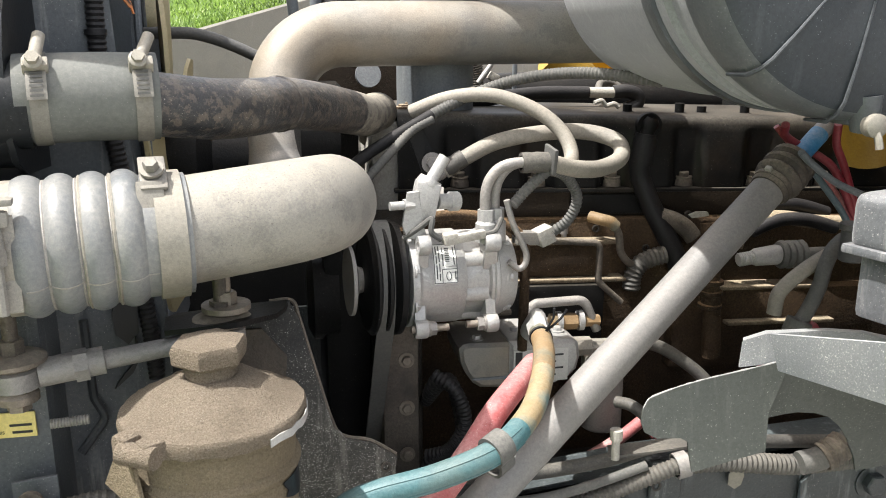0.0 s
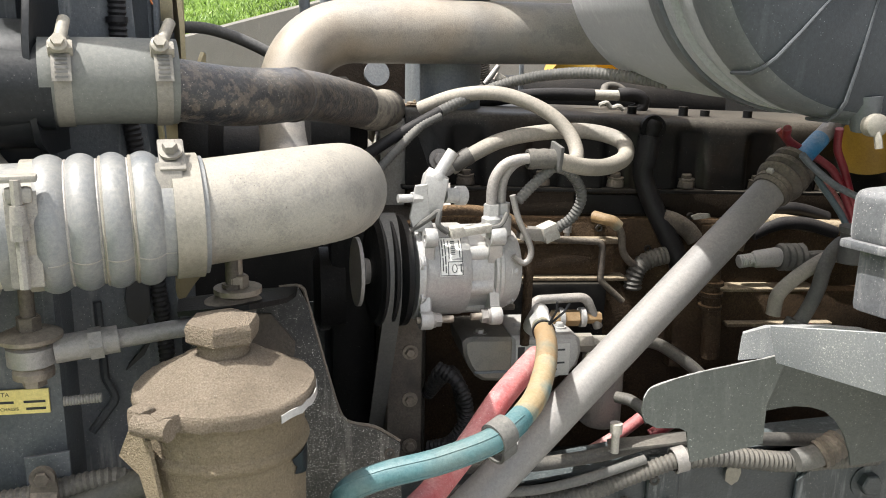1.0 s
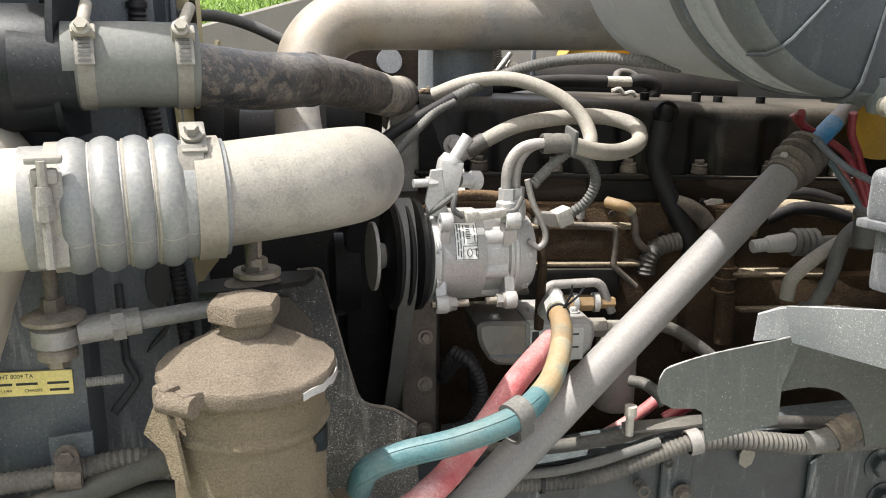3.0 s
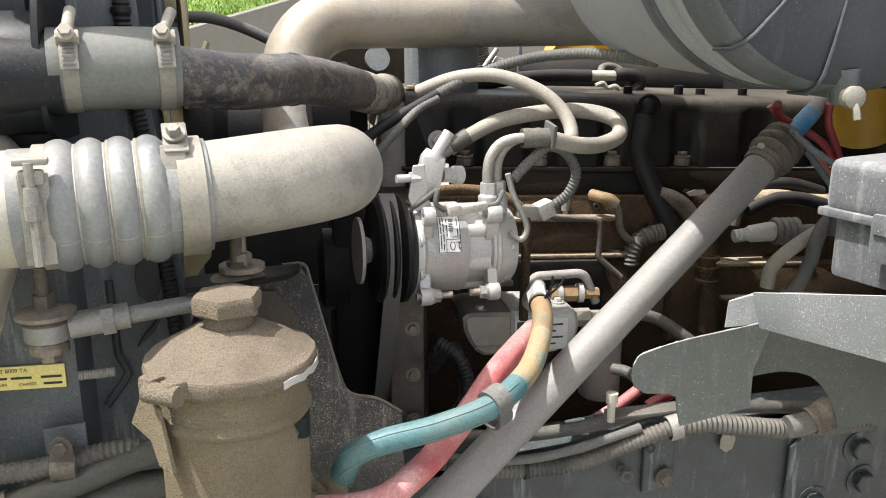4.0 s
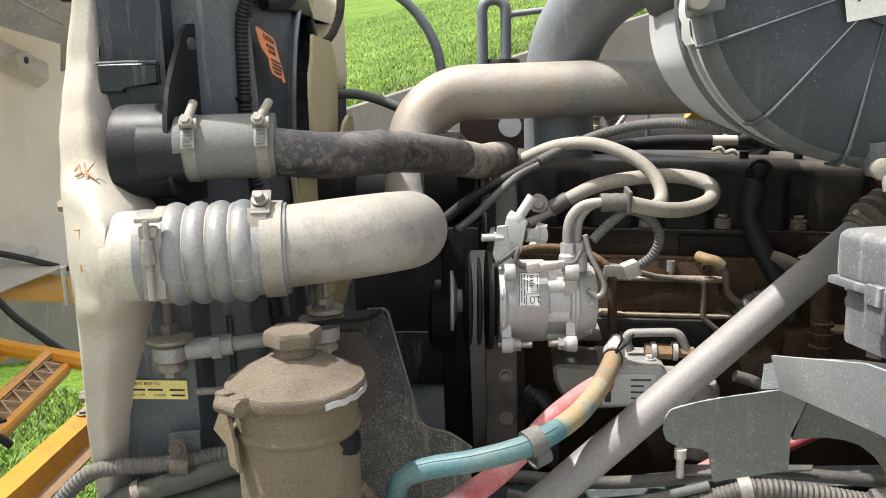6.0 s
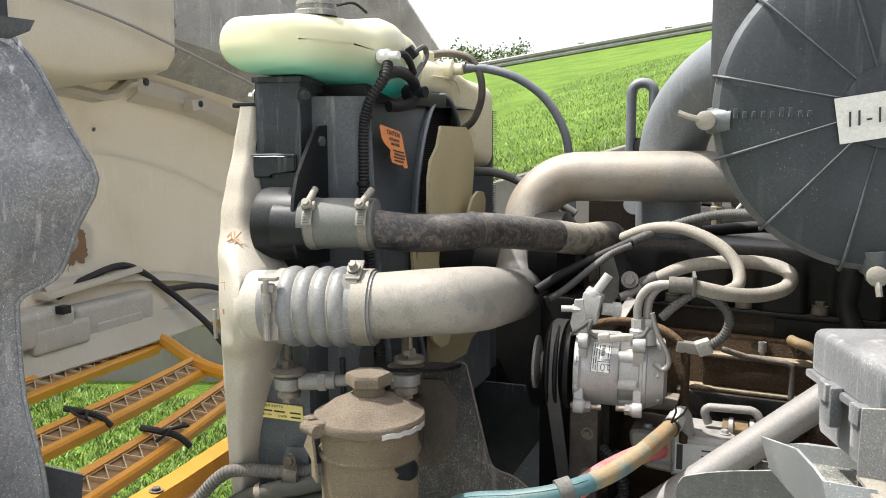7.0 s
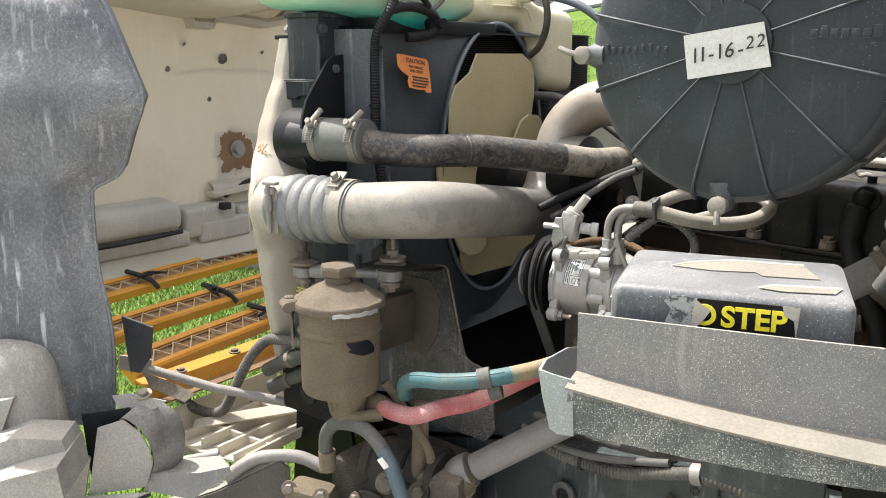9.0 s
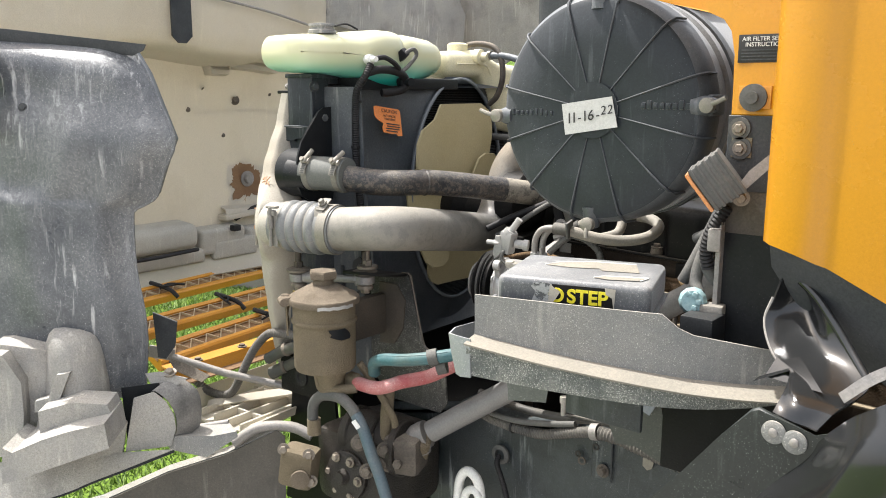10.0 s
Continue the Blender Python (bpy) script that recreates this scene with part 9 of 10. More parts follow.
part("flat_end", box(bm_new(), (-0.645, 0.655, 1.03), (0.07, 0.006, 0.035), (0, 12, 45), 0.003), "steel", rp)
bs = thing("bumper_support", (-0.4, 0.72, 0.6), "dusty grey steel bumper end and support below the fender", "bumper")
# face takes the darkened colour for its shade; the top edge stays pale
part("face", sheet(bm_new(), [[(-0.85, 0.18, 0.60), (-0.613, 0.437, 0.685), (-0.488, 0.562, 0.762), (-0.384, 0.666, 0.806), (-0.29, 0.76, 0.868)], [(-0.83, 0.20, 0.585), (-0.60, 0.45, 0.665), (-0.475, 0.575, 0.742), (-0.37, 0.68, 0.790), (-0.275, 0.775, 0.850)], [(-0.82, 0.21, 0.40), (-0.60, 0.45, 0.45), (-0.475, 0.575, 0.50), (-0.375, 0.675, 0.50), (-0.28, 0.77, 0.50)]], 0.005), "bumper_shade_grime", bs)
part("top_edge", sheet(bm_new(), [[(-0.86, 0.20, 0.615), (-0.625, 0.45, 0.697), (-0.50, 0.575, 0.774), (-0.395, 0.68, 0.818), (-0.30, 0.775, 0.880)], [(-0.85, 0.18, 0.603), (-0.613, 0.435, 0.688), (-0.488, 0.56, 0.765), (-0.384, 0.664, 0.809), (-0.29, 0.757, 0.871)]], 0.004), "galv", bs, "pale dusty folded top edge")
part("strut", sweep(bm_new(), rounded([(-0.36, 0.742, 0.70), (-0.36, 0.742, 0.855), (-0.315, 0.785, 0.845), (-0.315, 0.785, 0.70)], 0.02, 4), 0.012, 8), "steel", bs)
part("strut_plate", plate(bm_new(), [(-0.352, 0.75, 0.72), (-0.352, 0.75, 0.845), (-0.322, 0.78, 0.838), (-0.322, 0.78, 0.715)][::-1], 0.005), "frame", bs)
part("top_arm", sweep(bm_new(), smooth_path([(-0.37, 0.68, 0.835), (-0.33, 0.73, 0.872), (-0.27, 0.79, 0.872), (-0.22, 0.82, 0.85)], 5), 0.014, 10), "steel", bs)
vr = thing("valance_ribs", (-0.55, 0.85, 0.78), "cream fibreglass valance with ribs below the grille", "valance")
part("base", plate(bm_new(), [(-0.66, 0.74, 0.815), (-0.56, 0.84, 0.86), (-0.42, 0.98, 0.89), (-0.42, 0.98, 0.875), (-0.56, 0.86, 0.77), (-0.64, 0.76, 0.78)], 0.01), "hood", vr)
part("front_lip", sheet(bm_new(), [[(-0.62, 0.78, 0.862), (-0.52, 0.87, 0.885), (-0.42, 0.98, 0.900)], [(-0.60, 0.765, 0.872), (-0.50, 0.855, 0.895), (-0.40, 0.965, 0.910)], [(-0.585, 0.75, 0.860), (-0.485, 0.84, 0.880), (-0.385, 0.95, 0.896)]], 0.006), "hood", vr)

# ---- cab corner ----
cab = thing("truck_cab", (1.1, 1.0, 1.4), "orange truck cab corner with black lower trim", "truck cab")
rows = []
for k in range(11):
    z = 1.54 + 0.12 * k
    rows.append([(0.998, 0.64, z), (0.988, 0.61, z), (0.987, 0.592, z), (0.998, 0.579, z), (1.03, 0.575 - 0.004 * math.sin(k), z), (1.055, 0.572, z), (1.07, 0.578, z), (1.09, 0.572, z), (1.25, 0.568, z), (1.7, 0.56, z), (2.95, 0.56, z)])
bm = sheet(bm_new(), [[(0.998, 0.64, 1.55), (0.988, 0.61, 1.55), (0.987, 0.592, 1.547), (0.998, 0.579, 1.545), (1.03, 0.575, 1.536), (1.055, 0.572, 1.528), (1.07, 0.578, 1.523), (1.09, 0.572, 1.516), (1.25, 0.568, 1.44), (1.7, 0.56, 1.30), (2.95, 0.56, 1.30)]] + rows[1:], 0.006)
part("side_panel", bm, "cab", cab, angle=60)
PY = 0.69
part("front_pillar", plate(bm_new(), [(0.886, PY, 1.712), (0.886, PY, 1.80), (0.881, PY, 1.835), (0.868, PY, 1.853), (0.845, PY, 1.864), (0.775, PY, 1.880), (0.62, PY + 0.1, 1.92), (0.62, PY + 0.1, 2.45), (1.02, PY, 2.45), (1.02, PY, 1.712)][::-1], 0.012, 0.002), "cab", cab)
part("mount_plate", plate(bm_new(), [(0.884, PY - 0.002, 1.60), (0.884, PY - 0.002, 1.712), (1.0, PY - 0.002, 1.712), (1.0, PY - 0.002, 1.60)][::-1], 0.01, 0.001), "plastic_grey", cab)
part("kick_panel", plate(bm_new(), [(0.886, PY + 0.004, 1.33), (0.886, PY + 0.004, 1.61), (1.03, PY + 0.004, 1.61), (1.03, PY + 0.004, 1.33)][::-1], 0.01, 0.001), "plastic", cab)
part("rust_panel", span(bm_new(), (0.888, PY + 0.001, 1.535), (1.0, PY + 0.006, 1.612), 0.001), "rust_dark", cab)
part("corner_angle", span(bm_new(), (0.880, PY - 0.01, 1.33), (0.888, PY + 0.02, 1.61), 0.002), "steel", cab)
part("firewall", span(bm_new(), (1.20, 0.71, 0.9), (1.23, 2.9, 1.95), 0.01), "blackpaint", cab)
part("cowl", span(bm_new(), (1.24, 0.72, 1.5), (1.9, 2.95, 1.98), 0.05), "cab", cab)
part("windscreen", sheet(bm_new(), [[(1.06, 0.74, 1.97), (1.02, 1.8, 1.97), (1.06, 2.93, 1.97)], [(1.35, 0.78, 2.75), (1.30, 1.8, 2.78), (1.35, 2.89, 2.75)]], 0.008), "gloss_black", cab, "dark windscreen")
part("cab_roof", span(bm_new(), (1.3, 0.60, 2.72), (3.0, 3.05, 2.85), 0.05), "cab", cab)
part("cab_back", span(bm_new(), (2.9, 0.6, 0.9), (3.0, 3.0, 2.75), 0.03), "cab", cab)
part("far_side", span(bm_new(), (1.05, 2.96, 0.9), (3.0, 3.02, 2.75), 0.02), "cab", cab)
part("bump_stop", lathe(bm_new(), disc_ends([(0.020, 0), (0.020, 0.006), (0.009, 0.007), (0.009, 0.012)]), (0.920, PY - 0.002, 1.738), (0, -1, 0), 26), "rubber_grey", cab)
part("plate_yellow", span(bm_new(), (0.897, PY - 0.004, 1.722), (0.945, PY + 0.001, 1.755), 0.001), "orange", cab)
for x, z, w in ((0.903, 1.693, "plastic_grey"), (0.906, 1.664, "plastic_grey")):
    part("washer", lathe(bm_new(), disc_ends([(0.0165, 0), (0.0165, 0.004)]), (x, PY - 0.003, z), (0, -1, 0), 22), "rubber_grey", cab)
    bolt("bolt", cab, (x, PY - 0.007, z), (0, -1, 0), 0.007, 0.006)
part("brass_square", span(bm_new(), (0.892, PY - 0.0045, 1.650), (0.922, PY - 0.0015, 1.680)), "gold", cab)
ip = part("instruction_plate", span(bm_new(), (0.892, PY - 0.003, 1.788), (0.975, PY - 0.0005, 1.828), 0.0004), "ink", cab, "black instruction plate with white text")
words("text", "AIR FILTER SERVICE", 0.0085, (0.934, PY - 0.0036, 1.8215), 90, 0, 0, "white", ip, 1.0, 0.0002)
words("text", "INSTRUCTIONS", 0.0085, (0.932, PY - 0.0036, 1.8135), 90, 0, 0, "white", ip, 1.0, 0.0002)
bm = bm_new()
for k in range(4):
    span(bm, (0.897, PY - 0.0038, 1.805 - 0.0045 * k), (0.966 - 0.012 * (k % 2), PY - 0.003, 1.807 - 0.0045 * k))
part("text_bars", bm, "plastic_grey", ip)
# rubber skirt under the door and gloss mud flap
bm = sheet(bm_new(), [[(0.995, 0.585, 1.552), (1.04, 0.580, 1.538), (1.08, 0.580, 1.524), (1.14, 0.577, 1.496), (1.3, 0.57, 1.42), (1.6, 0.56, 1.33)], [(0.996, 0.60, 1.515), (1.03, 0.596, 1.506), (1.07, 0.593, 1.49), (1.13, 0.59, 1.455), (1.3, 0.585, 1.37), (1.6, 0.575, 1.28)], [(1.03, 0.63, 1.45), (1.07, 0.63, 1.42), (1.10, 0.63, 1.40), (1.16, 0.63, 1.36), (1.3, 0.63, 1.25), (1.6, 0.62, 1.15)]], 0.008)
part("rubber_skirt", bm, "plastic_grey", cab)
mf = thing("mud_flap", (1.05, 0.55, 1.30), "glossy black moulded mud flap, scratched at its edge", "mud flap")
left = [(1.008, 0.600, 1.505), (0.999, 0.595, 1.469), (0.993, 0.585, 1.440), (1.006, 0.565, 1.415), (1.028, 0.540, 1.399), (1.049, 0.525, 1.397), (1.061, 0.480, 1.383), (1.058, 0.440, 1.362)]
right = [(1.026, 0.600, 1.501), (1.052, 0.590, 1.484), (1.072, 0.580, 1.466), (1.107, 0.560, 1.429), (1.142, 0.530, 1.396), (1.136, 0.505, 1.379), (1.122, 0.465, 1.370), (1.110, 0.440, 1.353)]
# the sheet is hollowed along its length and swells out low down
hollow = (0.010, 0.026, 0.034, 0.018, -0.012, -0.030, -0.022, 0.0)
rows = []
for a, b, dip in zip(left, right, hollow):
    a, b = Vector(a), Vector(b)
    rows.append([a, a.lerp(b, 0.22) + Vector((0.2, 0.8, 0.1)) * dip * 0.9, a.lerp(b, 0.5) + Vector((0.3, 1.0, 0.1)) * dip, a.lerp(b, 0.8) + Vector((0.2, 0.6, 0.1)) * dip * 0.5, b])
across = [smooth_path(r, 5) for r in rows]
part("flap", sheet(bm_new(), [smooth_path(list(col), 5) for col in zip(*across)], 0.004), "gloss_black", mf, angle=80)
part("edge_bead", sweep(bm_new(), smooth_path(right[:5], 5), 0.006, 10), "gloss_black", mf)
part("worn_edge", sweep(bm_new(), smooth_path(left[1:6], 5), 0.0022, 6), "steel", mf, "bare scratched edge")
part("strap", sheet(bm_new(), [smooth_path([(1.120, 0.480, 1.392), (1.150, 0.500, 1.420), (1.20, 0.52, 1.45)], 4), smooth_path([(1.128, 0.478, 1.382), (1.158, 0.497, 1.409), (1.205, 0.515, 1.438)], 4)], 0.003), "steel", mf, "bright metal strap")
fg = thing("fender_guard", (1.0, 0.43, 1.2), "dark scuffed plastic fender guard with two screw washers", "fender guard")
part("panel", plate(bm_new(), [(0.914, 0.425, 1.211), (0.952, 0.425, 1.258), (1.0, 0.425, 1.322), (1.036, 0.425, 1.366), (1.046, 0.425, 1.371), (1.072, 0.425, 1.363), (1.112, 0.425, 1.352), (1.15, 0.425, 1.37), (1.25, 0.42, 1.37), (1.25, 0.42, 0.95), (0.74, 0.425, 0.95)][::-1], 0.006, 0.002), "guard", fg)
cols = [[(1.117, 0.424, 1.348), (1.105, 0.424, 1.322), (1.060, 0.424, 1.268), (0.98, 0.424, 1.15)], [(1.138, 0.410, 1.376), (1.140, 0.375, 1.340), (1.110, 0.370, 1.270), (1.03, 0.380, 1.12)], [(1.170, 0.380, 1.411), (1.180, 0.345, 1.375), (1.160, 0.340, 1.290), (1.10, 0.340, 1.10)], [(1.230, 0.365, 1.450), (1.250, 0.330, 1.400), (1.240, 0.325, 1.300), (1.22, 0.325, 1.10)], [(1.35, 0.36, 1.48), (1.36, 0.33, 1.42), (1.36, 0.32, 1.30), (1.36, 0.32, 1.10)]]
fine = [smooth_path(c, 5) for c in cols]
part("bulge", sheet(bm_new(), [smooth_path(list(r), 5) for r in zip(*fine)], 0.005), "gloss_black", fg, angle=80)
for x, z in ((1.066, 1.346), (1.091, 1.340)):
    w = part("screw_washer", lathe(bm_new(), disc_ends([(0.0145, 0), (0.0145, 0.002), (0.0135, 0.0026), (0.006, 0.0028)]), (x, 0.424, z), (0, -1, 0), 30), "galv", fg)
    part("screw", lathe(bm_new(), disc_ends([(0.0055, 0.002), (0.0055, 0.005), (0.003, 0.0062)]), (x, 0.424, z), (0, -1, 0), 14), "steel", w)
sl2 = thing("side_light", (0.90, 0.65, 1.58), "dusty side marker light with an amber lens", "marker light")
m_ = Matrix.Translation((0.893, 0.642, 1.622)) @ Euler((radians(0), radians(-38), radians(20))).to_matrix().to_4x4()
bm = span(bm_new(), (-0.028, -0.04, -0.035), (0.022, 0.04, 0.035), 0.006)
bmesh.ops.transform(bm, matrix=m_, verts=bm.verts[:])
hb = part("housing", bm, "rubber_grey", sl2)
for k in range(5):
    bm = span(bm_new(), (-0.026 + 0.011 * k, -0.0415, -0.036), (-0.021 + 0.011 * k, 0.0415, 0.036), 0.002)
    bmesh.ops.transform(bm, matrix=m_, verts=bm.verts[:])
    part("cooling_rib", bm, "rubber_grey", hb)
bm = span(bm_new(), (-0.034, -0.038, -0.033), (-0.028, 0.038, 0.033), 0.003)
bmesh.ops.transform(bm, matrix=m_, verts=bm.verts[:])
part("lens", bm, "amber", sl2, "amber plastic lens")
part("stay", plate(bm_new(), [(0.905, 0.645, 1.588), (0.925, 0.645, 1.600), (0.975, 0.66, 1.655), (0.965, 0.66, 1.665), (0.935, 0.648, 1.635)][::-1], 0.004), "steel", sl2)
bolt("bolt", sl2, (0.925, 0.65, 1.595), (0.3, -1, 0), 0.008, 0.012)
wr = thing("cab_looms", (0.86, 0.7, 1.45), "black cables hanging beside the electrical box", "cables")
for a in ([(0.86, 0.78, 1.60), (0.85, 0.76, 1.55), (0.835, 0.74, 1.50), (0.82, 0.73, 1.46), (0.81, 0.73, 1.44)], [(0.88, 0.75, 1.58), (0.862, 0.74, 1.54), (0.845, 0.72, 1.49), (0.84, 0.71, 1.45), (0.85, 0.70, 1.43)], [(0.885, 0.70, 1.56), (0.868, 0.69, 1.53), (0.862, 0.69, 1.49), (0.872, 0.70, 1.46), (0.885, 0.72, 1.44)], [(0.80, 0.80, 1.50), (0.84, 0.78, 1.52), (0.875, 0.74, 1.535)]):
    part("cable", tube(a, 0.010, 12), "rubber_grey", wr)
part("ribbed_loom", conduit([(0.89, 0.69, 1.575), (0.878, 0.685, 1.55), (0.868, 0.683, 1.525), (0.864, 0.685, 1.50), (0.868, 0.69, 1.475)], 0.011, 8, 0.006), "rubber", wr)
pg = part("plug", turned([(0.012, 0), (0.020, 0.004), (0.022, 0.02), (0.017, 0.03)], (0.846, 0.692, 1.422), (0.3, -0.9, 0.1), 12), "bluepale", wr, "pale blue multi-pin plug")
for k in range(6):
    a = k * math.pi / 3
    part("pin_cover", box(bm_new(), (0.853 + 0.012 * math.cos(a), 0.664, 1.426 + 0.012 * math.sin(a)), (0.008, 0.008, 0.008), (0, k * 20, 15), 0.002), "bluepale", pg)
part("socket", box(bm_new(), (0.882, 0.68, 1.41), (0.035, 0.03, 0.025), (0, 0, 10), 0.004), "alu", wr)
part("clip", box(bm_new(), (0.882, 0.672, 1.525), (0.02, 0.02, 0.035), (0, 0, 10), 0.004), "steel", wr)
hbx = thing("black_cover_box", (0.88, 0.62, 1.36), "small black cover box beside the cab", "box")
part("cover", span(bm_new(), (0.852, 0.625, 1.34), (0.905, 0.68, 1.412), 0.006), "plastic", hbx)

# ---- fender liner and headlamp housing on the hood ----
ln_ = thing("fender_liner", (-0.6, 0.45, 1.0), "scuffed dark grey plastic fender liner on the open hood", "fender liner")
prof = [(1.848, -0.585, 0.60), (1.832, -0.582, 0.597), (1.78, -0.540, 0.603), (1.70, -0.495, 0.606), (1.622, -0.448, 0.607), (1.55, -0.480, 0.595), (1.485, -0.505, 0.585), (1.462, -0.530, 0.565), (1.448, -0.545, 0.545), (1.42, -0.548, 0.54), (1.30, -0.54, 0.535), (1.20, -0.515, 0.535), (1.12, -0.50, 0.535), (1.05, -0.495, 0.53), (0.985, -0.492, 0.525), (0.965, -0.505, 0.51)]
rows = []
for z, x0, y0 in prof:
    row = []
    for k in range(25):
        s = k / 24
        low = max(0.0, (1.20 - z) / 0.24)
        # the sheet swells towards the wheel, is creased below its shoulder and turns back along its edge
        swell = 0.052 * math.sin(math.pi * s ** 0.55) * (0.55 + 0.45 * math.sin((z - 0.97) * 4.2))
        swell += 0.022 * math.exp(-((z - 1.775) / 0.045) ** 2) - 0.016 * math.exp(-((z - 1.66) / 0.05) ** 2) * min(1.0, s * 5)
        swell += 0.014 * math.exp(-((s - 0.52) / 0.10) ** 2) * math.sin((z - 1.0) * 3.7) - 0.03 * max(0.0, s - 0.8) / 0.2
        row.append((x0 - 0.34 * s + 0.70 * swell * min(1.0, s * 6) - 0.03 * low * (1 - s), y0 - 0.30 * s - 0.72 * swell * min(1.0, s * 6), z + 0.05 * s + low * (0.05 * s + 0.16 * s * s)))
    rows.append(row)
part("panel", sheet(bm_new(), [smooth_path(list(col), 3) for col in zip(*rows)], 0.005), "liner", ln_, angle=70)
part("turned_edge", sheet(bm_new(), [[Vector(row[0]) for row in rows[1:8]], [Vector(row[0]) + Vector((-0.018, 0.022, 0.004)) for row in rows[1:8]]], 0.004), "lit_edge_dust", ln_, "pale dusty folded edge")
bm = sheet(bm_new(), [[(-0.545, 0.605, 1.852), (-0.66, 0.50, 1.868), (-0.78, 0.39, 1.885), (-0.92, 0.27, 1.90)], [(-0.55, 0.60, 1.838), (-0.665, 0.495, 1.855), (-0.785, 0.385, 1.872), (-0.92, 0.265, 1.888)], [(-0.578, 0.588, 1.828), (-0.69, 0.485, 1.842), (-0.80, 0.378, 1.86), (-0.93, 0.26, 1.875)]], 0.005)
part("top_flange", bm, "plastic_grey", ln_)
part("left_recess", span(bm_new(), (-0.80, 0.26, 1.63), (-0.755, 0.33, 1.86), 0.012, (0, 0, 41)), "liner", ln_)
for p in ((-0.725, 0.375, 1.70), (-0.735, 0.37, 1.40), (-0.55, 0.535, 1.02), (-0.505, 0.545, 0.985)):
    bolt("clip", ln_, p, (0.7, -0.7, 0.2), 0.007, 0.006, "plastic_grey")
part("edge_bead", sweep(bm_new(), smooth_path([row[0] for row in rows[1:-1]], 3), 0.004, 6), "liner", ln_)

hp = thing("headlamp_housing", (-0.55, 0.38, 0.85), "bare grey fibreglass headlamp housing of the open hood", "headlamp housing")


def slab(poly, thick, material, name, label="", bevel=0.004):
    part(name, plate(bm_new(), poly, thick, bevel), material, hp, label)


slab([(-0.636, 0.284, 0.952), (-0.622, 0.298, 0.940), (-0.575, 0.345, 0.968), (-0.533, 0.387, 0.986), (-0.477, 0.443, 1.002), (-0.472, 0.448, 0.943), (-0.533, 0.387, 0.914), (-0.613, 0.307, 0.876), (-0.642, 0.278, 0.864)], 0.16, "hood_grey", "block", "", 0.014)
bm = turned([(0.078, 0.96), (0.075, 1.04), (0.070, 1.09), (0.064, 1.13), (0.056, 1.150), (0.044, 1.162), (0.02, 1.167)], (-0.605, 0.395, 0), (0, 0, 1), 40)
for v in bm.verts:
    v.co.z -= 0.10 * max(0.0, v.co.z - 1.08) * ((v.co.x + 0.605) + (v.co.y - 0.395)) / 0.08
    v.co += Vector((0.6, -0.6, 0)) * 0.004 * noise.noise(v.co * 14)
part("dome", bm, "hood_grey", hp)
slab([(-0.578, 0.342, 1.075), (-0.556, 0.364, 1.08), (-0.58, 0.335, 0.99), (-0.615, 0.300, 0.985), (-0.613, 0.302, 1.012), (-0.590, 0.325, 1.02)], 0.03, "hood_grey", "rib")
slab([(-0.600, 0.330, 1.010), (-0.545, 0.385, 1.030), (-0.490, 0.440, 1.022), (-0.484, 0.446, 0.995), (-0.533, 0.397, 0.980), (-0.600, 0.330, 0.955)], 0.10, "hood_grey", "upper_deck", "", 0.016)
slab([(-0.690, 0.258, 1.130), (-0.676, 0.272, 1.128), (-0.650, 0.298, 1.06), (-0.650, 0.298, 0.98), (-0.659, 0.290, 0.882), (-0.708, 0.240, 0.870)], 0.05, "hood_grey", "side_box", "", 0.007)
for p in ((-0.533, 0.384, 0.930), (-0.605, 0.312, 0.893)):
    bolt("bolt", hp, p, (0.7, -0.7, 0.3), 0.007, 0.006, "rust_dark")
part("rust_spot", box(bm_new(), (-0.528, 0.376, 0.995), (0.022, 0.004, 0.008), (0, 20, 45), 0.001), "rust_stain", hp)
bm = box(bm_new(), (-0.72, 0.33, 1.02), (0.15, 0.16, 0.24), (0, 10, 45), 0.03)
part("lamp_box", bm, "hood_grey", hp)
bm = sheet(bm_new(), [smooth_path([(-0.72, 0.20, 0.835), (-0.694, 0.228, 0.840), (-0.64, 0.282, 0.862), (-0.613, 0.309, 0.874), (-0.535, 0.387, 0.912), (-0.474, 0.448, 0.940)], 3), smooth_path([(-0.71, 0.19, 0.78), (-0.682, 0.218, 0.791), (-0.612, 0.288, 0.822), (-0.57, 0.33, 0.841), (-0.535, 0.370, 0.848), (-0.480, 0.434, 0.862)], 3), smooth_path([(-0.69, 0.175, 0.718), (-0.660, 0.202, 0.733), (-0.553, 0.309, 0.776), (-0.502, 0.36, 0.805), (-0.441, 0.421, 0.836), (-0.361, 0.501, 0.879)], 3)], 0.006)
part("skirt", bm, "hood_grey", hp, angle=60)
part("skirt_bead", sweep(bm_new(), smooth_path([(-0.694, 0.226, 0.840), (-0.64, 0.280, 0.862), (-0.613, 0.307, 0.874), (-0.535, 0.385, 0.912), (-0.474, 0.446, 0.940)], 4), 0.005, 8), "hood_grey", hp)
part("skirt_edge", sweep(bm_new(), smooth_path([(-0.69, 0.174, 0.717), (-0.660, 0.201, 0.732), (-0.553, 0.308, 0.775), (-0.502, 0.359, 0.804), (-0.441, 0.42, 0.835), (-0.361, 0.50, 0.878)], 5), 0.004, 8), "plastic", hp)
slab([(-0.459, 0.461, 1.003), (-0.425, 0.495, 1.017), (-0.405, 0.515, 0.991), (-0.393, 0.527, 0.955), (-0.391, 0.529, 0.920), (-0.401, 0.519, 0.876), (-0.479, 0.441, 0.864)], 0.006, "hood_grey", "bracket", "", 0.001)
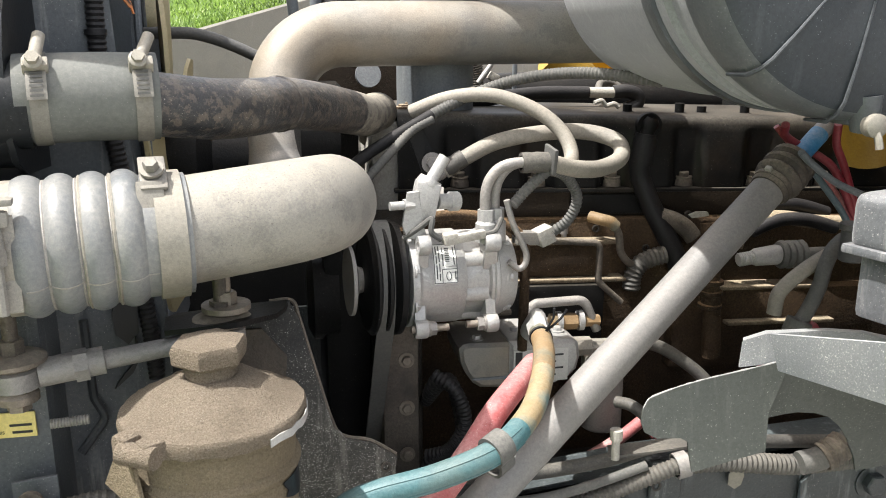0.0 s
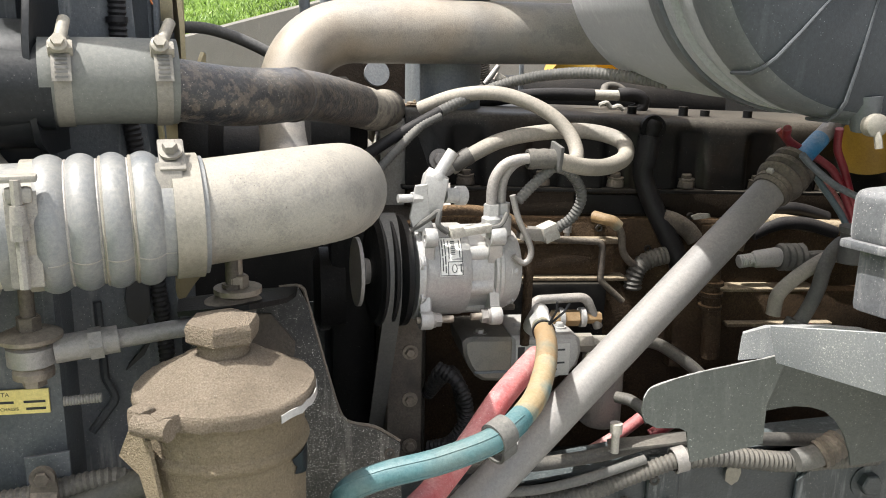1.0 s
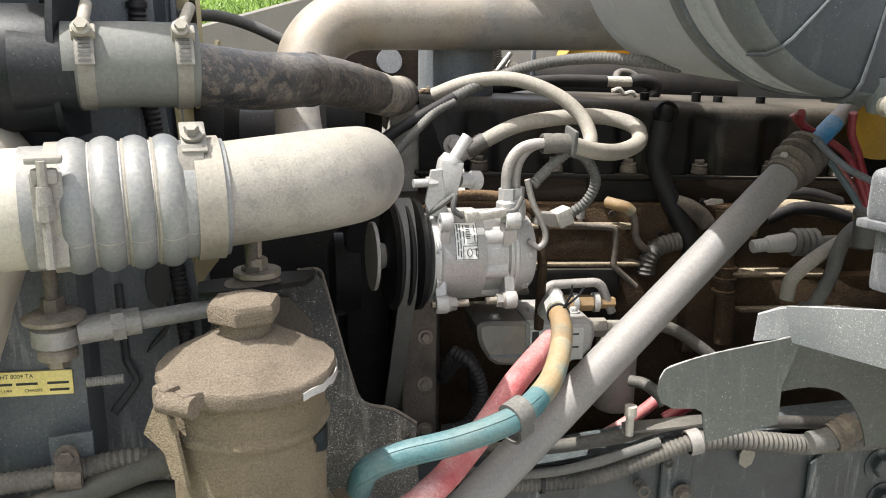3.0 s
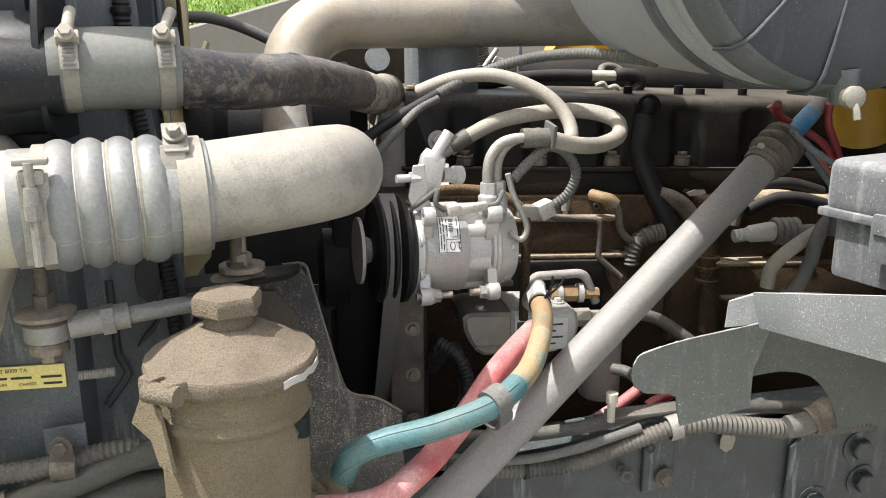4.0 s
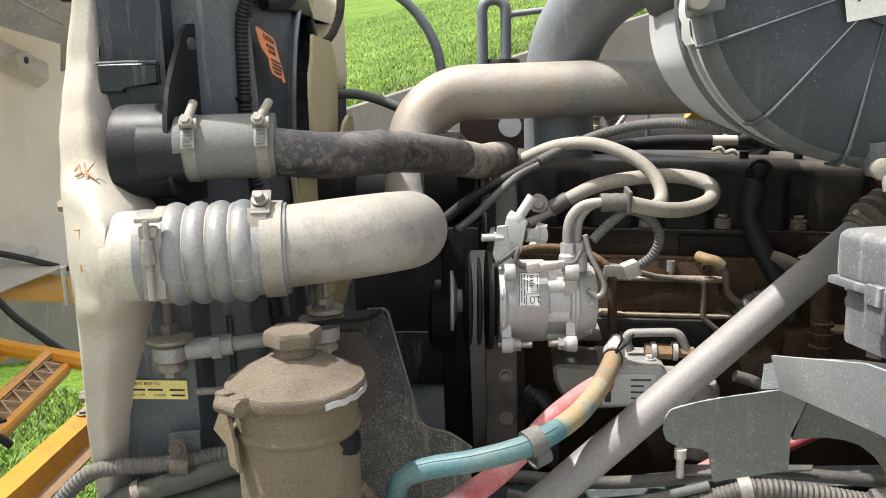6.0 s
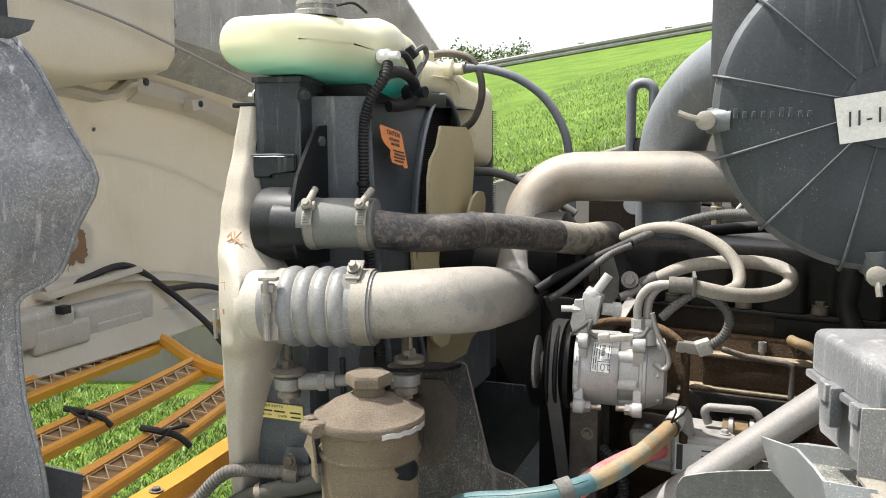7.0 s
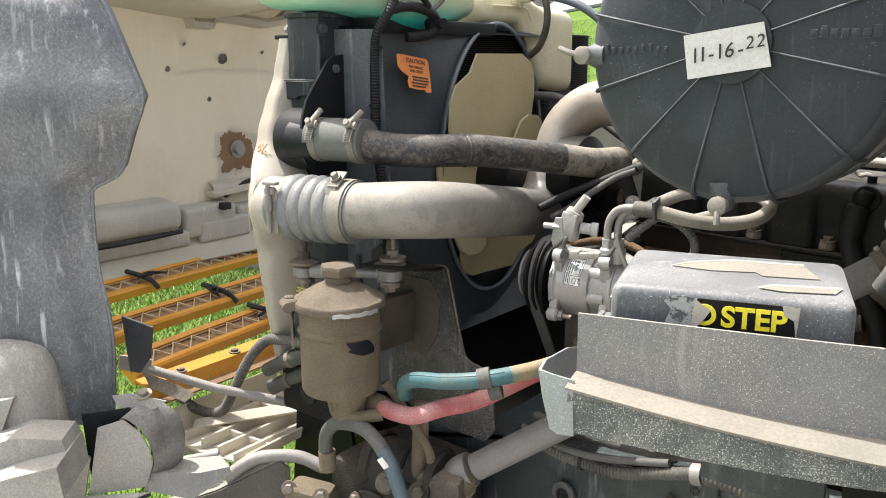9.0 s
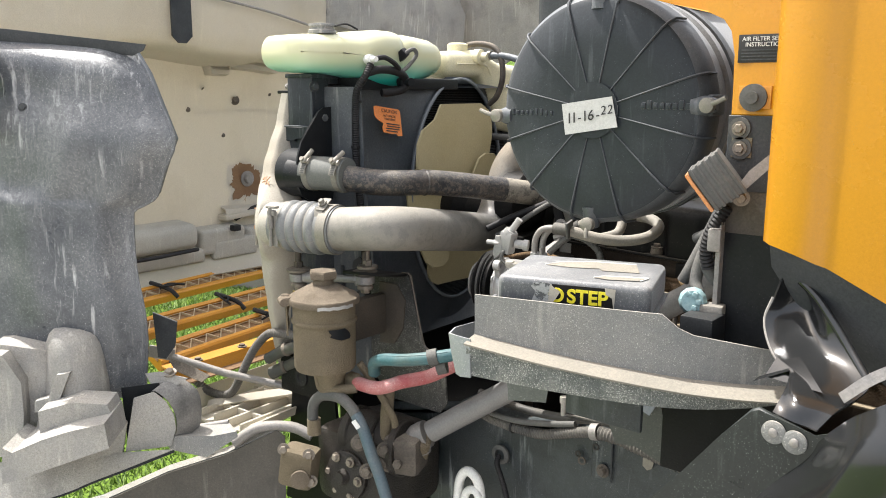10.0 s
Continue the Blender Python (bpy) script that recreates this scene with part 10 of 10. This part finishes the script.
slab([(-0.505, 0.455, 1.02), (-0.440, 0.520, 1.03), (-0.425, 0.535, 0.90), (-0.500, 0.460, 0.87)], 0.004, "plastic", "backing", "dark backing plate", 0.001)
# black disc on the bracket paints the shade inside a bolt hole
part("hole_shade", lathe(bm_new(), disc_ends([(0.010, -0.001), (0.010, 0.0035)]), (-0.4355, 0.4845, 0.965), (0.7, -0.7, 0), 20), "ink", hp)
bm = sheet(bm_new(), [smooth_path([(-0.432, 0.490, 1.016), (-0.425, 0.497, 1.018), (-0.405, 0.517, 0.993), (-0.393, 0.529, 0.957), (-0.391, 0.531, 0.92), (-0.396, 0.526, 0.900)], 3), smooth_path([(-0.430, 0.520, 1.030), (-0.415, 0.535, 1.024), (-0.393, 0.557, 0.997), (-0.385, 0.565, 0.957), (-0.388, 0.562, 0.917), (-0.395, 0.555, 0.885)], 3), smooth_path([(-0.430, 0.562, 1.038), (-0.413, 0.577, 1.026), (-0.393, 0.597, 0.997), (-0.388, 0.602, 0.955), (-0.391, 0.599, 0.915), (-0.397, 0.593, 0.89)], 3)], 0.005)
part("saddle", bm, "saddle_worn", hp, "curved strap worn to dark metal", 60)
part("saddle_base", plate(bm_new(), [(-0.475, 0.505, 1.050), (-0.445, 0.525, 1.056), (-0.400, 0.575, 1.036), (-0.412, 0.556, 1.022), (-0.455, 0.510, 1.020)], 0.006, 0.001), "hood_grey", hp)
slab([(-0.590, 0.610, 1.040), (-0.575, 0.625, 1.035), (-0.557, 0.643, 1.070), (-0.551, 0.649, 1.137), (-0.595, 0.605, 1.165)], 0.006, "plastic_grey", "dark_bracket", "dark steel bracket", 0.001)
part("stay", plate(bm_new(), [(-0.56, 0.62, 1.045), (-0.50, 0.66, 1.02), (-0.46, 0.68, 1.0), (-0.47, 0.66, 0.985), (-0.53, 0.62, 1.015)][::-1], 0.005), "rust_dark", hp)
bolt("bolt", hp, (-0.432, 0.545, 1.050), (0.2, -0.3, 1), 0.011, 0.010)
lt = thing("hood_latch", (-0.39, 0.59, 0.83), "galvanised steel hood latch bracket", "latch")
part("channel", sheet(bm_new(), [[(-0.413, 0.517, 0.899), (-0.335, 0.595, 0.895), (-0.294, 0.636, 0.905)], [(-0.410, 0.520, 0.863), (-0.347, 0.583, 0.839), (-0.292, 0.638, 0.890)]], 0.005), "galv", lt)
part("channel_back", sheet(bm_new(), [[(-0.443, 0.557, 0.889), (-0.402, 0.598, 0.904), (-0.348, 0.652, 0.908)], [(-0.413, 0.517, 0.899), (-0.335, 0.595, 0.895), (-0.294, 0.636, 0.905)]], 0.004), "galv", lt)
part("rod", sweep(bm_new(), [Vector([(-0.443, 0.557, 0.889), (-0.402, 0.598, 0.904), (-0.348, 0.652, 0.908)][0]), Vector([(-0.443, 0.557, 0.889), (-0.402, 0.598, 0.904), (-0.348, 0.652, 0.908)][2])], 0.008, 10), "steel", lt)
part("pin", sweep(bm_new(), [Vector((-0.438, 0.535, 0.872)), Vector((-0.42, 0.565, 0.882))], 0.014, 14), "alu", lt)
